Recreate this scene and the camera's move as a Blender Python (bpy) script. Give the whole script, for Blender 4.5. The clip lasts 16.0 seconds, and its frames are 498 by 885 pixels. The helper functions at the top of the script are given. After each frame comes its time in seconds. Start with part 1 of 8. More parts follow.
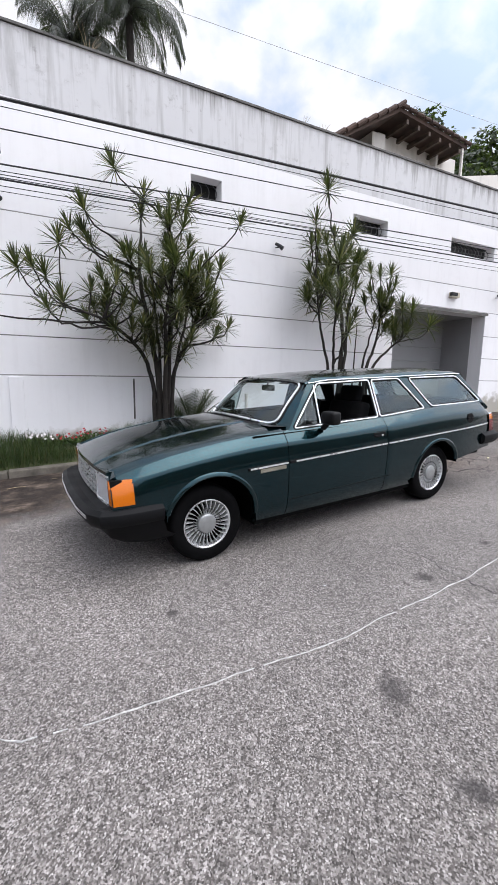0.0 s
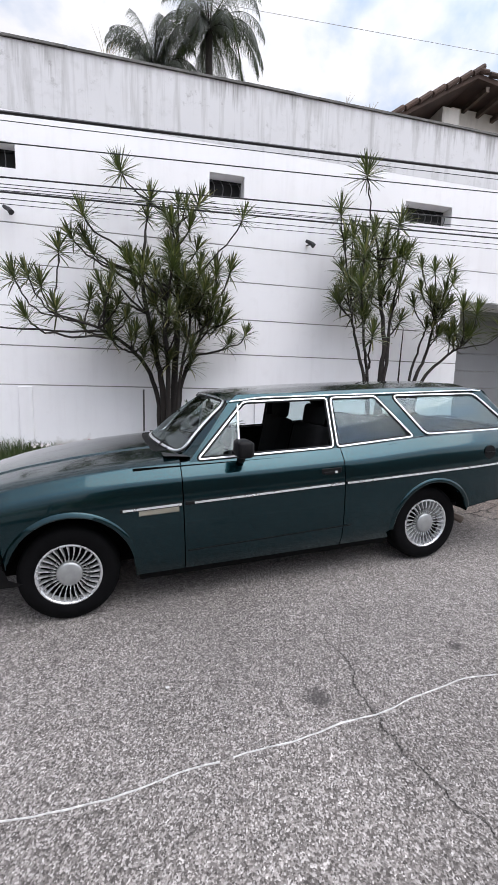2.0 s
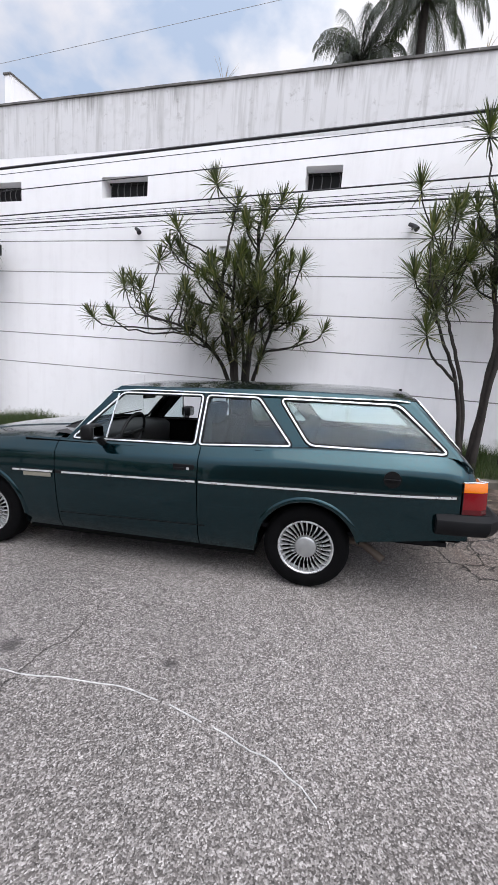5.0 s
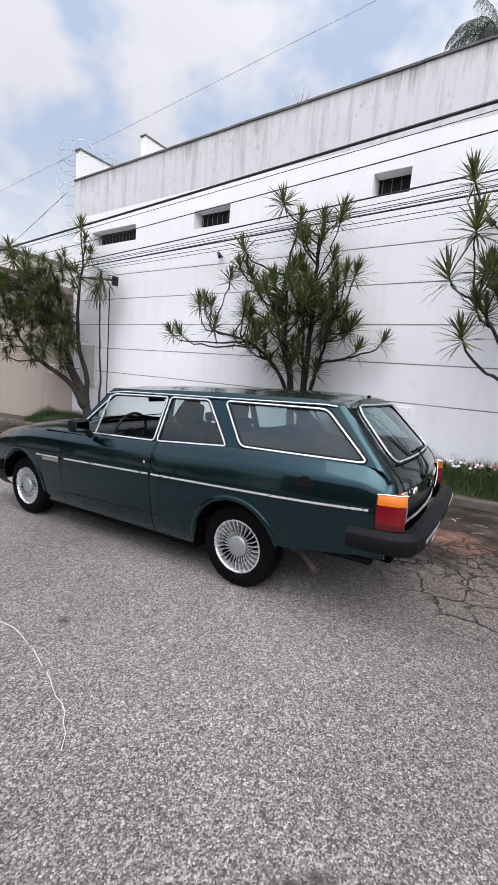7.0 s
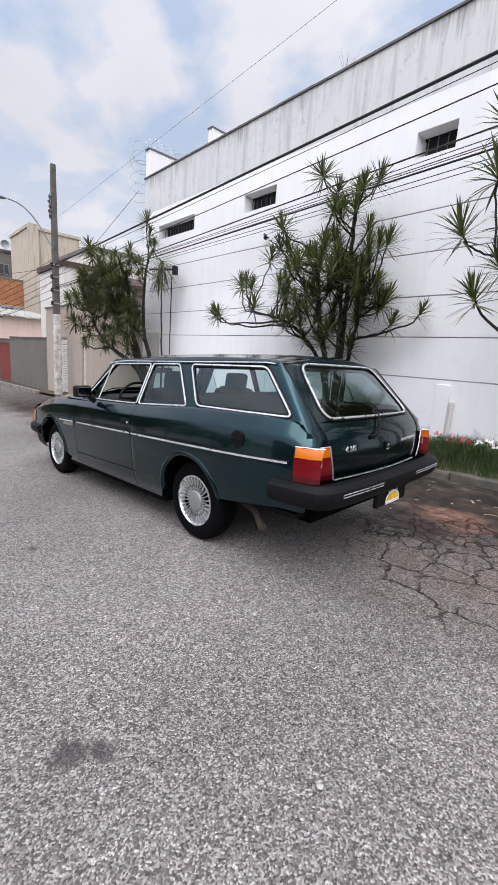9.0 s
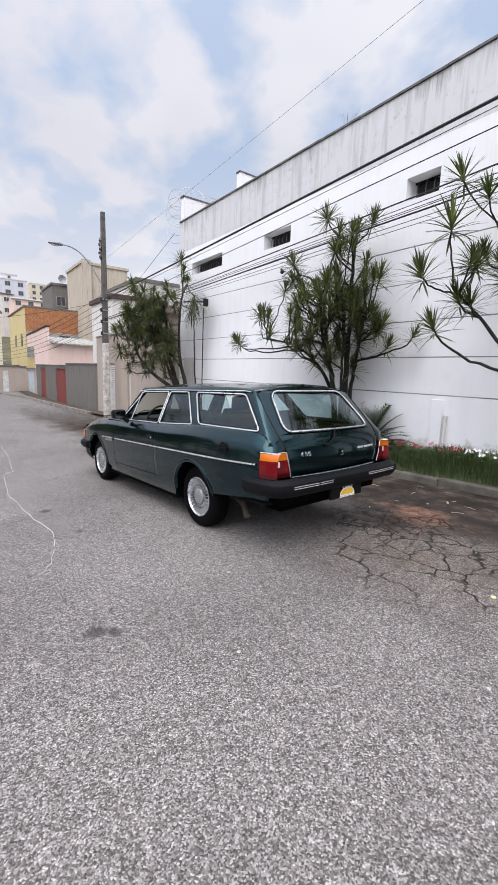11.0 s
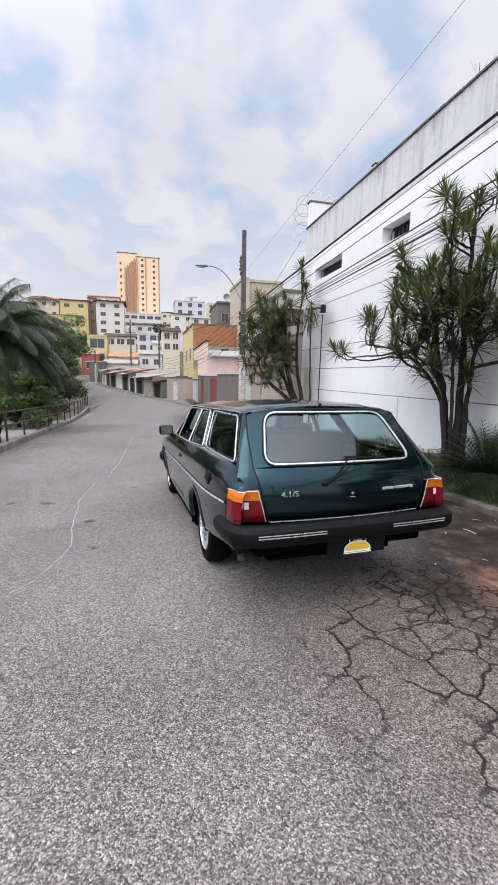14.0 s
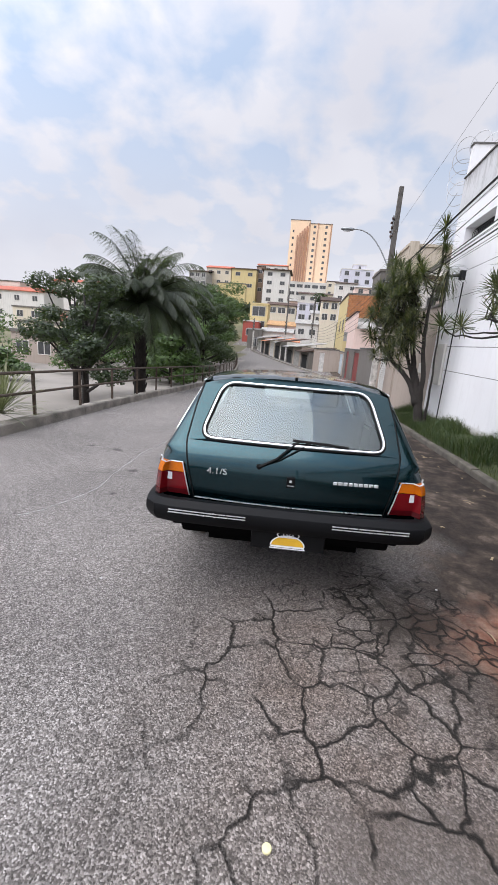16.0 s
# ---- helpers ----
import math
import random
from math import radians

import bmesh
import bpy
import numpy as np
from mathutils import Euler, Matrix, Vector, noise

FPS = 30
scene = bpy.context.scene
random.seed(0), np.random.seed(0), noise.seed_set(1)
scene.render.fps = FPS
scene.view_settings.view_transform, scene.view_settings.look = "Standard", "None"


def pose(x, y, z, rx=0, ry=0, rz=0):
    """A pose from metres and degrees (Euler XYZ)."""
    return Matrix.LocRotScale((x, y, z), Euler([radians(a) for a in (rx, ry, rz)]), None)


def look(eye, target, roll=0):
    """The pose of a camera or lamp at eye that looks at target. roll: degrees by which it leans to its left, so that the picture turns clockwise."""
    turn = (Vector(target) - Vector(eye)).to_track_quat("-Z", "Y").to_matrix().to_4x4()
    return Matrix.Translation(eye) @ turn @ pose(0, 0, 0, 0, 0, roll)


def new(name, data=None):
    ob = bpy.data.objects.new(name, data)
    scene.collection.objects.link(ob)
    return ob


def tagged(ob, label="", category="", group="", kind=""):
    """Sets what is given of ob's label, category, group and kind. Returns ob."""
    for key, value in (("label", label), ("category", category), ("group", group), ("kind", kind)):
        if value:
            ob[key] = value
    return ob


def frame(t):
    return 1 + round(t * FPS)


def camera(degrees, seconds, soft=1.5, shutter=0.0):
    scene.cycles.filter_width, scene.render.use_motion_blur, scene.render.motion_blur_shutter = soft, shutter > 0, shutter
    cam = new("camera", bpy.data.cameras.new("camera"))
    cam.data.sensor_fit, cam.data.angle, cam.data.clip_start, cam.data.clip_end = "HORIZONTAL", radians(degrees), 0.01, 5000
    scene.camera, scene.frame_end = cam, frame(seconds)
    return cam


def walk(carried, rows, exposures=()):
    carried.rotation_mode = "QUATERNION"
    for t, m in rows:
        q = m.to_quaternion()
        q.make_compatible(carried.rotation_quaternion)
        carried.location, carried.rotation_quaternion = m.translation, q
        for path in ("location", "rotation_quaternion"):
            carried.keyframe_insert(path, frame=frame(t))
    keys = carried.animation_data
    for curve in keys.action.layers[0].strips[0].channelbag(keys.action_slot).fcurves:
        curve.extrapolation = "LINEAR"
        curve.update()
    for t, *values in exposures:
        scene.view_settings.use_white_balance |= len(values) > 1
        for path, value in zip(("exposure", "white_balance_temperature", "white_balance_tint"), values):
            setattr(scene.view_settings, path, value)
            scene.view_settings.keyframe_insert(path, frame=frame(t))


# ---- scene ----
cam = camera(62.6, 16.0)
METRES, EYE, TILT, LEAN, TURN = 10.638, 1.5, 0.0, 0.0, -26.6
ROWS = [
    (0.0, 0.0, 0.0, 0.0, -0.11, -9.9, 0.64),
    (0.5, 0.0252, 0.0276, 0.0012, 2.44, -9.82, 0.48),
    (1.0, 0.0536, 0.0496, -0.0002, 5.65, -9.45, 0.52),
    (1.5, 0.0887, 0.0678, 0.0038, 9.3, -8.95, 0.5),
    (2.0, 0.123, 0.0875, 0.0027, 12.93, -8.55, 0.17),
    (2.5, 0.1619, 0.1017, 0.0046, 16.82, -8.52, -0.67),
    (3.0, 0.1955, 0.1093, 0.0071, 20.89, -8.72, -1.53),
    (3.5, 0.2267, 0.1305, 0.0036, 25.8, -9.21, -1.97),
    (4.0, 0.262, 0.1534, 0.005, 31.64, -9.6, -2.19),
    (6.5, 0.4049, 0.2574, 0.0073, 57.68, -8.85, -3.75),
    (7.0, 0.421, 0.287, 0.0063, 61.91, -8.51, -3.43),
    (7.5, 0.4387, 0.3125, 0.0024, 65.12, -8.82, -2.97),
    (8.0, 0.4452, 0.3372, -0.0073, 68.52, -10.13, -3.21),
    (8.5, 0.4499, 0.3601, -0.0092, 71.91, -10.64, -3.12),
    (11.0, 0.5628, 0.3921, 0.0023, 80.3, -8.38, -1.06),
    (11.5, 0.5701, 0.3959, 0.0051, 82.77, -9.09, -0.58),
    (12.0, 0.5633, 0.4047, 0.0094, 85.65, -9.24, -0.28),
    (12.5, 0.5482, 0.4264, 0.011, 88.76, -8.92, -0.13),
    (13.0, 0.5318, 0.4555, 0.0143, 92.54, -8.39, -0.21),
    (13.5, 0.5221, 0.4869, 0.0163, 96.92, -7.87, -0.37),
    (14.0, 0.5043, 0.5173, 0.0122, 102.42, -7.66, -0.64),
    (14.5, 0.4835, 0.5471, 0.0137, 107.85, -7.86, -1.13),
    (15.0, 0.4719, 0.5759, 0.0156, 113.24, -8.56, -1.92),
    (15.5, 0.4544, 0.6006, 0.0128, 118.89, -9.59, -2.89),
    (16.0, 0.4377, 0.626, 0.0149, 124.11, -12.49, -4.66),
]
walk(cam, [(t, pose(0, 0, 0, 0, -1.63, 0) @ pose(0, 0, EYE, TILT, LEAN, TURN) @ pose(METRES * x, METRES * y, METRES * z, 90 + pitch, roll, yaw)) for t, x, y, z, yaw, pitch, roll in ROWS])

# ---- world, sun ----
world = bpy.data.worlds.new("world")
scene.world = world
world.use_nodes = True
wn, wl = world.node_tree.nodes, world.node_tree.links
for n in list(wn):
    wn.remove(n)
w_out = wn.new("ShaderNodeOutputWorld")
w_bg = wn.new("ShaderNodeBackground")
w_sky = wn.new("ShaderNodeTexSky")
w_sky.sky_type, w_sky.sun_disc = "NISHITA", False
SUN_UP, SUN_TURN, GLOW = 63.0, 142.0, 3.7
w_sky.sun_elevation, w_sky.sun_rotation = radians(SUN_UP), radians(SUN_TURN)
w_sky.dust_density, w_sky.air_density = 2.0, 1.0
w_tc = wn.new("ShaderNodeTexCoord")
w_sep = wn.new("ShaderNodeSeparateXYZ")
wl.new(w_tc.outputs["Generated"], w_sep.inputs[0])
# clouds lie on a flat deck: the way is divided by its height
w_den = wn.new("ShaderNodeMath"); w_den.operation = "ADD"; w_den.inputs[1].default_value = 0.45
wl.new(w_sep.outputs[2], w_den.inputs[0])
w_div = wn.new("ShaderNodeVectorMath"); w_div.operation = "DIVIDE"
w_cmb = wn.new("ShaderNodeCombineXYZ")
for i in range(3):
    wl.new(w_den.outputs[0], w_cmb.inputs[i])
wl.new(w_tc.outputs["Generated"], w_div.inputs[0]); wl.new(w_cmb.outputs[0], w_div.inputs[1])
w_n1 = wn.new("ShaderNodeTexNoise")
w_n1.inputs["Scale"].default_value, w_n1.inputs["Detail"].default_value = 6.0, 8.0
w_n1.inputs["Roughness"].default_value, w_n1.inputs["Distortion"].default_value = 0.5, 0.15
w_n2 = wn.new("ShaderNodeTexNoise")
w_n2.inputs["Scale"].default_value, w_n2.inputs["Detail"].default_value = 1.1, 4.0
wl.new(w_div.outputs[0], w_n1.inputs["Vector"]); wl.new(w_div.outputs[0], w_n2.inputs["Vector"])
w_r1 = wn.new("ShaderNodeValToRGB")
w_r1.color_ramp.elements[0].position, w_r1.color_ramp.elements[1].position = 0.37, 0.57
wl.new(w_n1.outputs["Fac"], w_r1.inputs[0])
w_r2 = wn.new("ShaderNodeValToRGB")
w_r2.color_ramp.elements[0].position, w_r2.color_ramp.elements[1].position = 0.34, 0.68
w_r2.color_ramp.elements[0].color = (5.4, 5.45, 6.1, 1)
w_r2.color_ramp.elements[1].color = (7.3, 7.3, 7.75, 1)
wl.new(w_n2.outputs["Fac"], w_r2.inputs[0])
w_mix = wn.new("ShaderNodeMix"); w_mix.data_type = "RGBA"
# towards the horizon the deck closes
w_hz = wn.new("ShaderNodeValToRGB")
w_hz.color_ramp.elements[0].position, w_hz.color_ramp.elements[1].position = 0.12, 0.42
w_hz.color_ramp.elements[0].color, w_hz.color_ramp.elements[1].color = (1, 1, 1, 1), (0, 0, 0, 1)
wl.new(w_sep.outputs[2], w_hz.inputs[0])
w_max = wn.new("ShaderNodeMath"); w_max.operation = "MAXIMUM"
wl.new(w_r1.outputs[0], w_max.inputs[0]); wl.new(w_hz.outputs[0], w_max.inputs[1])
wl.new(w_max.outputs[0], w_mix.inputs[0])
w_lift = wn.new("ShaderNodeMix"); w_lift.data_type = "RGBA"; w_lift.inputs[0].default_value = 0.75
w_lift.inputs[7].default_value = (4.6, 5.5, 7.1, 1)
wl.new(w_sky.outputs[0], w_lift.inputs[6])
wl.new(w_lift.outputs[2], w_mix.inputs[6]); wl.new(w_r2.outputs[0], w_mix.inputs[7])
# the hidden sun lights the cloud deck around it
SUN_WAY = Vector((math.cos(radians(SUN_UP)) * math.sin(radians(SUN_TURN)), math.cos(radians(SUN_UP)) * math.cos(radians(SUN_TURN)), math.sin(radians(SUN_UP))))
w_dot = wn.new("ShaderNodeVectorMath"); w_dot.operation = "DOT_PRODUCT"; w_dot.inputs[1].default_value = SUN_WAY
wl.new(w_tc.outputs["Generated"], w_dot.inputs[0])
w_half = wn.new("ShaderNodeMath"); w_half.operation = "MULTIPLY_ADD"; w_half.inputs[1].default_value = 0.5; w_half.inputs[2].default_value = 0.5
wl.new(w_dot.outputs["Value"], w_half.inputs[0])
w_pow = wn.new("ShaderNodeMath"); w_pow.operation = "POWER"; w_pow.inputs[1].default_value = 6.5
wl.new(w_half.outputs[0], w_pow.inputs[0])
w_gain = wn.new("ShaderNodeMath"); w_gain.operation = "MULTIPLY_ADD"; w_gain.inputs[1].default_value = GLOW; w_gain.inputs[2].default_value = 1.0
wl.new(w_pow.outputs[0], w_gain.inputs[0])
w_lit = wn.new("ShaderNodeVectorMath"); w_lit.operation = "SCALE"
wl.new(w_mix.outputs[2], w_lit.inputs[0]); wl.new(w_gain.outputs[0], w_lit.inputs["Scale"])
wl.new(w_lit.outputs[0], w_bg.inputs[0])
w_bg.inputs[1].default_value = 0.10
wl.new(w_bg.outputs[0], w_out.inputs[0])

sun = new("sun", bpy.data.lights.new("sun", "SUN"))
sun.data.energy, sun.data.angle, sun.data.color = 1.5, radians(60), (1.0, 0.95, 0.88)
sun.matrix_world = look(SUN_WAY * 60, (0, 0, 0))
scene.view_settings.exposure = 0.31


# ---- mesh helpers ----
def link(name, verts, faces, mats, parent=None, label="", smooth=False, slots=None):
    """One mesh object from vertices and faces."""
    me = bpy.data.meshes.new(name)
    me.from_pydata([tuple(v) for v in verts], [], [tuple(f) for f in faces])
    for m in (mats if isinstance(mats, (list, tuple)) else [mats]):
        me.materials.append(m)
    if slots is not None:
        me.polygons.foreach_set("material_index", slots)
    if smooth:
        me.polygons.foreach_set("use_smooth", [True] * len(me.polygons))
    me.update()
    ob = new(name, me)
    if parent is not None:
        ob.parent = parent
    if label:
        ob["label"] = label
    return ob


def thing(name, m, label, category, group="", kind=""):
    ob = new(name)
    ob.matrix_basis = m
    ob.empty_display_size = 0.2
    return tagged(ob, label, category, group, kind)


class Geo:
    """Vertices and faces that grow shape by shape."""

    def __init__(self):
        self.v, self.f, self.s = [], [], []

    def add(self, verts, faces, slot=0):
        n = len(self.v)
        self.v += [tuple(v) for v in verts]
        self.f += [tuple(i + n for i in f) for f in faces]
        self.s += [slot] * len(faces)
        return self

    def box(self, x0, x1, y0, y1, z0, z1, bevel=0.0, slot=0):
        if bevel <= 0:
            v = [(x, y, z) for z in (z0, z1) for y in (y0, y1) for x in (x0, x1)]
            return self.add(v, [(0, 2, 3, 1), (4, 5, 7, 6), (0, 1, 5, 4), (2, 6, 7, 3), (0, 4, 6, 2), (1, 3, 7, 5)], slot)
        bm = bmesh.new()
        bmesh.ops.create_cube(bm, size=1.0, matrix=Matrix.Translation(((x0 + x1) / 2, (y0 + y1) / 2, (z0 + z1) / 2)) @ Matrix.Diagonal((x1 - x0, y1 - y0, z1 - z0, 1)))
        bmesh.ops.bevel(bm, geom=bm.edges[:], offset=bevel, segments=2, affect="EDGES", profile=0.5)
        self.bm(bm, slot)
        return self

    def bm(self, bm, slot=0):
        bm.verts.index_update()
        self.add([v.co[:] for v in bm.verts], [[v.index for v in f.verts] for f in bm.faces], slot)
        bm.free()
        return self

    def grid(self, rows, slot=0, flip=False, close=False):
        """Faces between rows of points."""
        w = len(rows[0])
        f = []
        for i in range(len(rows) - 1):
            for j in range(w if close else w - 1):
                k = (j + 1) % w
                q = (i * w + j, i * w + k, (i + 1) * w + k, (i + 1) * w + j)
                f.append(q[::-1] if flip else q)
        return self.add([p for r in rows for p in r], f, slot)

    def tube(self, pts, radii, n=8, slot=0, caps=True):
        """A round tube along points."""
        pts = [Vector(p) for p in pts]
        radii = radii if isinstance(radii, (list, tuple)) else [radii] * len(pts)
        rows, side = [], None
        for i, p in enumerate(pts):
            d = (pts[min(i + 1, len(pts) - 1)] - pts[max(i - 1, 0)]).normalized()
            if side is None:
                side = d.cross(Vector((0, 0, 1)) if abs(d.z) < 0.9 else Vector((1, 0, 0))).normalized()
            side = (side - d * side.dot(d)).normalized()
            up = d.cross(side)
            rows.append([p + (side * math.cos(a) + up * math.sin(a)) * radii[i] for a in [2 * math.pi * k / n for k in range(n)]])
        base = len(self.v)
        self.grid(rows, slot, close=True)
        if caps:
            self.f += [tuple(base + k for k in range(n))[::-1], tuple(base + (len(rows) - 1) * n + k for k in range(n))]
            self.s += [slot, slot]
        return self

    def lathe(self, prof, n=32, axis="y", slot=0):
        """Turns (radius, along) points about an axis through the origin."""
        rows = []
        for r, h in prof:
            row = []
            for k in range(n):
                a = 2 * math.pi * k / n
                c, s = r * math.cos(a), r * math.sin(a)
                row.append({"y": (c, h, s), "z": (c, s, h), "x": (h, c, s)}[axis])
            rows.append(row)
        return self.grid(rows, slot, close=True)

    def band(self, pts, normals, width, height, closed=False, slot=0):
        """A rectangular strip along points: width lies in the surface, height stands along the normals."""
        pts = [Vector(p) for p in pts]
        n = len(pts)
        rows = []
        for i, p in enumerate(pts):
            a = pts[(i - 1) % n] if closed or i > 0 else p
            b = pts[(i + 1) % n] if closed or i < n - 1 else p
            d = (b - a).normalized()
            nn = Vector(normals[i] if isinstance(normals, list) else normals).normalized()
            s = d.cross(nn).normalized()
            w = width / 2
            rows.append([p - s * w, p - s * w * 0.7 + nn * height, p + s * w * 0.7 + nn * height, p + s * w])
        if closed:
            rows.append(rows[0])
        return self.grid(rows, slot)

    def make(self, name, mats, parent=None, label="", smooth=False):
        return link(name, self.v, self.f, mats, parent, label, smooth, self.s if isinstance(mats, (list, tuple)) and len(mats) > 1 else None)


def smooth_by_angle(ob, deg=35):
    """Smooth shading with edges kept sharp above an angle."""
    bm = bmesh.new()
    bm.from_mesh(ob.data)
    bmesh.ops.remove_doubles(bm, verts=bm.verts, dist=0.0004)
    bmesh.ops.recalc_face_normals(bm, faces=bm.faces)
    for f in bm.faces:
        f.smooth = True
    for e in bm.edges:
        e.smooth = len(e.link_faces) == 2 and e.calc_face_angle(0) < radians(deg)
    bm.to_mesh(ob.data)
    bm.free()
    return ob


# ---- materials ----
def nodes_of(name):
    m = bpy.data.materials.new(name)
    m.use_nodes = True
    nt = m.node_tree
    return m, nt, nt.nodes["Principled BSDF"]


def node(nt, kind, **kw):
    n = nt.nodes.new(kind)
    for k, v in kw.items():
        if k == "op":
            n.operation = v
        elif k == "data":
            n.data_type = v
        elif k == "blend":
            n.blend_type = v
        elif k == "feature":
            n.feature = v
        else:
            n.inputs[k.replace("_", " ")].default_value = v
    return n


def ramp(nt, src, stops):
    r = nt.nodes.new("ShaderNodeValToRGB")
    while len(r.color_ramp.elements) < len(stops):
        r.color_ramp.elements.new(0.5)
    for e, (p, c) in zip(r.color_ramp.elements, stops):
        e.position, e.color = p, (*c, 1) if len(c) == 3 else c
    nt.links.new(src, r.inputs[0])
    return r.outputs[0]


def grey(v):
    return (v, v, v)


def mixc(nt, fac, a, b, blend="MIX"):
    n = node(nt, "ShaderNodeMix", data="RGBA", blend=blend)
    for i, s in ((0, fac), (6, a), (7, b)):
        if hasattr(s, "is_linked"):
            nt.links.new(s, n.inputs[i])
        else:
            n.inputs[i].default_value = s if i == 0 else (*s, 1)
    return n.outputs[2]


def math2(nt, op, a, b=0.0):
    n = node(nt, "ShaderNodeMath", op=op)
    for i, s in enumerate((a, b)):
        if hasattr(s, "is_linked"):
            nt.links.new(s, n.inputs[i])
        else:
            n.inputs[i].default_value = s
    return n.outputs[0]


def where(nt, scale=(1, 1, 1), src="Object"):
    tc = nt.nodes.new("ShaderNodeTexCoord")
    mp = nt.nodes.new("ShaderNodeMapping")
    mp.inputs["Scale"].default_value = scale
    nt.links.new(tc.outputs[src], mp.inputs[0])
    return mp.outputs[0]


def noise_of(nt, vec, scale, detail=4.0, rough=0.55, distort=0.0):
    n = node(nt, "ShaderNodeTexNoise", Scale=scale, Detail=detail, Roughness=rough, Distortion=distort)
    nt.links.new(vec, n.inputs["Vector"])
    return n.outputs["Fac"]


def bump_to(nt, bsdf, src, strength, dist):
    b = node(nt, "ShaderNodeBump", Strength=strength, Distance=dist)
    nt.links.new(src, b.inputs["Height"])
    nt.links.new(b.outputs[0], bsdf.inputs["Normal"])


def surface(name, base, rough=0.6, metal=0.0, var=0.18, scale=3.0, fine=60.0, bump=0.15, depth=0.004, coat=0.0, rand=0.0, spec=0.5):
    """A plain material with stains and grain at two scales; rand varies it from object to object."""
    m, nt, b = nodes_of(name)
    v = where(nt)
    big, small = noise_of(nt, v, scale, 5), noise_of(nt, v, fine, 3)
    lo, hi = [c * (1 - var) for c in base], [min(1, c * (1 + var)) for c in base]
    c = ramp(nt, big, [(0.3, lo), (0.7, hi)])
    c = mixc(nt, 0.5, c, ramp(nt, small, [(0.25, grey(1 - var)), (0.75, grey(1.0))]), "MULTIPLY")
    if rand:
        oi = nt.nodes.new("ShaderNodeObjectInfo")
        c = mixc(nt, 1.0, c, ramp(nt, oi.outputs["Random"], [(0, grey(1 - rand)), (1, grey(1.0))]), "MULTIPLY")
    nt.links.new(c, b.inputs["Base Color"])
    nt.links.new(ramp(nt, big, [(0.2, grey(max(0, rough - 0.08))), (0.8, grey(min(1, rough + 0.08)))]), b.inputs["Roughness"])
    b.inputs["Metallic"].default_value = metal
    b.inputs["Coat Weight"].default_value = coat
    b.inputs["Specular IOR Level"].default_value = spec
    if bump:
        bump_to(nt, b, small, bump, depth)
    return m


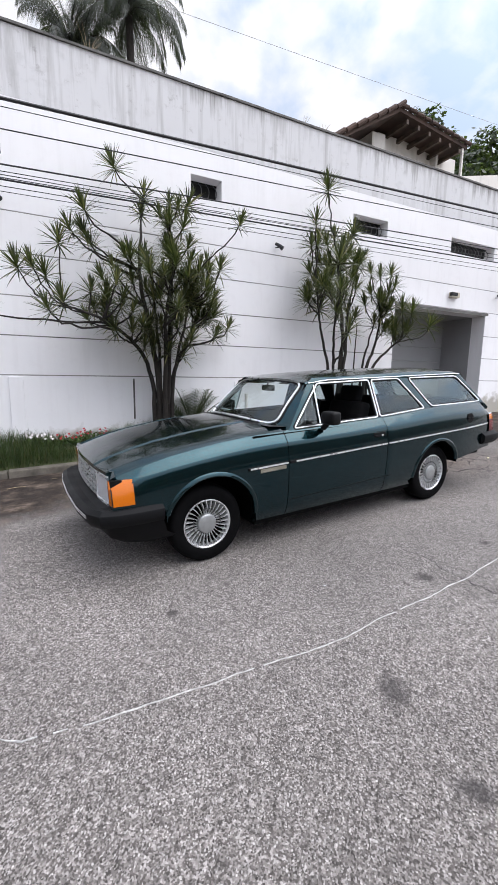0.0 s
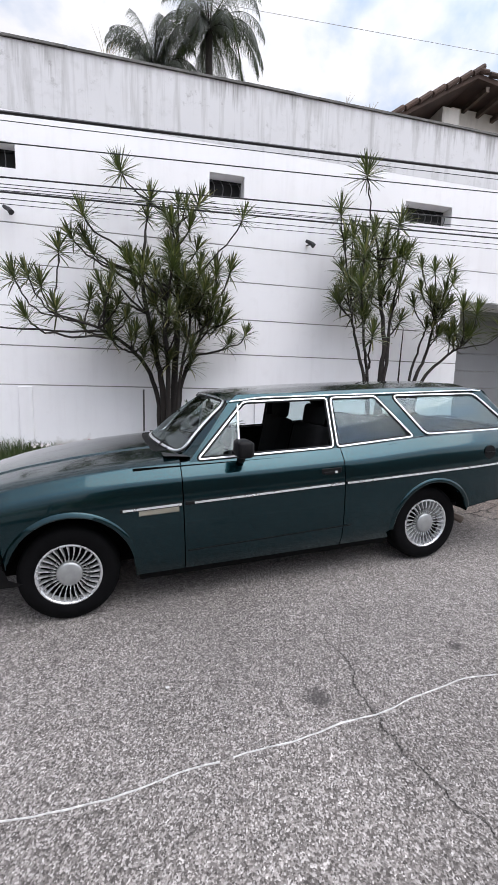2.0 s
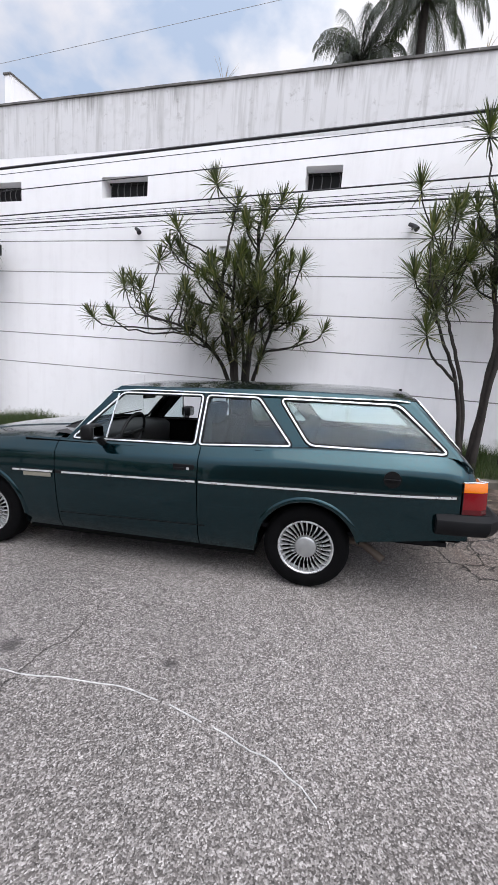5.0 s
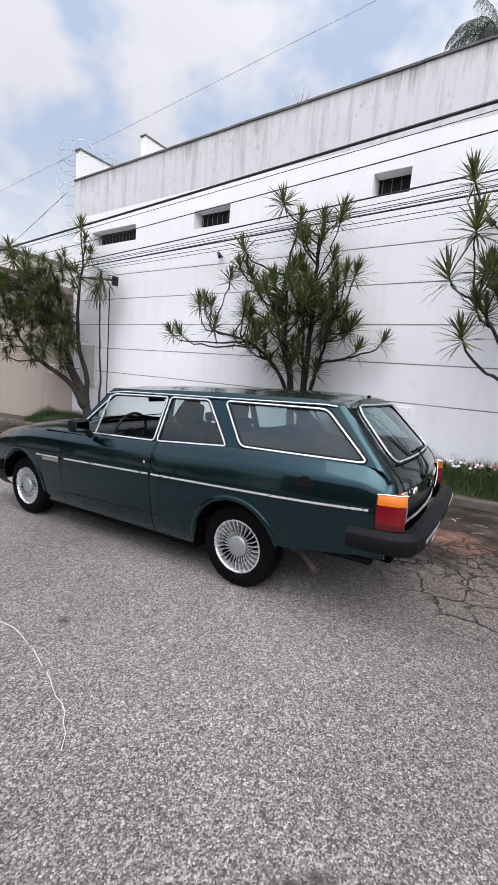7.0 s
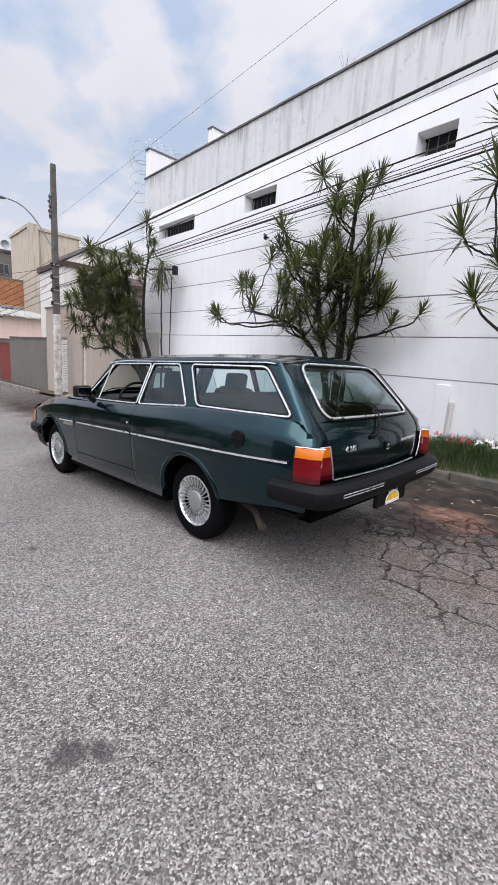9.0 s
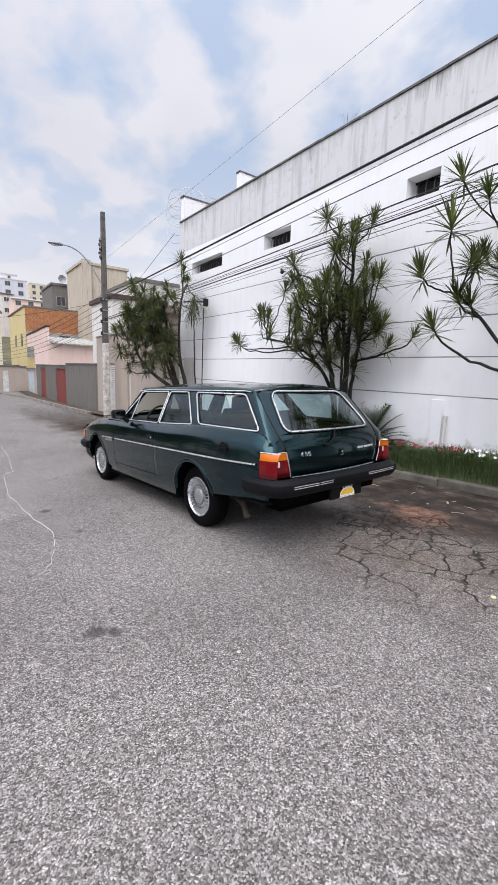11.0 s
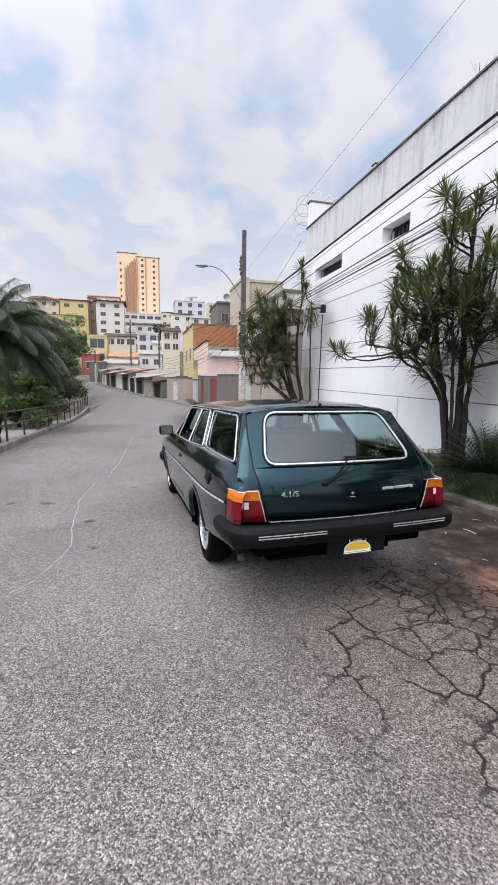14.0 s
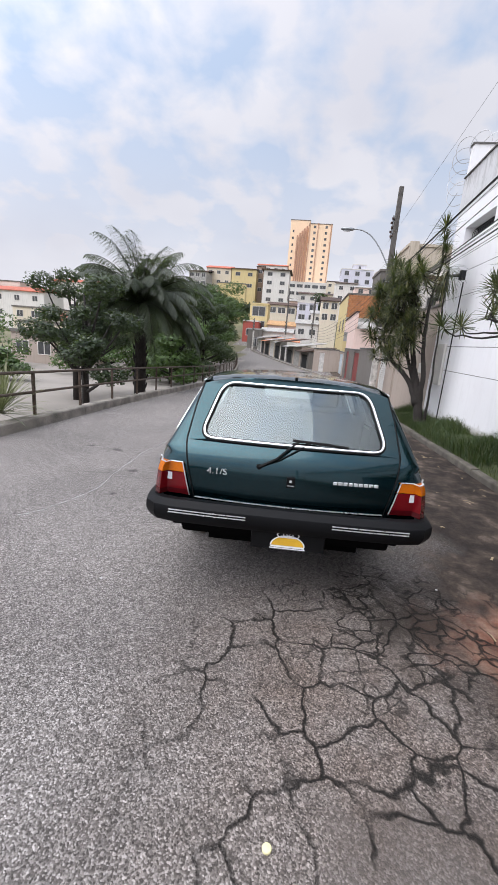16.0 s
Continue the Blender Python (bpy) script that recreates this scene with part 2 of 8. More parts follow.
def asphalt_material():
    """Worn asphalt with pale stone chips, oil stains, and a field of cracks where the surface has broken up."""
    m, nt, b = nodes_of("asphalt")
    v = where(nt)
    sep = nt.nodes.new("ShaderNodeSeparateXYZ")
    nt.links.new(v, sep.inputs[0])
    X, Y = sep.outputs[0], sep.outputs[1]
    vo = node(nt, "ShaderNodeTexVoronoi", Scale=165.0)
    nt.links.new(v, vo.inputs["Vector"])
    vo2 = node(nt, "ShaderNodeTexVoronoi", Scale=75.0)
    nt.links.new(v, vo2.inputs["Vector"])
    chips = ramp(nt, vo.outputs["Color"], [(0.0, (0.046, 0.041, 0.038)), (0.35, (0.120, 0.108, 0.101)), (0.65, (0.240, 0.220, 0.208)), (1.0, (0.50, 0.47, 0.452))])
    big_chips = ramp(nt, vo2.outputs["Color"], [(0.12, grey(0.70)), (0.42, grey(0.95)), (0.68, grey(1.07)), (0.9, grey(1.30))])
    c = mixc(nt, 0.8, chips, big_chips, "MULTIPLY")
    c = mixc(nt, 1.0, c, ramp(nt, noise_of(nt, v, 26.0, 3, 0.7), [(0.30, grey(0.82)), (0.70, grey(1.14))]), "MULTIPLY")
    stain = noise_of(nt, v, 0.55, 5, 0.6, 0.4)
    c = mixc(nt, 1.0, c, ramp(nt, stain, [(0.3, grey(0.72)), (0.55, grey(0.98)), (0.8, grey(1.12))]), "MULTIPLY")
    # dark oil drips
    drip = noise_of(nt, v, 2.1, 4, 0.6, 0.8)
    c = mixc(nt, ramp(nt, drip, [(0.70, grey(0)), (0.76, grey(0.75))]), c, (0.04, 0.039, 0.04))
    # damp, browner margin towards the planted strip; its dark tones also carry car shade
    wob = math2(nt, "MULTIPLY", math2(nt, "SUBTRACT", noise_of(nt, v, 1.3, 4), 0.5), 1.6)
    # wider ahead of the car, where the darkening also stands in for its shadow
    ahead = ramp(nt, math2(nt, "MULTIPLY", math2(nt, "ADD", X, 3.0), 0.2), [(0.30, grey(1)), (0.62, grey(0))])
    edge = math2(nt, "ADD", math2(nt, "ADD", Y, wob), math2(nt, "MULTIPLY", ahead, 0.85))
    margin = ramp(nt, math2(nt, "MULTIPLY", edge, 0.1), [(0.455, grey(0)), (0.53, grey(1))])
    near = ramp(nt, math2(nt, "MULTIPLY", math2(nt, "ADD", X, 40), 0.0125), [(0.2, grey(0)), (0.4, grey(1))])
    margin = mixc(nt, 1.0, margin, near, "MULTIPLY")
    c = mixc(nt, math2(nt, "MULTIPLY", margin, 0.96), c, ramp(nt, noise_of(nt, v, 2.6, 8, 0.72), [(0.32, (0.006, 0.005, 0.004)), (0.46, (0.022, 0.016, 0.013)), (0.56, (0.055, 0.041, 0.032)), (0.68, (0.16, 0.125, 0.10))]))
    # a patch of red earth
    rp = nt.nodes.new("ShaderNodeVectorMath"); rp.operation = "DISTANCE"; rp.inputs[1].default_value = (4.85, 5.15, 0.23)
    nt.links.new(v, rp.inputs[0])
    red = math2(nt, "ADD", rp.outputs["Value"], math2(nt, "MULTIPLY", noise_of(nt, v, 3.0, 5), 0.9))
    c = mixc(nt, ramp(nt, red, [(0.66, grey(0.85)), (0.92, grey(0))]), c, mixc(nt, ramp(nt, noise_of(nt, v, 9.0, 6, 0.7), [(0.35, grey(0)), (0.65, grey(1))]), (0.17, 0.062, 0.038), (0.29, 0.19, 0.14)))
    # a smooth tarred patch
    tp = nt.nodes.new("ShaderNodeVectorMath"); tp.operation = "DISTANCE"; tp.inputs[1].default_value = (6.35, 4.45, 0.29)
    nt.links.new(v, tp.inputs[0])
    tarf = ramp(nt, math2(nt, "ADD", tp.outputs["Value"], math2(nt, "MULTIPLY", noise_of(nt, v, 2.6, 4), 0.5)), [(0.66, grey(0.6)), (0.80, grey(0))])
    c = mixc(nt, tarf, c, (0.12, 0.11, 0.104))
    # crack field
    warp = nt.nodes.new("ShaderNodeVectorMath"); warp.operation = "ADD"
    nz = node(nt, "ShaderNodeTexNoise", Scale=6.5, Detail=5.0)
    nt.links.new(v, nz.inputs["Vector"])
    wsc = nt.nodes.new("ShaderNodeVectorMath"); wsc.operation = "SCALE"; wsc.inputs["Scale"].default_value = 0.15
    nt.links.new(nz.outputs["Color"], wsc.inputs[0])
    nt.links.new(v, warp.inputs[0]); nt.links.new(wsc.outputs[0], warp.inputs[1])
    cells = []
    for sc, th in ((3.3, 0.036), (7.0, 0.060)):
        ve = node(nt, "ShaderNodeTexVoronoi", feature="DISTANCE_TO_EDGE", Scale=sc)
        nt.links.new(warp.outputs[0], ve.inputs["Vector"])
        cells.append(ramp(nt, ve.outputs["Distance"], [(0.0, grey(1)), (th * 0.45, grey(0.8)), (th, grey(0))]))
    cp = nt.nodes.new("ShaderNodeVectorMath"); cp.operation = "DISTANCE"; cp.inputs[1].default_value = (5.45, 4.45, 0.25)
    nt.links.new(v, cp.inputs[0])
    cq = nt.nodes.new("ShaderNodeVectorMath"); cq.operation = "DISTANCE"; cq.inputs[1].default_value = (-1.7, 4.2, -0.07)
    nt.links.new(v, cq.inputs[0])
    wide = math2(nt, "ADD", math2(nt, "MINIMUM", cp.outputs["Value"], math2(nt, "ADD", cq.outputs["Value"], 0.15)), math2(nt, "MULTIPLY", noise_of(nt, v, 1.4, 3), 0.8))
    wide2 = math2(nt, "MULTIPLY", wide, 0.5)
    f1 = ramp(nt, wide2, [(0.60, grey(1)), (0.86, grey(0))])
    # soil trodden over the broken surface
    c = mixc(nt, math2(nt, "MULTIPLY", ramp(nt, wide2, [(0.42, grey(1)), (0.98, grey(0))]), ramp(nt, noise_of(nt, v, 3.4, 6, 0.65), [(0.30, grey(0.45)), (0.65, grey(1))])), c, (0.66, 0.58, 0.53), "MULTIPLY")
    # the most broken part holds dark earth
    ep = nt.nodes.new("ShaderNodeVectorMath"); ep.operation = "DISTANCE"; ep.inputs[1].default_value = (4.75, 4.75, 0.22)
    nt.links.new(v, ep.inputs[0])
    earth = math2(nt, "ADD", math2(nt, "MULTIPLY", ep.outputs["Value"], 0.6), math2(nt, "MULTIPLY", noise_of(nt, v, 5.5, 6, 0.65), 0.9))
    f2 = ramp(nt, math2(nt, "ADD", math2(nt, "MULTIPLY", ep.outputs["Value"], 0.5), math2(nt, "MULTIPLY", noise_of(nt, v, 1.4, 3), 0.4)), [(0.45, grey(1)), (0.75, grey(0))])
    c = mixc(nt, ramp(nt, earth, [(0.52, grey(0.85)), (0.78, grey(0))]), c, (0.028, 0.022, 0.018))
    gaps = ramp(nt, noise_of(nt, v, 2.3, 3), [(0.40, grey(0)), (0.52, grey(1))])
    gaps2 = ramp(nt, noise_of(nt, v, 3.1, 3, 0.5, 0.5), [(0.46, grey(0)), (0.56, grey(1))])
    crack = math2(nt, "MAXIMUM", math2(nt, "MULTIPLY", math2(nt, "MULTIPLY", cells[0], f1), gaps), math2(nt, "MULTIPLY", math2(nt, "MULTIPLY", cells[1], f2), gaps2))
    # oil stains where cars have stood
    for sx, sy, sr in ((1.34, 1.19, 0.11), (1.25, 0.73, 0.07), (4.98, 1.65, 0.070), (5.04, 1.73, 0.05), (3.2, 2.0, 0.05), (2.3, 1.85, 0.07), (0.6, 2.3, 0.04)):
        od = nt.nodes.new("ShaderNodeVectorMath"); od.operation = "DISTANCE"; od.inputs[1].default_value = (sx, sy, 0.01 + 0.0455 * sx)
        nt.links.new(v, od.inputs[0])
        spot = math2(nt, "ADD", od.outputs["Value"], math2(nt, "MULTIPLY", math2(nt, "SUBTRACT", noise_of(nt, v, 9.0, 4), 0.5), sr * 2.2))
        c = mixc(nt, ramp(nt, spot, [(sr * 0.4, grey(0.75)), (sr * 1.1, grey(0))]), c, (0.040, 0.036, 0.036))
    # one long crack across the lane
    lx = math2(nt, "ADD", math2(nt, "MULTIPLY", Y, -0.07), math2(nt, "MULTIPLY", noise_of(nt, v, 2.2, 5, 0.6), 0.38))
    off = math2(nt, "ABSOLUTE", math2(nt, "SUBTRACT", math2(nt, "SUBTRACT", X, 2.49), lx), 0)
    lc = ramp(nt, off, [(0.0, grey(0.7)), (0.002, grey(0.5)), (0.006, grey(0))])
    yl = ramp(nt, math2(nt, "MULTIPLY", Y, 0.25), [(0.16, grey(0)), (0.3, grey(1)), (0.53, grey(1)), (0.60, grey(0))])
    crack = math2(nt, "MAXIMUM", crack, math2(nt, "MULTIPLY", lc, yl))
    c = mixc(nt, math2(nt, "MULTIPLY", crack, 0.97), c, (0.010, 0.009, 0.008))
    nt.links.new(c, b.inputs["Base Color"])
    nt.links.new(mixc(nt, margin, ramp(nt, stain, [(0.3, grey(0.74)), (0.7, grey(0.9))]), grey(0.8)), b.inputs["Roughness"])
    b.inputs["Specular IOR Level"].default_value = 0.18
    h = math2(nt, "SUBTRACT", math2(nt, "MULTIPLY", vo.outputs["Distance"], -0.35), math2(nt, "MULTIPLY", crack, 2.2))
    bump_to(nt, b, h, 0.75, 0.008)
    return m


def plaster_material(name, base, streak, dirty=0.0, z_lo=0.0, scale=1.0, drip=0.0):
    """Painted render with rain streaks, patches and a fine grain; dirty sets how much grime lies on it."""
    m, nt, b = nodes_of(name)
    v = where(nt)
    st = noise_of(nt, where(nt, (3.2 * scale, 3.2 * scale, 0.30)), 1.6, 6, 0.62, 0.2)
    big = noise_of(nt, v, 0.5, 5)
    fine = noise_of(nt, v, 55.0, 3)
    mid = noise_of(nt, v, 6.0, 5)
    c = ramp(nt, big, [(0.3, [k * 0.93 for k in base]), (0.7, base)])
    c = mixc(nt, math2(nt, "MULTIPLY", ramp(nt, st, [(0.50, grey(0)), (0.72, grey(1))]), dirty), c, streak)
    c = mixc(nt, math2(nt, "MULTIPLY", ramp(nt, mid, [(0.55, grey(0)), (0.75, grey(1))]), 0.25 * dirty + 0.05), c, streak)
    sep = nt.nodes.new("ShaderNodeSeparateXYZ"); nt.links.new(v, sep.inputs[0])
    if drip:
        # black runs that hang from the coping, long in some places and missing in others
        down = math2(nt, "MULTIPLY", math2(nt, "SUBTRACT", drip, sep.outputs[2]), 0.55)
        run = noise_of(nt, where(nt, (1, 1, 0.05)), 9.0, 4, 0.7)
        here = math2(nt, "MULTIPLY", ramp(nt, noise_of(nt, where(nt, (1, 1, 0.2)), 0.8, 3), [(0.42, grey(0.1)), (0.62, grey(1))]), 0.85)
        wet = ramp(nt, math2(nt, "SUBTRACT", run, down), [(0.36, grey(0)), (0.60, grey(1))])
        c = mixc(nt, math2(nt, "MULTIPLY", wet, here), c, streak)
        c = mixc(nt, ramp(nt, math2(nt, "SUBTRACT", noise_of(nt, v, 7.0, 6, 0.7), 0.0), [(0.60, grey(0)), (0.74, grey(0.45))]), c, streak)
    if z_lo:
        # splashes of soil over the lowest hand's width
        low = math2(nt, "SUBTRACT", math2(nt, "SUBTRACT", sep.outputs[2], math2(nt, "MULTIPLY", sep.outputs[0], 0.0455)), math2(nt, "MULTIPLY", noise_of(nt, v, 5.0, 5), 0.62))
        c = mixc(nt, math2(nt, "MULTIPLY", ramp(nt, low, [(0.06, grey(1)), (0.25, grey(0))]), 0.8), c, (0.30, 0.27, 0.22))
    nt.links.new(c, b.inputs["Base Color"])
    b.inputs["Roughness"].default_value = 0.85
    b.inputs["Specular IOR Level"].default_value = 0.25
    bump_to(nt, b, math2(nt, "ADD", math2(nt, "MULTIPLY", fine, 0.3), mid), 0.25, 0.006)
    return m


ASPHALT = asphalt_material()
WHITE_WALL = plaster_material("white_wall_paint", (0.84, 0.83, 0.84), (0.48, 0.46, 0.45), 0.12, 1.0)
PARAPET = plaster_material("weathered_parapet_paint", (0.62, 0.615, 0.625), (0.17, 0.16, 0.15), 0.42, scale=1.5, drip=6.46)
GREY_PAINT = surface("grey_garage_paint", (0.27, 0.27, 0.275), 0.6, var=0.1, scale=1.2)
GROOVE_DARK = surface("groove_grime", (0.30, 0.29, 0.28), 0.9, var=0.55, scale=1.6, fine=25)
COPING = surface("dark_coping_mortar", (0.13, 0.125, 0.12), 0.9, var=0.4, scale=5)
CONCRETE = surface("stained_concrete", (0.25, 0.225, 0.195), 0.88, var=0.5, scale=2.2, fine=45, bump=0.4)
KERB = surface("mossy_kerb_stone", (0.13, 0.115, 0.095), 0.9, var=0.45, scale=4.0, fine=40, bump=0.5, rand=0.25)
SOIL = surface("brown_soil", (0.075, 0.052, 0.036), 0.95, var=0.45, scale=5, fine=50, bump=0.7, depth=0.02)
TURF = surface("turf_soil", (0.06, 0.075, 0.025), 0.95, var=0.45, scale=4, fine=60, bump=0.7, depth=0.02)
PALE_YARD = surface("pale_concrete_yard", (0.25, 0.225, 0.20), 0.9, var=0.18, scale=0.35, fine=30, bump=0.2)
HILL_EARTH = surface("dry_hill_earth", (0.14, 0.13, 0.07), 0.95, var=0.4, scale=0.08, fine=2.0, bump=0.2, depth=0.1)
BLACK_IRON = surface("black_iron", (0.018, 0.018, 0.02), 0.5, 0.5, var=0.3, scale=8)
RUSTY_IRON = surface("rust_brown_iron", (0.085, 0.06, 0.045), 0.7, 0.3, var=0.4, scale=9, fine=90)
# near black: the shade inside openings is put into this colour
DARK_VOID = surface("opening_shade", (0.012, 0.012, 0.013), 0.9, var=0.2)
CABLE_BLACK = surface("black_cable", (0.015, 0.015, 0.017), 0.6, var=0.2)
CHALK = surface("white_road_paint", (0.50, 0.49, 0.48), 0.85, var=0.35, scale=30, fine=150, bump=0.3)


# ---- ground ----
def road_z(x):
    """Height of the street along its length."""
    return float(np.interp(x, XS_ROAD, ZS_ROAD))


XS_ROAD = [-400, -260, -180, -130, -100, -80, -66, -52, -40, -30, -22, -16, 60, 400]
ZS_ROAD = [30, 24, 17, 11, 5.0, 1.4, -0.1, -0.6, -0.92, -0.99, -0.90, -0.718, 2.74, 18.2]


def ground_z(x, y):
    z = road_z(x)
    if x < -52:
        side = max(0.0, -y - 8)
        z = z - min(1.0, side / 60) * max(0.0, z) * 0.75
    if y < -1.32:
        # lower yard beyond the railing
        z -= 0.55 * min(1.0, (-1.32 - y) / 0.9) * (1 if x > -30 else max(0.0, 1 - (-30 - x) / 12))
    return z


def build_ground():
    xs = [-420, -330, -260, -220, -180, -155, -130, -115, -100, -90, -80, -73, -66, -59, -52, -46, -40, -35, -30, -26, -22, -19, -16, -13, -10, -8, -6, -4, -2, 0, 2, 4, 6, 8, 10, 12, 14, 17, 20, 26, 35, 60, 120, 240, 420]
    ys = [-420, -250, -150, -100, -70, -50, -40, -30, -20, -14, -10, -7, -5, -3.5, -2.2, -1.32, -0.95, 0, 1.5, 3, 4.5, 6, 6.95, 8, 10, 14, 20, 30, 50, 90, 160, 300, 420]
    rows = [[(x, y, ground_z(x, y)) for y in ys] for x in xs]
    g = Geo().grid(rows, flip=True)
    slots = []
    for i in range(len(xs) - 1):
        for j in range(len(ys) - 1):
            cx, cy = (xs[i] + xs[i + 1]) / 2, (ys[j] + ys[j + 1]) / 2
            on_road = float(np.interp(cx, [-90, -63, -46, -36, -28, -20], [-11, -7.0, -4.6, -2.8, -1.8, -1.0])) <= cy <= 6.95 and cx > -90
            slots.append(0 if on_road or (cy > 6.9 and cy < 14 and 7 < cx < 13) else 1 if (cy < -0.9 and -46 < cx < 60 and cy > -30) else 2)
    g.s = slots
    return tagged(g.make("ground", [ASPHALT, PALE_YARD, HILL_EARTH]), "worn grey asphalt street sloping down past cracked and oily patches", "road", kind="structure")


build_ground()


def holed_wall(g, x0, x1, z0, z1, y0, y1, holes, slot=0):
    """A wall of thickness y0..y1 with rectangular openings (x0, x1, z0, z1) through it."""
    xs = sorted({x0, x1, *[min(max(h[k], x0), x1) for h in holes for k in (0, 1)]})
    zs = sorted({z0, z1, *[min(max(h[k], z0), z1) for h in holes for k in (2, 3)]})
    nx, nz = len(xs) - 1, len(zs) - 1

    def solid(i, j):
        if not (0 <= i < nx and 0 <= j < nz):
            return False
        cx, cz = (xs[i] + xs[i + 1]) / 2, (zs[j] + zs[j + 1]) / 2
        return not any(h[0] < cx < h[1] and h[2] < cz < h[3] for h in holes)

    for i in range(nx):
        for j in range(nz):
            if not solid(i, j):
                continue
            a, b, c, d = xs[i], xs[i + 1], zs[j], zs[j + 1]
            g.add([(a, y0, c), (b, y0, c), (b, y0, d), (a, y0, d)], [(0, 1, 2, 3)], slot)
            g.add([(a, y1, c), (b, y1, c), (b, y1, d), (a, y1, d)], [(3, 2, 1, 0)], slot)
            if not solid(i - 1, j):
                g.add([(a, y0, c), (a, y1, c), (a, y1, d), (a, y0, d)], [(3, 2, 1, 0)], slot)
            if not solid(i + 1, j):
                g.add([(b, y0, c), (b, y1, c), (b, y1, d), (b, y0, d)], [(0, 1, 2, 3)], slot)
            if not solid(i, j - 1):
                g.add([(a, y0, c), (b, y0, c), (b, y1, c), (a, y1, c)], [(3, 2, 1, 0)], slot)
            if not solid(i, j + 1):
                g.add([(a, y0, d), (b, y0, d), (b, y1, d), (a, y1, d)], [(0, 1, 2, 3)], slot)
    return g


# ---- white building ----
WALL_Y, X_END, X_FAR = 7.62, -5.85, 24.0
WIN_Z = (4.70, 5.06)
WINDOWS = [(-5.02, -3.25), (-1.35, -0.37), (2.57, 3.17), (6.30, 7.32), (9.50, 11.25)]
GARAGE = (7.72, 11.15, -1.0, 3.25)
GROOVES = [1.47, 2.09, 2.70, 3.34, 3.93]
HOLES = [(a, b, *WIN_Z) for a, b in WINDOWS] + [GARAGE]
wall = tagged(holed_wall(Geo(), X_END, X_FAR, -1.5, 6.44, WALL_Y + 0.012, WALL_Y + 0.40, HOLES).make("wall_north", WHITE_WALL),
              "tall white painted street wall with small high windows and thin horizontal grooves", "wall", kind="structure")
zb = [-1.0] + GROOVES + [5.52]
for k in range(len(zb) - 1):
    g = holed_wall(Geo(), X_END - 0.002, X_FAR, zb[k] + 0.009, zb[k + 1] - 0.009, WALL_Y, WALL_Y + 0.013, HOLES)
    g.make("render_band", WHITE_WALL, wall)
# grey strips give the grooves their shade and grime as colour
for z in GROOVES:
    holed_wall(Geo(), X_END, X_FAR, z - 0.0095, z + 0.0095, WALL_Y + 0.009, WALL_Y + 0.0115, HOLES).make("groove_grime", GROOVE_DARK, wall)
holed_wall(Geo(), X_END - 0.002, X_FAR, 5.50, 6.45, WALL_Y - 0.002, WALL_Y + 0.011, []).make("parapet_band", PARAPET, wall)
g = Geo()
xs = list(np.arange(X_END - 0.02, X_FAR, 0.9))
for a in xs:
    h = random.uniform(-0.006, 0.006)
    g.box(a, a + 0.895, WALL_Y - 0.03, WALL_Y + 0.43, 6.452 + h, 6.487 + h)
g.make("coping", COPING, wall)
# end wall round the corner, and two raised cross walls on the roof
Geo().box(X_END, X_END + 0.25, WALL_Y + 0.40, 26, -1.8, 6.44).make("end_wall", WHITE_WALL, wall)
for xx, yy, top in ((X_END, WALL_Y + 0.02, 7.20), (X_END, 9.78, 8.55)):
    g = Geo()
    g.box(xx + 0.003, xx + 0.2, yy, yy + 2.1 if top < 8 else 14.0, 6.443, top)
    g.box(xx - 0.02, xx + 0.22, yy - 0.03, yy + 2.1 if top < 8 else 14.0, top, top + 0.04, slot=1)
    g.make("cross_wall", [WHITE_WALL, COPING], wall)
Geo().box(X_END + 0.2, X_FAR, WALL_Y + 0.40, 26, 5.3, 5.5).make("flat_roof", CONCRETE, wall)

# shallow piers on the foot of the wall
for x0, z1 in ((-0.50, 1.44), (3.45, 1.40)):
    Geo().box(x0, x0 + 0.21, WALL_Y - 0.035, WALL_Y + 0.002, -0.3, z1, 0.008).make("pier", WHITE_WALL, wall)

# windows: deep reveals with curved iron bars before a near-black panel for the unlit room
for n, (a, b) in enumerate(WINDOWS):
    win = thing("window_%d" % (n + 1), pose((a + b) / 2, WALL_Y + 0.30, WIN_Z[0]), "small barred window set deep in the white wall", "window", kind="structure")
    w = (b - a) / 2
    Geo().box(-w - 0.02, w + 0.02, 0.0, 0.03, -0.02, 0.40).make("pane", DARK_VOID, win)
    g = Geo()
    for z0, z1 in ((0.0, 0.03), (0.33, 0.36)):
        g.box(-w, w, -0.05, -0.01, z0, z1)
    g.make("window_frame", BLACK_IRON, win)
    bars = max(3, int((b - a) / 0.13))
    pts = [(0.035 * math.sin(math.pi * k / 8), -0.06 - 0.085 * math.sin(math.pi * k / 8), 0.02 + 0.32 * k / 8) for k in range(9)]
    first = None
    for k in range(bars):
        px = -w + (k + 0.5) * 2 * w / bars
        if first is None:
            first = Geo().tube(pts, 0.008, 5).make("bar", surface("window_bar_grey", (0.10, 0.10, 0.105), 0.55, 0.2) , win)
            first.location.x = px
        else:
            o = new("bar", first.data); o.parent = win; o.location.x = px

# garage recess
gar = thing("garage_recess", pose(0, 0, 0), "deep grey garage entrance with a closed door in the white wall", "garage", kind="structure")
gx0, gx1, gz1 = GARAGE[0], GARAGE[1], GARAGE[3]
gd = 1.35
Geo().box(gx0 - 0.15, gx0, WALL_Y + 0.40, WALL_Y + gd + 0.1, -1, gz1 + 0.1).make("side_wall", GREY_PAINT, gar)
Geo().box(gx1, gx1 + 0.15, WALL_Y + 0.40, WALL_Y + gd + 0.1, -1, gz1 + 0.1).make("side_wall", GREY_PAINT, gar)
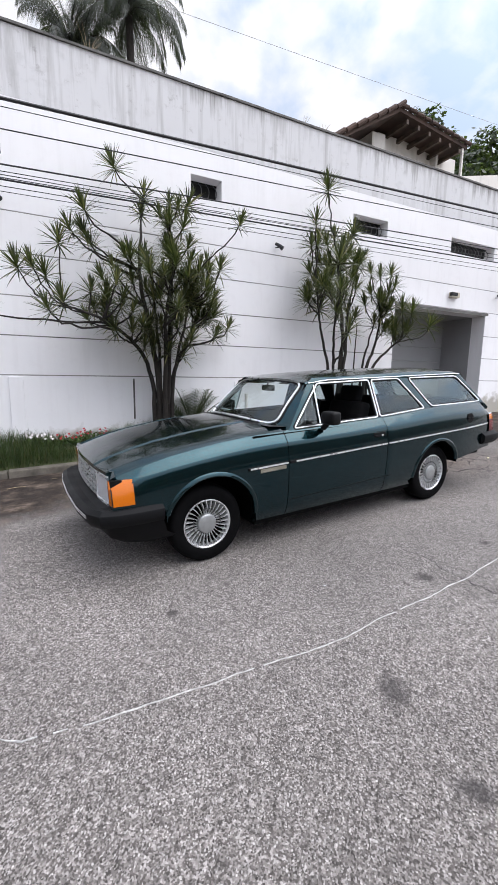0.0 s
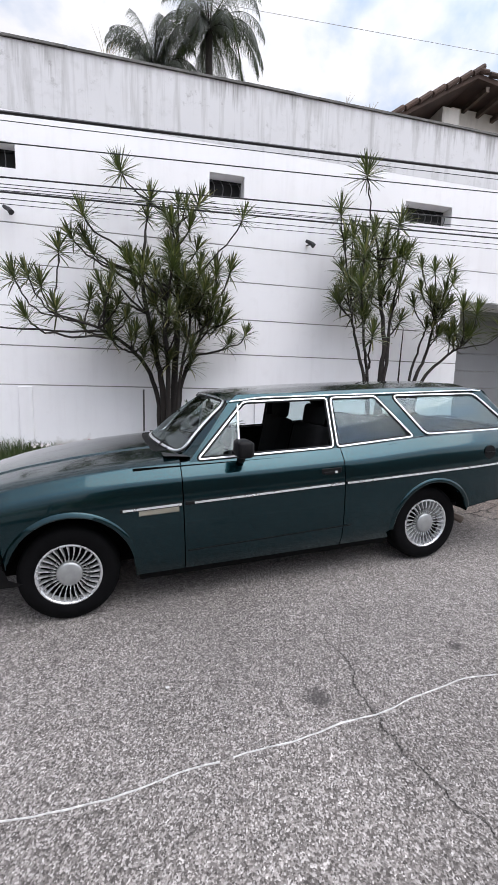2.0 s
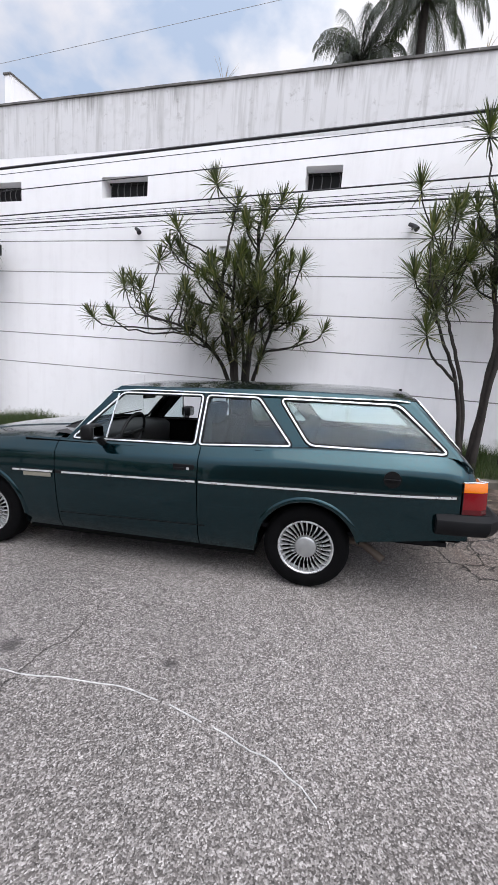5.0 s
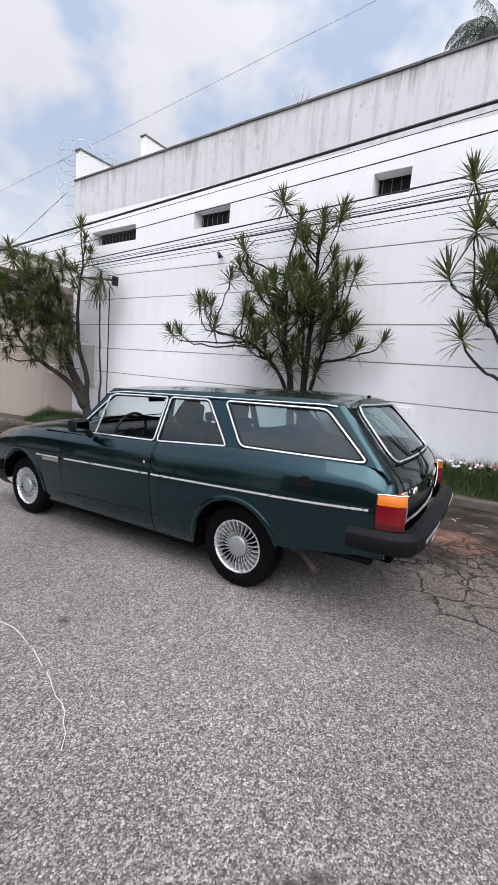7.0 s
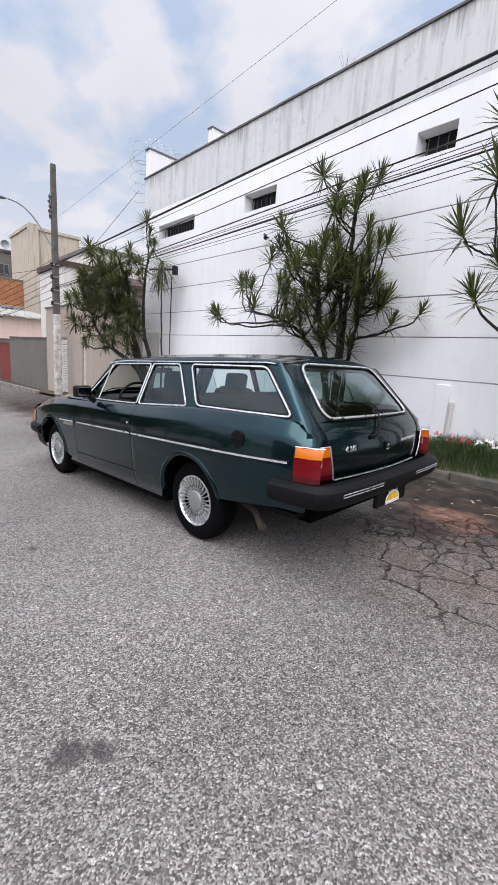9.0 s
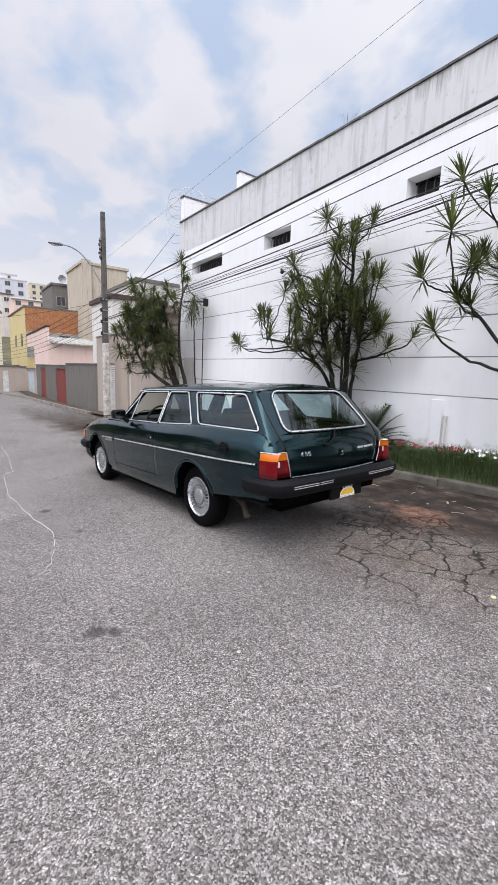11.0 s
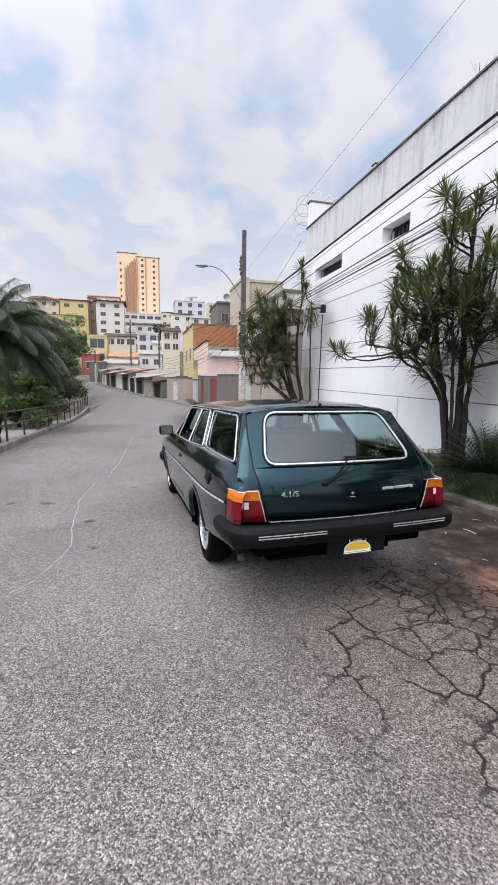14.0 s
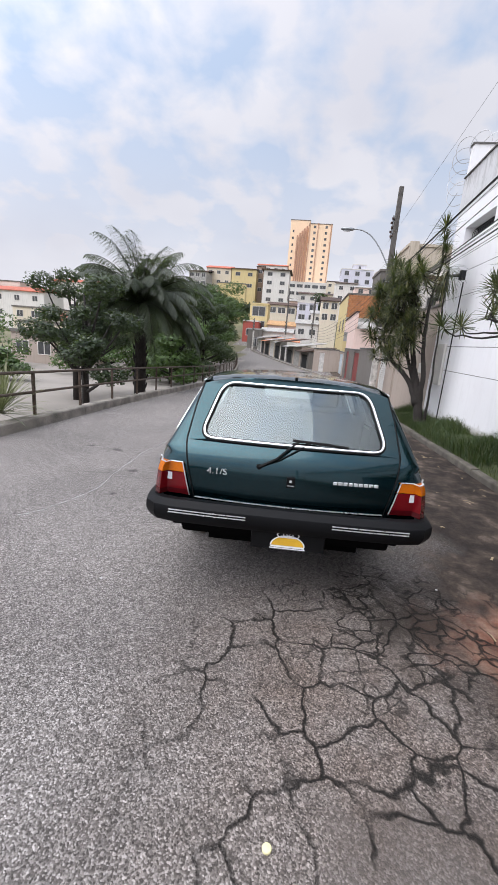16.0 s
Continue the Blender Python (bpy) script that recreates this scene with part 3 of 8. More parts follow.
Geo().box(gx0, gx1, WALL_Y + 0.40, WALL_Y + gd + 0.1, gz1, gz1 + 0.1).make("soffit", GREY_PAINT, gar)
for k in range(7):
    Geo().box(gx0, gx1, WALL_Y + gd, WALL_Y + gd + 0.04, 0.35 + k * 0.418, 0.35 + (k + 1) * 0.418 - 0.008, 0.004).make("door_panel", GREY_PAINT, gar)
g = Geo()
g.box(gx0 - 0.004, gx1 + 0.10, WALL_Y - 0.012, WALL_Y + 0.02, gz1 + 0.005, gz1 + 0.075)
g.make("lintel", COPING, gar)

# ---- planted strip and kerb ----
STRIP_X0, STRIP_X1, KERB_Y = -7.2, 7.5, 6.70


def strip_z(x, y):
    f = min(1.0, max(0.0, (y - KERB_Y - 0.14) / (WALL_Y - KERB_Y - 0.14)))
    return road_z(x) + 0.10 + 0.26 * f ** 0.8 + 0.03 * noise.noise((x * 1.7, y * 2.3, 0))


xs, ys = np.linspace(STRIP_X0, STRIP_X1, 90), np.linspace(KERB_Y + 0.13, WALL_Y + 0.05, 9)
rows = [[(x, y, strip_z(x, y)) for y in ys] for x in xs]
g = Geo().grid(rows, flip=True)
g.grid([[(r[0][0], r[0][1], r[0][2]) for r in rows], [(r[0][0], r[0][1], r[0][2] - 0.5) for r in rows]])
tagged(g.make("planting_bed", TURF, smooth=True), "raised planted strip of rough turf along the white wall", "flower bed", kind="structure")
# the strip goes on as a worn footway past the end of the building
kerb = thing("kerb", pose(0, 0, 0), "low weathered kerb stones along the planted strip", "kerb", kind="structure")
kx = -9.0
while kx < STRIP_X1:
    L = random.uniform(0.85, 1.05)
    dz = random.uniform(-0.012, 0.012)
    za, zc = road_z(kx), road_z(kx + L)
    y0 = KERB_Y + random.uniform(-0.012, 0.012)
    v = []
    for x, z in ((kx, za), (kx + L - 0.012, zc)):
        v += [(x, y0, z - 0.2), (x, y0 + 0.003, z + 0.085 + dz), (x, y0 + 0.02, z + 0.105 + dz), (x, y0 + 0.125, z + 0.105 + dz), (x, y0 + 0.125, z - 0.2)]
    f = [(0, 1, 6, 5), (1, 2, 7, 6), (2, 3, 8, 7), (3, 4, 9, 8), (4, 3, 2, 1, 0), (5, 6, 7, 8, 9)]
    link("kerb_stone", v, f, KERB, kerb)
    kx += L
tagged(Geo().grid([[(x, y, road_z(x) + 0.095 + (0.012 * noise.noise((x, y, 3)))) for y in (KERB_Y + 0.10, 7.2, WALL_Y + 0.4)] for x in np.linspace(-46, STRIP_X0 + 0.05, 60)], flip=True).make("pavement", SOIL),
       "worn earthy footway beside the neighbouring walls", "pavement", kind="structure")

# ---- far side: kerb wall and railing ----
FENCE = [(6.5, -0.62), (1.4, -0.72), (-3, -0.95), (-8, -1.02), (-14, -1.05), (-20, -1.25), (-28, -1.8), (-36, -2.8), (-46, -4.6)]


def fence_y(x):
    p = sorted(FENCE)
    return float(np.interp(x, [a for a, _ in p], [b for _, b in p]))


edge = thing("edge_kerb", pose(0, 0, 0), "stained concrete edge kerb under the street railing", "kerb", kind="structure")
x = 6.5
while x > -46:
    x2 = x - 1.6
    v = []
    for xx in (x, x2 + 0.012):
        y, z = fence_y(xx), road_z(xx)
        v += [(xx, y, z - 0.1), (xx, y - 0.01, z + 0.16), (xx, y - 0.03, z + 0.185), (xx, y - 0.22, z + 0.185), (xx, y - 0.24, z - 0.9)]
    link("kerb_block", v, [(5, 6, 1, 0), (6, 7, 2, 1), (7, 8, 3, 2), (8, 9, 4, 3), (0, 1, 2, 3, 4), (9, 8, 7, 6, 5)], CONCRETE, edge)
    x = x2
rail = thing("street_railing", pose(0, 0, 0), "rust-brown iron railing with two rails along the kerb", "railing", kind="structure")
xs = list(np.arange(0.2, -46, -1.75))
for x in xs:
    y, z = fence_y(x) - 0.15, road_z(x) + 0.17
    Geo().box(x - 0.024, x + 0.024, y - 0.024, y + 0.024, z, z + 0.82, 0.005).make("post", RUSTY_IRON, rail)
for h in (0.44, 0.80):
    Geo().tube([(x, fence_y(x) - 0.15, road_z(x) + 0.17 + h) for x in [2.0] + xs], 0.026, 7).make("top_rail" if h > 0.5 else "middle_rail", RUSTY_IRON, rail)

# plain unseen wall closing the near side, added to darken the car's reflections
ws = Geo().box(0.5, 48, -7.2, -6.8, -1.5, 2.6).make("wall_south", plaster_material("stained_tan_render", (0.22, 0.175, 0.14), (0.09, 0.08, 0.07), 0.5))
tagged(ws, "unseen stained tan wall added across the street to darken reflections", "wall", kind="structure")


# ---- the parked estate car ----
def car_paint_material():
    m, nt, b = nodes_of("dark_teal_metallic_paint")
    v = where(nt)
    fl = noise_of(nt, v, 900.0, 1)
    c = ramp(nt, fl, [(0.3, (0.002, 0.017, 0.022)), (0.7, (0.008, 0.043, 0.053))])
    dust = noise_of(nt, v, 2.2, 5)
    c = mixc(nt, ramp(nt, dust, [(0.55, grey(0)), (0.9, grey(0.08))]), c, (0.10, 0.12, 0.12))
    nt.links.new(c, b.inputs["Base Color"])
    b.inputs["Metallic"].default_value = 0.92
    b.inputs["Roughness"].default_value = 0.20
    b.inputs["Coat Weight"].default_value = 0.7
    b.inputs["Coat IOR"].default_value = 1.45
    b.inputs["Coat Roughness"].default_value = 0.05
    return m


def glass_material(name, tint, gloss_min=0.0, rough=0.02, edge=0.85):
    """A thin tinted pane: the gloss grows towards grazing angles, alike from both sides."""
    m, nt, b = nodes_of(name)
    nt.nodes.remove(b)
    out = nt.nodes["Material Output"]
    tr = nt.nodes.new("ShaderNodeBsdfTransparent"); tr.inputs[0].default_value = (*tint, 1)
    gl = nt.nodes.new("ShaderNodeBsdfGlossy"); gl.inputs["Roughness"].default_value = rough
    gl.inputs["Color"].default_value = (0.84, 0.94, 0.96, 1)
    lw_ = nt.nodes.new("ShaderNodeLayerWeight"); lw_.inputs[0].default_value = 0.5
    f = math2(nt, "ADD", math2(nt, "MULTIPLY", math2(nt, "POWER", lw_.outputs["Facing"], 4.0), edge), 0.06 + gloss_min)
    mx = nt.nodes.new("ShaderNodeMixShader")
    nt.links.new(f, mx.inputs[0]); nt.links.new(tr.outputs[0], mx.inputs[1]); nt.links.new(gl.outputs[0], mx.inputs[2])
    nt.links.new(mx.outputs[0], out.inputs[0])
    return m


def lens_material(name, base, rough=0.15):
    m, nt, b = nodes_of(name)
    v = where(nt)
    w = node(nt, "ShaderNodeTexVoronoi", Scale=150.0)
    nt.links.new(v, w.inputs["Vector"])
    nt.links.new(mixc(nt, 0.35, base, ramp(nt, w.outputs["Distance"], [(0, grey(0.4)), (0.6, grey(1.0))]), "MULTIPLY"), b.inputs["Base Color"])
    b.inputs["Roughness"].default_value = rough
    b.inputs["Coat Weight"].default_value = 0.35
    b.inputs["Specular IOR Level"].default_value = 0.3
    b.inputs["Coat Roughness"].default_value = 0.03
    bump_to(nt, b, w.outputs["Distance"], 0.2, 0.002)
    return m


PAINT = car_paint_material()
GLASS = glass_material("tinted_car_glass", (0.70, 0.82, 0.82))
GLASS_REAR = glass_material("tinted_cargo_glass", (0.68, 0.80, 0.80), 0.02)
GLASS_BACK = glass_material("tinted_tailgate_glass", (0.55, 0.68, 0.69), 0.05)
GLASS_FRONT = glass_material("clear_windscreen_glass", (0.80, 0.87, 0.86), 0.02, 0.02, 0.6)
CHROME = surface("bright_chrome_trim", (0.84, 0.85, 0.86), 0.30, 0.75, var=0.06, scale=20, bump=0)
SILVER = surface("silver_wheel_paint", (0.66, 0.67, 0.68), 0.28, 0.7, var=0.1, scale=20, bump=0)
CAP_GREY = surface("satin_hub_grey", (0.36, 0.37, 0.37), 0.38, 0.6, var=0.12, scale=20, bump=0)
RUBBER = surface("tyre_rubber", (0.004, 0.004, 0.0044), 0.7, var=0.3, scale=12, fine=120, bump=0.15, spec=0.05)
SEAL = surface("black_window_seal", (0.005, 0.005, 0.0055), 0.5, var=0.2, spec=0.15)
BUMPER = surface("black_bumper_plastic", (0.006, 0.0062, 0.007), 0.5, var=0.2, scale=5, fine=150, bump=0.12, spec=0.12)
# near black: shade of wells, gaps and underside is put into this colour
UNDER = surface("underbody_shade_black", (0.003, 0.003, 0.003), 0.95, var=0.2, spec=0.03)
CLOTH = surface("black_seat_cloth", (0.010, 0.010, 0.011), 0.9, var=0.3, scale=8, fine=200, bump=0.3, spec=0.1)
DASH = surface("black_dash_vinyl", (0.012, 0.012, 0.013), 0.6, var=0.2)
LINER = surface("grey_head_lining", (0.20, 0.20, 0.195), 0.9, var=0.1)
AMBER = lens_material("amber_lens", (0.55, 0.135, 0.005))
RED = lens_material("red_lens", (0.13, 0.003, 0.006))
RED_DARK = lens_material("dark_red_lens", (0.06, 0.003, 0.005))
CLEAR = lens_material("clear_ribbed_lens", (0.62, 0.63, 0.66), 0.1)
YELLOW = surface("yellow_sticker", (0.80, 0.46, 0.03), 0.5, var=0.15, bump=0)
WHITE_VINYL = surface("white_sticker_edge", (0.8, 0.8, 0.8), 0.5, var=0.05, bump=0)

CAR = pose(1.02, 3.65, 0.062, 0, -2.70, 3.3)
car = thing("estate_car", CAR, "dark teal estate car with chrome trim parked on asphalt", "car")

Z_SILL = 0.235
TOP_X = [-0.72, -0.62, -0.45, -0.28, -0.05, 0.15, 0.38, 0.60, 0.82, 1.40, 1.86, 2.15, 2.40, 2.62, 2.9, 3.30, 3.55, 3.66, 3.72]
TOP_Z = [0.755, 0.785, 0.835, 0.872, 0.908, 0.932, 0.950, 0.957, 0.960, 0.967, 0.976, 0.986, 1.002, 1.014, 1.020, 1.022, 1.014, 0.975, 0.920]
SIDE_V = [0, 0.10, 0.22, 0.40, 0.63, 0.74, 0.83, 0.87, 0.89, 0.985, 1.0]
SIDE_Y = [0.800, 0.838, 0.856, 0.872, 0.880, 0.877, 0.870, 0.864, 0.858, 0.806, 0.795]


def top_z(x):
    return float(np.interp(x, TOP_X, TOP_Z))


def plan_in(x):
    """How far the side draws in towards nose and tail."""
    a = min(1, max(0, (0.15 - x) / 0.87))
    b = min(1, max(0, (x - 2.95) / 0.80))
    return 0.060 * a * a + 0.076 * b * b


def side_y(x, z):
    v = (z - Z_SILL) / (top_z(x) - Z_SILL)
    y = float(np.interp(v, SIDE_V, SIDE_Y))
    if x > 1.9:
        y += 0.006 * math.sin(math.pi * min(1, max(0, v)))
    return y - plan_in(x)


def cabin_y(x, z):
    b = min(1, max(0, (x - 2.95) / 0.80))
    return 0.797 - 0.185 * (z - 0.960) / 0.425 - 0.030 * b * b


ARCHES = [(0.03, 0.325, 0.372), (2.675, 0.315, 0.352)]


def low_z(x):
    z = Z_SILL
    for cx, cz, r in ARCHES:
        if abs(x - cx) < r:
            z = max(z, cz + math.sqrt(r * r - (x - cx) ** 2))
    if x > 3.02:
        z = max(z, 0.42 + 0.06 * min(1.0, (x - 3.05) / 0.5))
    if x < -0.335:
        z = max(z, 0.50)
    return z


def panel_columns(x0, x1, step=0.03):
    xs = set(np.round(np.arange(x0, x1, step), 4)) | {x0, x1}
    for cx, _, r in ARCHES:
        for k in range(33):
            a = math.pi * k / 32
            xs.add(round(cx - (r - 0.0005) * math.cos(a), 4))
        xs |= {round(cx - r, 4), round(cx + r, 4)}
    return sorted(float(x) for x in xs if x0 <= x <= x1)


def side_panel(name, x0, x1, side, edge=None):
    rows = []
    for x in panel_columns(x0, x1):
        lo, hi = low_z(x), top_z(x)
        col = []
        for v in (0, 0.05, 0.10, 0.16, 0.22, 0.31, 0.40, 0.52, 0.63, 0.685, 0.74, 0.785, 0.83, 0.85, 0.87, 0.89, 0.92, 0.95, 0.985, 1.0):
            z = max(lo, Z_SILL + (hi - Z_SILL) * v)
            col.append((x, side * side_y(x, z), z))
        if x > 0.78:
            col.append((x, side * min(cabin_y(x, hi + 0.004), side_y(x, hi) - 0.002), hi + 0.004))
        else:
            col.append((x, side * (side_y(x, hi) - 0.006), hi + 0.002))
        rows.append(col)
    g = Geo().grid(rows, flip=side > 0)
    # returned edges give the sheet its depth
    for row in (rows[0], rows[-1]):
        g.grid([row, [(p[0], p[1] - side * 0.03, p[2]) for p in row]], flip=False)
    bottom = [r[0] for r in rows]
    g.grid([bottom, [(p[0], p[1] - side * 0.035, p[2]) for p in bottom]])
    return smooth_by_angle(g.make(name, PAINT, car), 40)


def hood_z(x, y):
    c = float(np.interp(x, [-0.76, -0.70, -0.60, -0.45, -0.30, 0.0, 0.29, 0.45, 0.62], [0.805, 0.842, 0.875, 0.912, 0.942, 0.982, 1.010, 1.022, 1.032]))
    e = float(np.interp(x, TOP_X, TOP_Z)) + 0.012
    f = min(1.0, abs(y) / 0.795)
    return e + (c - e) * (1 - f ** 2.4)


for side in (-1, 1):
    side_panel("front_wing", -0.70, 0.716, side)
    side_panel("door", 0.723, 1.882, side)
    side_panel("rear_quarter", 1.889, 3.70, side)
    # wing top beside the bonnet
    rows = []
    for x in np.linspace(-0.70, 0.72, 40):
        yo = side_y(x, top_z(x))
        rows.append([(x, side * yo, top_z(x)), (x, side * (yo - 0.03), top_z(x) + 0.010), (x, side * (yo - 0.075), hood_z(x, yo - 0.075)), (x, side * 0.668, hood_z(x, 0.668)), (x, side * 0.664, hood_z(x, 0.668) - 0.02)])
    smooth_by_angle(Geo().grid(rows, flip=side < 0).make("wing_top", PAINT, car), 50)
    # arch lips
    for cx, cz, r in ARCHES:
        rows = []
        for k in range(29):
            a = math.radians((20 + 160 * k / 28) if cx < 1 else 163 * k / 28)
            pts = []
            for rr, out in ((r + 0.030, 0.001), (r + 0.020, 0.008), (r + 0.002, 0.012), (r - 0.006, 0.006), (r - 0.008, -0.03)):
                x, z = cx - rr * math.cos(a), cz + rr * math.sin(a)
                z = max(z, Z_SILL)
                pts.append((x, side * (side_y(x, max(z, 0.3)) + out), z))
            rows.append(pts)
        smooth_by_angle(Geo().grid(rows, flip=side > 0).make("arch_lip", PAINT, car), 50)
        # wheel well, near black for the shade inside it
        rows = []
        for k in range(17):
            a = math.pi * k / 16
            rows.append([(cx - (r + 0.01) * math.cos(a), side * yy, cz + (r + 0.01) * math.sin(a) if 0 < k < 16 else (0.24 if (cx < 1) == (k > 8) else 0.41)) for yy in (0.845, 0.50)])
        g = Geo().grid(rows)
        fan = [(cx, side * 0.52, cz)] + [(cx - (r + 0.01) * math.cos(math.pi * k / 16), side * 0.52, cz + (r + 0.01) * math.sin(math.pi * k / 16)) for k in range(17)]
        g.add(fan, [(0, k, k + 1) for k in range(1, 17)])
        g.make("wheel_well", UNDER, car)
    # rubbing strip along the flank
    def strip(name, xa, xb, mat, w, h, dz=0.0, n=30):
        pts, nrm = [], []
        for x in np.linspace(xa, xb, n):
            z = 0.6985 + (x - 0.32) * 0.0216 + dz
            pts.append((x, side * (side_y(x, z) + 0.001), z)); nrm.append((0, side, 0.02))
        return Geo().band(pts, nrm, w, h).make(name, mat, car)
    strip("trim_strip", 0.33, 0.712, SEAL, 0.026, 0.006)
    strip("chrome_strip", 0.345, 0.708, CHROME, 0.017, 0.011)
    strip("trim_strip", 0.73, 1.876, SEAL, 0.026, 0.006)
    strip("chrome_strip", 0.79, 1.874, CHROME, 0.017, 0.011)
    strip("trim_strip", 1.894, 3.61, SEAL, 0.026, 0.006)
    strip("chrome_strip", 1.90, 3.60, CHROME, 0.017, 0.011)
    strip("wing_badge", 0.44, 0.69, surface("dull_gold_badge", (0.34, 0.32, 0.26), 0.4, 0.5, bump=0), 0.034, 0.005, -0.030)
    strip("sill_moulding", 0.74, 1.95, SEAL, 0.008, 0.004, -0.33)
    # door handle in its dark recess
    g = Geo().box(1.70, 1.86, side * 0.868 - 0.006, side * 0.868 + 0.006, 0.795, 0.85, 0.005)
    handle = g.make("door_handle", SEAL, car)
    g = Geo().box(1.715, 1.79, side * 0.878 - 0.006, side * 0.878 + 0.006, 0.806, 0.826, 0.004)
    g.make("grip", BUMPER, handle)
    Geo().box(1.805, 1.825, side * 0.875 - 0.003, side * 0.875 + 0.003, 0.810, 0.828, 0.002).make("lock_barrel", CHROME, handle)

# near-black boxes added behind the panels, to put shade into the gaps
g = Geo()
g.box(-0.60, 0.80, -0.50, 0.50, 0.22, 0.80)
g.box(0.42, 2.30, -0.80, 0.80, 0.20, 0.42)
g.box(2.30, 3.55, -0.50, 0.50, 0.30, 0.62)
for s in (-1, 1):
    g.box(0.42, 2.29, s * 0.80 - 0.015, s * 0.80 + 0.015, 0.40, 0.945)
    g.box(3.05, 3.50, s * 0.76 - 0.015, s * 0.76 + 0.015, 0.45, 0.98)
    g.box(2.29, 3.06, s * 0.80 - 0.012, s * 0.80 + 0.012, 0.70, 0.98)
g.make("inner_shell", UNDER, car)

# bonnet, its middle raised between two creases
HOOD_Y = [-0.66, -0.62, -0.57, -0.52, -0.47, -0.436, -0.417, -0.39, -0.33, -0.26, -0.18, -0.09, 0, 0.09, 0.18, 0.26, 0.33, 0.39, 0.417, 0.436, 0.47, 0.52, 0.57, 0.62, 0.66]
rows = []
for x in np.linspace(-0.755, 0.52, 44):
    rows.append([(x + 0.05 * (y / 0.66) ** 2 * (1 if x < 0 else 1 + x * 0.9), y, hood_z(x, y) + 0.009 * min(1.0, max(0.0, (0.435 - abs(y)) / 0.018))) for y in HOOD_Y])
g = Geo().grid(rows)
for r in (rows[0], rows[-1], [q[0] for q in rows], [q[-1] for q in rows]):
    g.grid([r, [(p[0], p[1], p[2] - 0.02) for p in r]])
bonnet = smooth_by_angle(g.make("bonnet", PAINT, car), 16)

# painted scuttle ends beside the cowl, and caps over the lamp corners
for s in (-1, 1):
    rows = [[(x, s * y, hood_z(0.60, y) - 0.003 - 0.03 * max(0.0, x - 0.72)) for y in (0.54, 0.58, 0.62, 0.70)] for x in (0.50, 0.64, 0.72, 0.80)]
    smooth_by_angle(Geo().grid(rows, flip=s > 0).make("scuttle_end", PAINT, car), 40)
    front = [(-0.712, s * 0.64, 0.770), (-0.708, s * 0.72, 0.762), (-0.712, s * 0.775, 0.757), (-0.697, s * (side_y(-0.69, 0.75) + 0.004), 0.755)]
    back = [(-0.655, s * 0.64, hood_z(-0.66, 0.64) - 0.003), (-0.655, s * 0.72, hood_z(-0.66, 0.72) - 0.001), (-0.655, s * 0.775, top_z(-0.655) + 0.006), (-0.65, s * (side_y(-0.65, 0.76) + 0.003), top_z(-0.65) - 0.006)]
    smooth_by_angle(Geo().grid([front, back], flip=s > 0).make("lamp_corner_cap", PAINT, car), 40)
# cowl, with the wiper slots
rows = [[(x + 0.06 * (y / 0.7) ** 2, y, hood_z(0.58, y) - (0.020 if x < 0.5 else 0.007)) for y in np.linspace(-0.56, 0.56, 15)] for x in (0.46, 0.53, 0.60, 0.66)]
Geo().grid(rows, flip=True).make("cowl", SEAL, car)

# windscreen


def screen_point(u, v):
    """u across from -1 to 1, v up from 0 to 1."""
    xb, zb_ = 0.585 + 0.165 * u * u, 1.040 - 0.062 * u * u
    xt, zt = 1.050 + 0.065 * u * u, 1.372 - 0.034 * u * u
    yy = u * (0.665 + (0.580 - 0.665) * v)
    return Vector((xb + (xt - xb) * v - 0.012 * math.sin(math.pi * v), yy, zb_ + (zt - zb_) * v + 0.012 * math.sin(math.pi * v)))


def rounded_loop(corners, r, n=5):
    """Closed loop of 2D points with rounded corners."""
    out, m = [], len(corners)
    for i, c in enumerate(corners):
        c = Vector(c)
        a, b = (Vector(corners[i - 1]) - c), (Vector(corners[(i + 1) % m]) - c)
        ra = min(r, a.length * 0.45, b.length * 0.45)
        p, q = c + a.normalized() * ra, c + b.normalized() * ra
        for k in range(n + 1):
            t = k / n
            out.append(p * (1 - t) ** 2 + c * 2 * t * (1 - t) + q * t * t)
    dense = []
    for i, p in enumerate(out):
        q = out[(i + 1) % len(out)]
        k = max(1, int((q - p).length / 0.09))
        dense += [p + (q - p) * (j / k) for j in range(k)]
    return dense


glass = Geo().grid([[screen_point(u, v) for u in np.linspace(-0.985, 0.985, 25)] for v in np.linspace(0.0, 1.0, 9)]).make("windscreen", GLASS_FRONT, car, smooth=True)
loop = rounded_loop([(-0.97, 0.01), (0.97, 0.01), (0.97, 0.985), (-0.97, 0.985)], 0.18)
pts = [screen_point(*p) for p in loop]
nrm = [Vector((-0.58, 0.25 * p[0], 0.78)) for p in loop]
Geo().band(pts, nrm, 0.055, 0.004, True).make("screen_seal", SEAL, car)
Geo().band([p + n.normalized() * 0.004 for p, n in zip(pts, nrm)], nrm, 0.020, 0.008, True).make("screen_trim", CHROME, car)

# roof
ROOF_X = [1.03, 1.10, 1.30, 1.80, 2.50, 3.05, 3.27, 3.33]
ROOF_Z = [1.380, 1.396, 1.417, 1.434, 1.440, 1.432, 1.418, 1.400]


def roof_z(x, y):
    return float(np.interp(x, ROOF_X, ROOF_Z)) - 0.045 * (abs(y) / 0.60) ** 2.6


def roof_edge(x):
    return float(np.interp(x, [1.03, 1.2, 1.6, 3.1, 3.33], [0.575, 0.595, 0.602, 0.600, 0.588]))


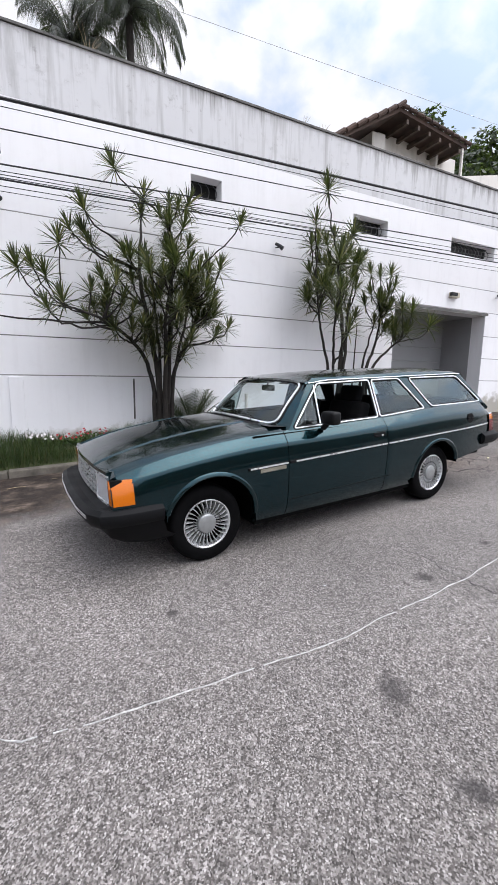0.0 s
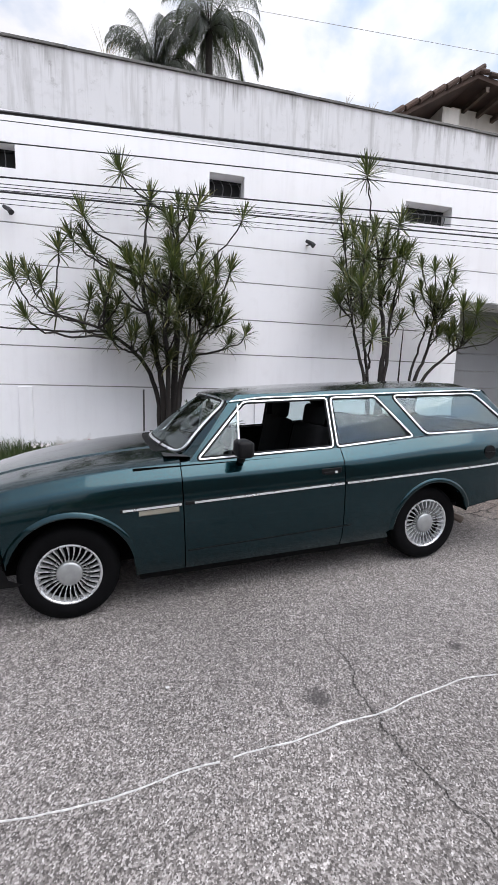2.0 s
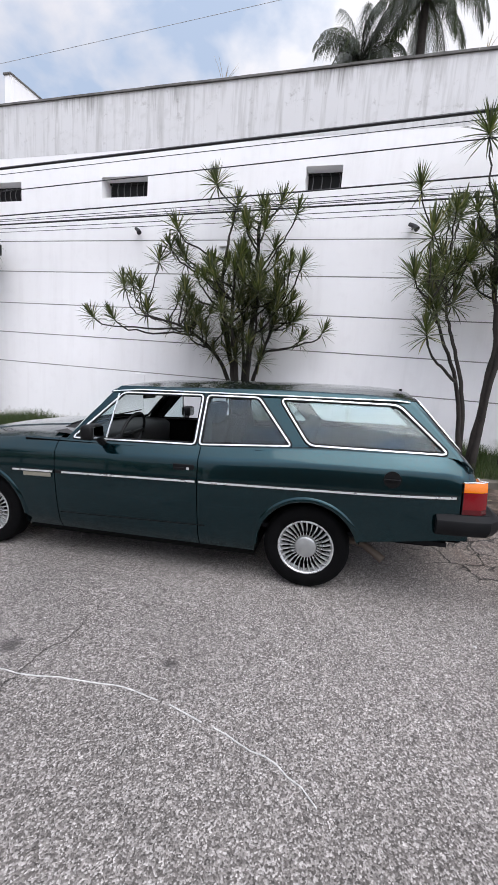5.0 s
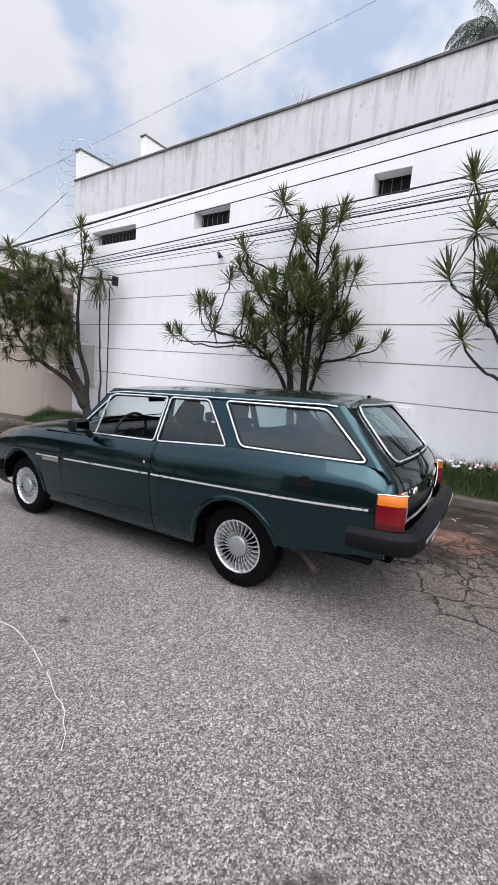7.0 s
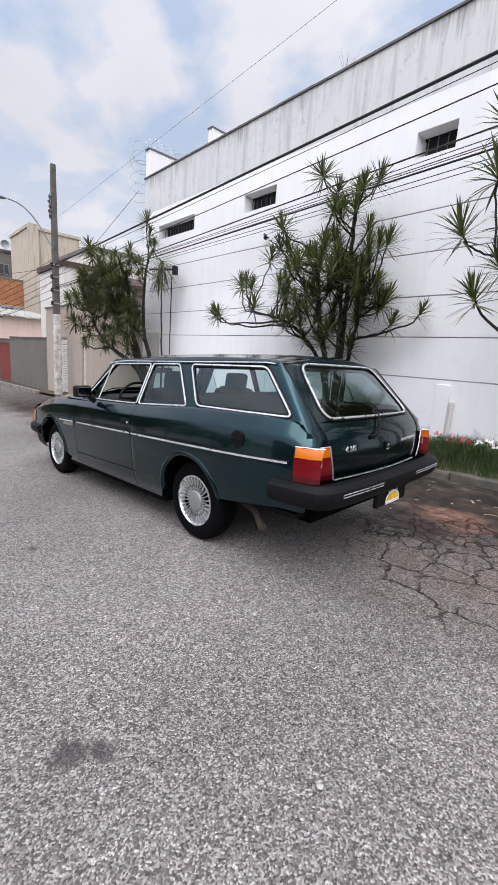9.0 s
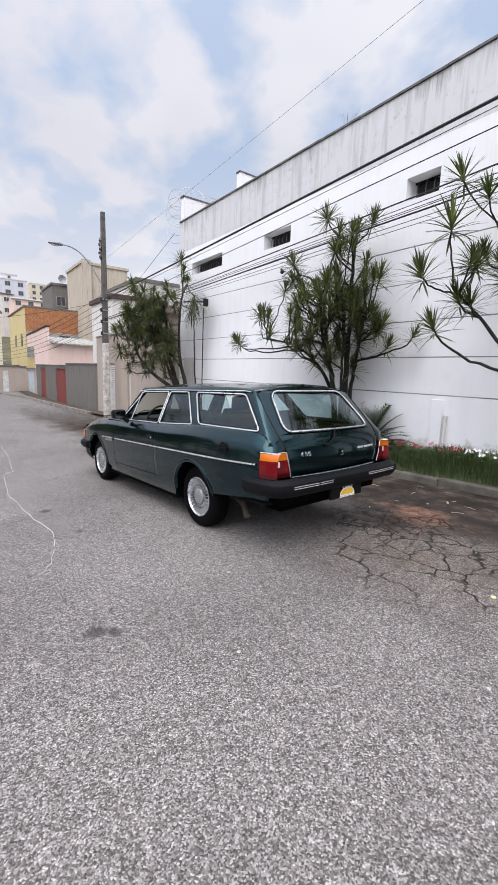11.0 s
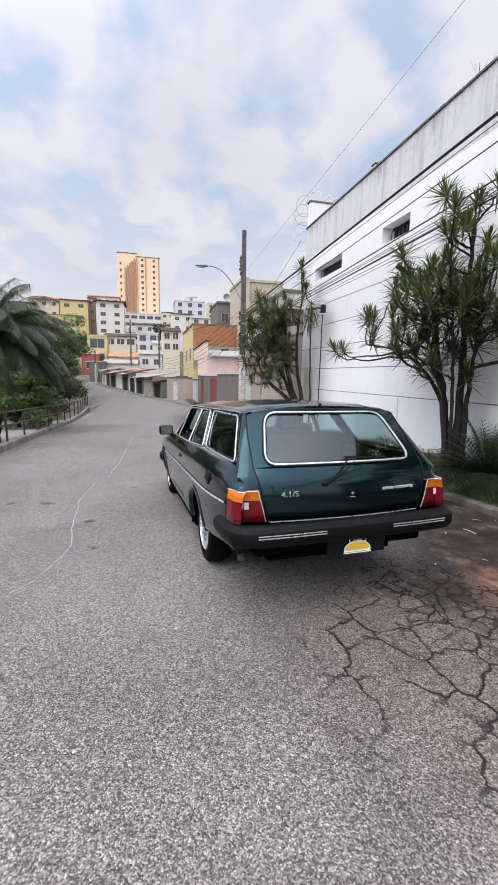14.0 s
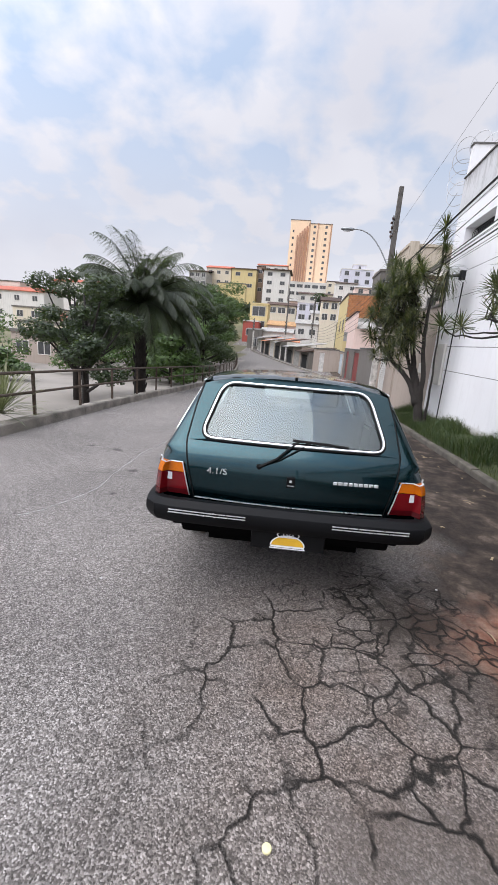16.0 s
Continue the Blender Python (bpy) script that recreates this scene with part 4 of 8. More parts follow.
rows = []
for x in np.linspace(1.03, 3.33, 46):
    w = roof_edge(x)
    rows.append([(x + (0.055 * (k / 10) ** 2 * max(0, 1 - (x - 1.03) / 0.5)) - (0.05 * (k / 10) ** 2 * max(0, (x - 2.6) / 0.73)), w * k / 10, roof_z(x, w * k / 10) + (0.005 if abs(abs(k) - 7) == 0 else 0)) for k in range(-10, 11)])
g = Geo().grid(rows, flip=True)
smooth_by_angle(g.make("roof", PAINT, car), 40)
rows = [[(x, y, 1.355 - 0.03 * (abs(y) / 0.6) ** 2) for y in np.linspace(-0.60, 0.60, 7)] for x in np.linspace(1.16, 3.22, 6)]
Geo().grid(rows).make("head_lining", LINER, car)


# sides of the cabin
W_VENT = [(0.845, 0.972), (1.118, 0.972), (1.152, 1.302)]
W_DOOR = [(0.835, 0.970), (1.835, 0.984), (1.848, 1.334), (1.200, 1.328)]
W_REAR = [(1.868, 0.985), (2.535, 1.018), (2.270, 1.334), (1.882, 1.334)]
W_CARGO = [(2.655, 1.030), (3.552, 1.028), (3.232, 1.326), (2.425, 1.334)]


def on_cabin(p, side, out=0.0):
    return Vector((p[0], side * (cabin_y(p[0], p[1]) + out), p[1]))


OUTER = [(0.775, 0.955)] + [(x, top_z(x) - 0.002) for x in np.linspace(0.9, 3.54, 40)] + [(3.635, 1.000), (3.600, 1.045), (3.420, 1.240), (3.325, 1.345), (3.30, 1.358), (3.1, 1.372), (2.6, 1.380), (1.9, 1.380), (1.35, 1.380), (1.16, 1.378), (1.10, 1.335), (0.95, 1.155)]
from mathutils.geometry import tessellate_polygon
for side in (-1, 1):
    holes = [rounded_loop(W_DOOR, 0.03), rounded_loop(W_REAR, 0.03), rounded_loop(W_CARGO, 0.05)]
    polys = [[Vector((p[0], p[1], 0)) for p in OUTER]] + [[Vector((p[0], p[1], 0)) for p in h] for h in holes]
    flat = [p for q in polys for p in q]
    tris = tessellate_polygon(polys)
    outer = [on_cabin(p, side) for p in flat]
    inner = [on_cabin(p, side, -0.035) for p in flat]
    g = Geo().add(outer, tris).add(inner, [t[::-1] for t in tris], 1)
    k = len(OUTER)
    for h in holes:
        idx = list(range(k, k + len(h)))
        g.f += [(a, b, b + len(flat), a + len(flat)) for a, b in zip(idx, idx[1:] + idx[:1])]
        g.s += [1] * len(h)
        k += len(h)
    ob = g.make("cabin_side", [PAINT, SEAL], car)
    # drip rail and roof rail
    rows = []
    for x in np.linspace(1.08, 3.30, 32):
        w = roof_edge(x)
        z0 = roof_z(x, w)
        rows.append([(x, side * (w - 0.004), z0), (x, side * (w + 0.012), z0 - 0.006), (x, side * (cabin_y(x, 1.368) + 0.003), min(1.370, z0 - 0.010)), (x, side * (cabin_y(x, 1.345) + 0.004), min(1.352, z0 - 0.024))])
    smooth_by_angle(Geo().grid(rows, flip=side < 0).make("roof_rail", PAINT, car), 60)
    pts = [on_cabin((x, min(1.352, roof_z(x, roof_edge(x)) - 0.022)), side, 0.005) for x in np.linspace(1.10, 3.30, 28)]
    Geo().band(pts, Vector((0, side, 0.4)), 0.009, 0.012).make("drip_rail", CHROME, car)
    # A pillar
    rows = [[screen_point(side * 0.985, v), screen_point(side * 1.0, v) + Vector((0.02, side * 0.03, 0.0)), on_cabin((0.800 + 0.325 * v, 0.962 + 0.385 * v), side, 0.002)] for v in np.linspace(-0.02, 1.02, 12)]
    smooth_by_angle(Geo().grid(rows, flip=side > 0).make("windscreen_pillar", PAINT, car), 50)
    # chrome frames and glass
    nrm = Vector((0, side, 0.42))
    for nm, win, rad in (("door_window", W_DOOR, 0.03), ("rear_side_window", W_REAR, 0.03), ("cargo_window", W_CARGO, 0.05)):
        lp = rounded_loop(win, rad)
        Geo().band([on_cabin(p, side, 0.001) for p in lp], nrm, 0.036, 0.003, True).make("window_seal", SEAL, car)
        frame_ob = Geo().band([on_cabin(p, side, 0.003) for p in lp], nrm, 0.0135, 0.007, True).make("window_frame", CHROME, car)
        if nm != "door_window":
            q = [Vector(p) for p in win]
            rows = [[on_cabin((q[0].lerp(q[3], t)).lerp(q[1].lerp(q[2], t), s), side, -0.010 + 0.008 * math.sin(math.pi * t)) for s in np.linspace(0, 1, 9)] for t in np.linspace(0, 1, 7)]
            ob = Geo().grid(rows).make("pane", GLASS if nm == "rear_side_window" else GLASS_REAR, frame_ob, smooth=True)
            ob.visible_shadow = False
    div = [on_cabin((1.122 + 0.034 * f, 0.985 + 0.33 * f), side, 0.002) for f in np.linspace(0, 1, 6)]
    Geo().band(div, nrm, 0.012, 0.008).make("vent_divider", CHROME, car)
    lp = rounded_loop(W_VENT, 0.02)
    ob = Geo().add([on_cabin(p, side, -0.010) for p in lp], tessellate_polygon([[Vector((p[0], p[1], 0)) for p in lp]])).make("vent_pane", GLASS, car)
    ob.visible_shadow = False
    # door mirror
    my = side * 0.945
    arm = Geo().tube([(1.12, side * 0.835, 0.955), (1.12, side * 0.875, 0.985), (1.115, side * 0.905, 1.02)], [0.030, 0.026, 0.022], 8)
    g = Geo().box(1.055, 1.155, my - 0.085, my + 0.075, 0.995, 1.105, 0.022)
    mirror = smooth_by_angle(g.make("door_mirror", SEAL, car), 50)
    arm.make("mirror_arm", SEAL, mirror)
    # mirror tint darkened, in place of the dark things it would reflect
    Geo().box(1.152, 1.160, my - 0.068, my + 0.060, 1.008, 1.092, 0.003).make("mirror_glass", surface("mirror_dark_reflection", (0.16, 0.17, 0.18), 0.08, 1.0, var=0.05, bump=0), mirror)

# fuel flap on the near flank
g = Geo()
fy = -(side_y(3.20, 0.86) + 0.002)
ring = [(3.205 + 0.055 * math.cos(a), fy - 0.004, 0.862 + 0.055 * math.sin(a)) for a in np.linspace(0, 2 * math.pi, 25)[:-1]]
g.add(ring, [tuple(range(24))])
g.grid([ring, [(p[0], p[1] + 0.02, p[2]) for p in ring]], close=True)
cap = g.make("fuel_cap", SEAL, car)
Geo().box(3.155, 3.255, fy - 0.016, fy - 0.003, 0.856, 0.868, 0.004).make("cap_grip", BUMPER, cap)
Geo().box(3.196, 3.214, fy - 0.021, fy - 0.014, 0.853, 0.871, 0.004).make("cap_lock", BUMPER, cap)


# tail
TAIL_Z = [0.60, 0.66, 0.75, 0.84, 0.90, 0.95, 1.00, 1.345, 1.385, 1.405]
TAIL_X = [3.775, 3.790, 3.800, 3.797, 3.785, 3.760, 3.718, 3.398, 3.350, 3.330]


def tail_x(y, z):
    return float(np.interp(z, TAIL_Z, TAIL_X)) - 0.050 * (y / 0.66) ** 2


def gate_w(z):
    return float(np.interp(z, [0.60, 0.70, 0.87, 1.0, 1.2, 1.345, 1.41], [0.570, 0.585, 0.628, 0.655, 0.640, 0.612, 0.585]))


R_WIN = [(-0.578, 1.016), (0.578, 1.016), (0.482, 1.350), (-0.482, 1.350)]
zs = [0.635, 0.66, 0.70, 0.75, 0.80, 0.84, 0.87, 0.90, 0.925, 0.95, 0.975, 0.998]
rows = [[(tail_x(y, z), y, z) for y in np.linspace(-gate_w(z), gate_w(z), 27)] for z in zs]
g = Geo().grid(rows)
# frame round the rear window
oz = 0.998
outer = [(y, oz) for y in np.linspace(-gate_w(oz), gate_w(oz), 27)] + [(gate_w(z), z) for z in (1.06, 1.12, 1.18, 1.24, 1.30, 1.335)] + [(y, roof_z(3.33, y) - 0.010) for y in np.linspace(0.560, -0.560, 21)] + [(-gate_w(z), z) for z in (1.335, 1.30, 1.24, 1.18, 1.12, 1.06)]
lp = rounded_loop(R_WIN, 0.09, 7)
polys = [[Vector((p[0], p[1], 0)) for p in outer], [Vector((p[0], p[1], 0)) for p in lp]]
flat = [p for q in polys for p in q]
g.add([(tail_x(p[0], p[1]), p[0], p[1]) for p in flat], tessellate_polygon(polys))
gate = smooth_by_angle(g.make("tailgate", PAINT, car), 40)
lip0 = [(3.33 - 0.050 * (k / 10) ** 2, roof_edge(3.33) * k / 10, roof_z(3.33, roof_edge(3.33) * k / 10)) for k in range(-10, 11)]
lip1 = [(tail_x(0.56 * k / 10, roof_z(3.33, 0.56 * k / 10) - 0.010) + 0.001, 0.56 * k / 10, roof_z(3.33, 0.56 * k / 10) - 0.010) for k in range(-10, 11)]
lipm = [((a[0] + b[0]) / 2 + 0.010, (a[1] + b[1]) / 2, (a[2] + b[2]) / 2 + 0.004) for a, b in zip(lip0, lip1)]
smooth_by_angle(Geo().grid([lip0, lipm, lip1]).make("roof_lip", PAINT, car), 60)
# corner pieces that join roof, tailgate and rear corner
for side in (-1, 1):
    e0, e1 = Vector(lip0[-1 if side > 0 else 0]), Vector(lip1[-1 if side > 0 else 0])
    xa_, ya_ = 3.318, cabin_y(3.318, 1.352)
    yb_ = gate_w(1.352) + 0.008
    xb_ = tail_x(yb_, 1.352)
    low_row = []
    for k in range(9):
        t = k / 8
        p = Vector((xa_, ya_)) * (1 - t) ** 2 + Vector((max(xb_, xa_) - 0.004, ya_ - 0.015)) * 2 * t * (1 - t) + Vector((xb_, yb_)) * t * t
        low_row.append(Vector((p.x, side * p.y, 1.351)))
    top_row = [e0.lerp(e1, k / 8) + Vector((0.012 * math.sin(math.pi * k / 8), 0, 0)) for k in range(9)]
    mid_row = [a.lerp(b, 0.5) + Vector((0.004, side * 0.006, 0.004)) for a, b in zip(low_row, top_row)]
    smooth_by_angle(Geo().grid([low_row, mid_row, top_row], flip=side < 0).make("roof_corner", PAINT, car), 60)
rn = Vector((0.73, 0, 0.68))
Geo().band([Vector((tail_x(*p), p[0], p[1])) + rn * 0.002 for p in lp], rn, 0.034, 0.004, True).make("window_seal", SEAL, gate)
rear_frame = Geo().band([Vector((tail_x(*p), p[0], p[1])) + rn * 0.005 for p in lp], rn, 0.014, 0.008, True).make("rear_window_frame", CHROME, gate)
rows = [[(tail_x(y, z) - 0.006, y, z) for y in np.linspace(-w, w, 17)] for z, w in ((1.014, 0.578), (1.09, 0.557), (1.18, 0.531), (1.27, 0.505), (1.352, 0.482))]
ob = Geo().grid(rows).make("rear_pane", GLASS_BACK, rear_frame, smooth=True)
ob.visible_shadow = False
# dark joint round the tailgate
for s in (-1, 1):
    pts = [Vector((tail_x(s * gate_w(z), z) + 0.0015, s * (gate_w(z) + 0.004), z)) for z in np.linspace(0.64, 1.345, 24)]
    Geo().band(pts, Vector((0.7, s * 0.4, 0.5)), 0.010, 0.002).make("tailgate_joint", SEAL, car)
pts = [Vector((tail_x(y, 0.655) + 0.002, y, 0.655)) for y in np.linspace(-0.575, 0.575, 20)]
Geo().band(pts, Vector((1, 0, 0.05)), 0.007, 0.005).make("tailgate_trim", CHROME, gate)

# rear corners between flank and tailgate
SA_Z = [0.60, 0.87, 0.92, 0.95, 1.00, 1.045, 1.240, 1.345, 1.385]
SA_X = [3.70, 3.70, 3.700, 3.690, 3.635, 3.600, 3.420, 3.325, 3.290]
for side in (-1, 1):
    rows = []
    for z in np.concatenate([np.linspace(0.60, 0.95, 12), np.linspace(0.97, 1.352, 16)]):
        xa = float(np.interp(z, SA_Z, SA_X))
        ya = side_y(min(xa, 3.70), min(z, top_z(min(xa, 3.70)))) if z < top_z(min(xa, 3.70)) else cabin_y(xa, z)
        yb = gate_w(z) + 0.008
        xb = tail_x(yb, z)
        # the piece laps a little over the flank
        xo = xa - 0.025
        yo = side_y(xo, min(z, top_z(xo))) if z < top_z(xo) else cabin_y(xo, z)
        row = [(xo, side * (yo + 0.0012), z)]
        for k in range(9):
            t = k / 8
            c = Vector((max(xb, xa) - 0.004, ya - 0.015))
            p = Vector((xa, ya)) * (1 - t) ** 2 + c * 2 * t * (1 - t) + Vector((xb, yb)) * t * t
            row.append((p.x, side * p.y, z))
        rows.append(row)
    smooth_by_angle(Geo().grid(rows, flip=side < 0).make("rear_corner", PAINT, car), 45)

    # tail lamp wrapped round the corner
    def lamp_path(z, out=0.010):
        inner = 0.605 + (0.655 - 0.605) * (z - 0.665) / 0.20
        pa = [(3.640, side_y(3.64, z) + out), (3.70, side_y(3.70, z) + out + 0.002), (3.755, side_y(3.70, z) - 0.008 + out)]
        pa += [(3.790 + out * 0.6, side_y(3.70, z) - 0.035)]
        for k in range(1, 6):
            y = (side_y(3.70, z) - 0.035) + (inner - side_y(3.70, z) + 0.035) * k / 5
            pa.append((tail_x(y, min(z, 0.82)) + 0.014 + out * 0.4, y))
        return [(a, side * b, z) for a, b in pa]

    def lamp_piece(z0, z1, mat, parent, name):
        rows = [lamp_path(z) for z in np.linspace(z0, z1, 5)]
        g = Geo().grid(rows, flip=side < 0)
        for r in (rows[0], rows[-1]):
            g.grid([r, [(p[0] - 0.05, p[1] * 0.96, p[2]) for p in r]])
        return smooth_by_angle(g.make(name, mat, parent), 45)

    lamp = lamp_piece(0.668, 0.806, RED, car, "tail_lamp")
    lamp_piece(0.809, 0.866, AMBER, lamp, "amber_lens")
    rows = [[(p[0] + 0.003, p[1], p[2]) for p in lamp_path(z)[4:6]] for z in (0.755, 0.800)]
    Geo().grid(rows, flip=side < 0).make("reversing_lens", CLEAR, lamp)
    rows = [[(p[0] + 0.002, p[1] + side * 0.001, p[2]) for p in lamp_path(z)] for z in (0.668, 0.700)]
    Geo().grid(rows, flip=side < 0).make("reflector", RED_DARK, lamp)
    top = lamp_path(0.870)
    Geo().band(top, Vector((0, 0, 1)), 0.010, 0.004).make("lamp_trim", CHROME, lamp)
    pts = [lamp_path(z)[-1] for z in np.linspace(0.664, 0.870, 8)]
    Geo().band(pts, Vector((1, 0, 0.1)), 0.007, 0.005).make("lamp_trim", CHROME, lamp)
    pts = [lamp_path(z)[0] for z in np.linspace(0.668, 0.870, 6)]
    Geo().band(pts, Vector((0, side, 0)), 0.006, 0.003).make("lamp_trim", SEAL, lamp)


# bumpers
def bumper(name, path, section, label=""):
    """Sweeps a section (out, z) along a plan path."""
    rows = []
    n = len(path)
    for i, (x, y) in enumerate(path):
        a, b = Vector(path[max(0, i - 1)]), Vector(path[min(n - 1, i + 1)])
        d = (b - a).normalized()
        nn = Vector((d.y, -d.x))
        rows.append([(x + nn.x * o, y + nn.y * o, z) for o, z in section])
    g = Geo().grid(rows, close=True)
    k = len(section)
    g.f += [tuple(range(k)), tuple(range((n - 1) * k, n * k))[::-1]]
    g.s += [0, 0]
    return smooth_by_angle(g.make(name, BUMPER, car, label), 24)


rear_path = [(3.49, -0.842), (3.62, -0.838), (3.72, -0.830), (3.79, -0.816), (3.835, -0.772), (3.858, -0.68), (3.870, -0.44), (3.875, 0), (3.870, 0.44), (3.858, 0.68), (3.835, 0.772), (3.79, 0.816), (3.72, 0.830), (3.62, 0.838), (3.49, 0.842)]
section = [(-0.05, 0.662), (0.002, 0.664), (0.045, 0.634), (0.048, 0.626), (0.048, 0.582), (0.040, 0.560), (0.018, 0.530), (-0.05, 0.528)]
rb = bumper("rear_bumper", rear_path, section)
for y0, y1 in ((-0.70, -0.24), (0.26, 0.70)):
    for zz in (0.600, 0.616):
        pts = [(float(np.interp(y, [-0.7, -0.45, 0, 0.45, 0.7], [3.858, 3.870, 3.875, 3.870, 3.858])) + 0.045, y, zz) for y in np.linspace(y0, y1, 8)]
        Geo().band(pts, Vector((1, 0, 0)), 0.008, 0.005).make("chrome_line", CHROME, rb)
# valance in near black, for the shade under the bumper
rv = Geo().box(3.40, 3.72, -0.66, 0.66, 0.40, 0.56, 0.03)
rv.make("rear_valance", UNDER, car)
plate = Geo().box(3.835, 3.862, -0.20, 0.24, 0.415, 0.535, 0.006).make("plate_holder", SEAL, car)
g = Geo()
arc = [(3.868, 0.02 + 0.095 * math.cos(a) * 1.05, 0.445 + 0.062 * math.sin(a)) for a in np.linspace(0, math.pi, 15)]
g.add(arc, [tuple(range(15))])
g.make("sticker", YELLOW, plate, "yellow half-round sticker")
g = Geo()
g.band([(3.868, p[1] * 1.0, p[2]) for p in arc], Vector((1, 0, 0)), 0.008, 0.003)
for dy in (-0.035, 0.0, 0.035):
    g.tube([(3.869, 0.02 + dy + 0.030 * math.cos(a), 0.512 + 0.016 * math.sin(a)) for a in np.linspace(0, 2 * math.pi, 11)], 0.003, 5)
g.box(3.867, 3.871, -0.085, 0.125, 0.424, 0.430)
g.box(3.867, 3.871, -0.080, 0.120, 0.434, 0.444)
g.make("sticker_edge", WHITE_VINYL, plate)

fp = [(-0.36, 0.850), (-0.52, 0.846), (-0.66, 0.832), (-0.765, 0.795), (-0.815, 0.70), (-0.845, 0.45), (-0.855, 0), (-0.845, -0.45), (-0.815, -0.70), (-0.765, -0.795), (-0.66, -0.832), (-0.52, -0.846), (-0.36, -0.850)]
section = [(-0.05, 0.556), (0.002, 0.558), (0.040, 0.532), (0.043, 0.524), (0.043, 0.484), (0.036, 0.464), (0.016, 0.438), (-0.05, 0.436)]
fb = bumper("front_bumper", fp, section)
for zz in (0.500, 0.516):
    pts = [(float(np.interp(y, [-0.7, -0.45, 0, 0.45, 0.7], [-0.815, -0.845, -0.855, -0.845, -0.815])) - 0.041, y, zz) for y in np.linspace(-0.70, 0.70, 18)]
    Geo().band(pts, Vector((-1, 0, 0)), 0.008, 0.005).make("chrome_line", CHROME, fb)
g = Geo()
vp = [(-0.36, 0.835), (-0.60, 0.825), (-0.74, 0.74), (-0.79, 0.40), (-0.80, 0), (-0.79, -0.40), (-0.74, -0.74), (-0.60, -0.825), (-0.36, -0.835)]
g.grid([[(a, b, 0.45) for a, b in vp], [(a + 0.03, b * 0.985, 0.33) for a, b in vp], [(a + 0.12, b * 0.95, 0.27) for a, b in vp]])
smooth_by_angle(g.make("front_valance", BUMPER, car), 50)

mid = [(a, b) for a, b in fp if a < -0.6]
Geo().grid([[(a + 0.02, b, 0.552) for a, b in mid], [(-0.69 + 0.02 * abs(b), b * 0.96, 0.572) for a, b in mid]]).make("bumper_apron", BUMPER, fb)

# nose: grille, head lamps, indicators
g = Geo().box(-0.70, -0.62, -0.80, 0.80, 0.44, 0.755)
g.make("nose_panel", SEAL, car)


def nose_x(y):
    return -0.752 + 0.060 * (abs(y) / 0.78) ** 2


def nose_piece(name, y0, y1, z0, z1, mat, out=0.0, parent=car):
    ys = np.linspace(y0, y1, 7)
    front = [[(nose_x(y) - out + 0.35 * (z - 0.60) * 0.08, y, z) for y in ys] for z in (z0, z1)]
    g = Geo().grid(front)
    for r in (front[0], front[1], [front[0][0], front[1][0]], [front[0][-1], front[1][-1]]):
        g.grid([r, [(p[0] + 0.06, p[1], p[2]) for p in r]])
    return g.make(name, mat, parent)


grille = nose_piece("grille", -0.46, 0.46, 0.565, 0.80, SEAL, -0.02)
for k in range(6):
    nose_piece("grille_bar", -0.455, 0.455, 0.580 + k * 0.037, 0.592 + k * 0.037, CHROME, 0.004, grille)
for k in range(9):
    y = -0.40 + k * 0.1
    nose_piece("grille_rib", y - 0.004, y + 0.004, 0.572, 0.795, SILVER, -0.004, grille)
for s in (-1, 1):
    hl = nose_piece("head_lamp", *sorted((s * 0.475, s * 0.715)), 0.580, 0.765, CLEAR, 0.0)
    for zz in (0.572, 0.768):
        nose_piece("lamp_rim", *sorted((s * 0.465, s * 0.725)), zz - 0.006, zz + 0.006, CHROME, 0.008, hl)
    nose_piece("lamp_rim", *sorted((s * 0.464, s * 0.474)), 0.566, 0.774, CHROME, 0.006, hl)
    rows = []
    for z in (0.580, 0.64, 0.70, 0.754):
        rows.append([(nose_x(0.72) - 0.004, s * 0.722, z), (-0.708, s * 0.775, z), (-0.694, s * (side_y(-0.69, z) + 0.006), z), (-0.61, s * (side_y(-0.61, z) + 0.008), z), (-0.553, s * (side_y(-0.553, z) + 0.006), z)])
    g = Geo().grid(rows, flip=s > 0)
    for r in (rows[0], rows[-1]):
        g.grid([r, [(p[0] + 0.03, p[1] * 0.95, p[2]) for p in r]])
    ind = smooth_by_angle(g.make("indicator_lamp", AMBER, car), 40)
    Geo().band([(p[0], p[1] + s * 0.001, 0.578) for p in rows[0]], Vector((0, 0, 1)), 0.006, 0.004).make("lamp_rim", SEAL, ind)
    g = Geo()
    fr = []
    for z in (0.44, 0.50, 0.56, 0.578):
        fr.append([(nose_x(0.72) + 0.01, s * 0.72, z), (-0.700, s * 0.775, z), (-0.672, s * side_y(-0.67, z), z), (-0.60, s * side_y(-0.60, z), z)])
    smooth_by_angle(g.grid(fr, flip=s > 0).make("wing_corner", PAINT, car), 50)
    fr = [[(nose_x(0.72) + 0.01, s * 0.72, z), (-0.700, s * 0.775, z), (-0.69, s * side_y(-0.69, z), z)] for z in (0.745, 0.76, 0.775)]
    g = Geo().grid(fr, flip=s > 0)
    smooth_by_angle(g.make("wing_corner", PAINT, car), 50)
nose_piece("nose_strip", -0.70, 0.70, 0.773, 0.800, PAINT, 0.004)

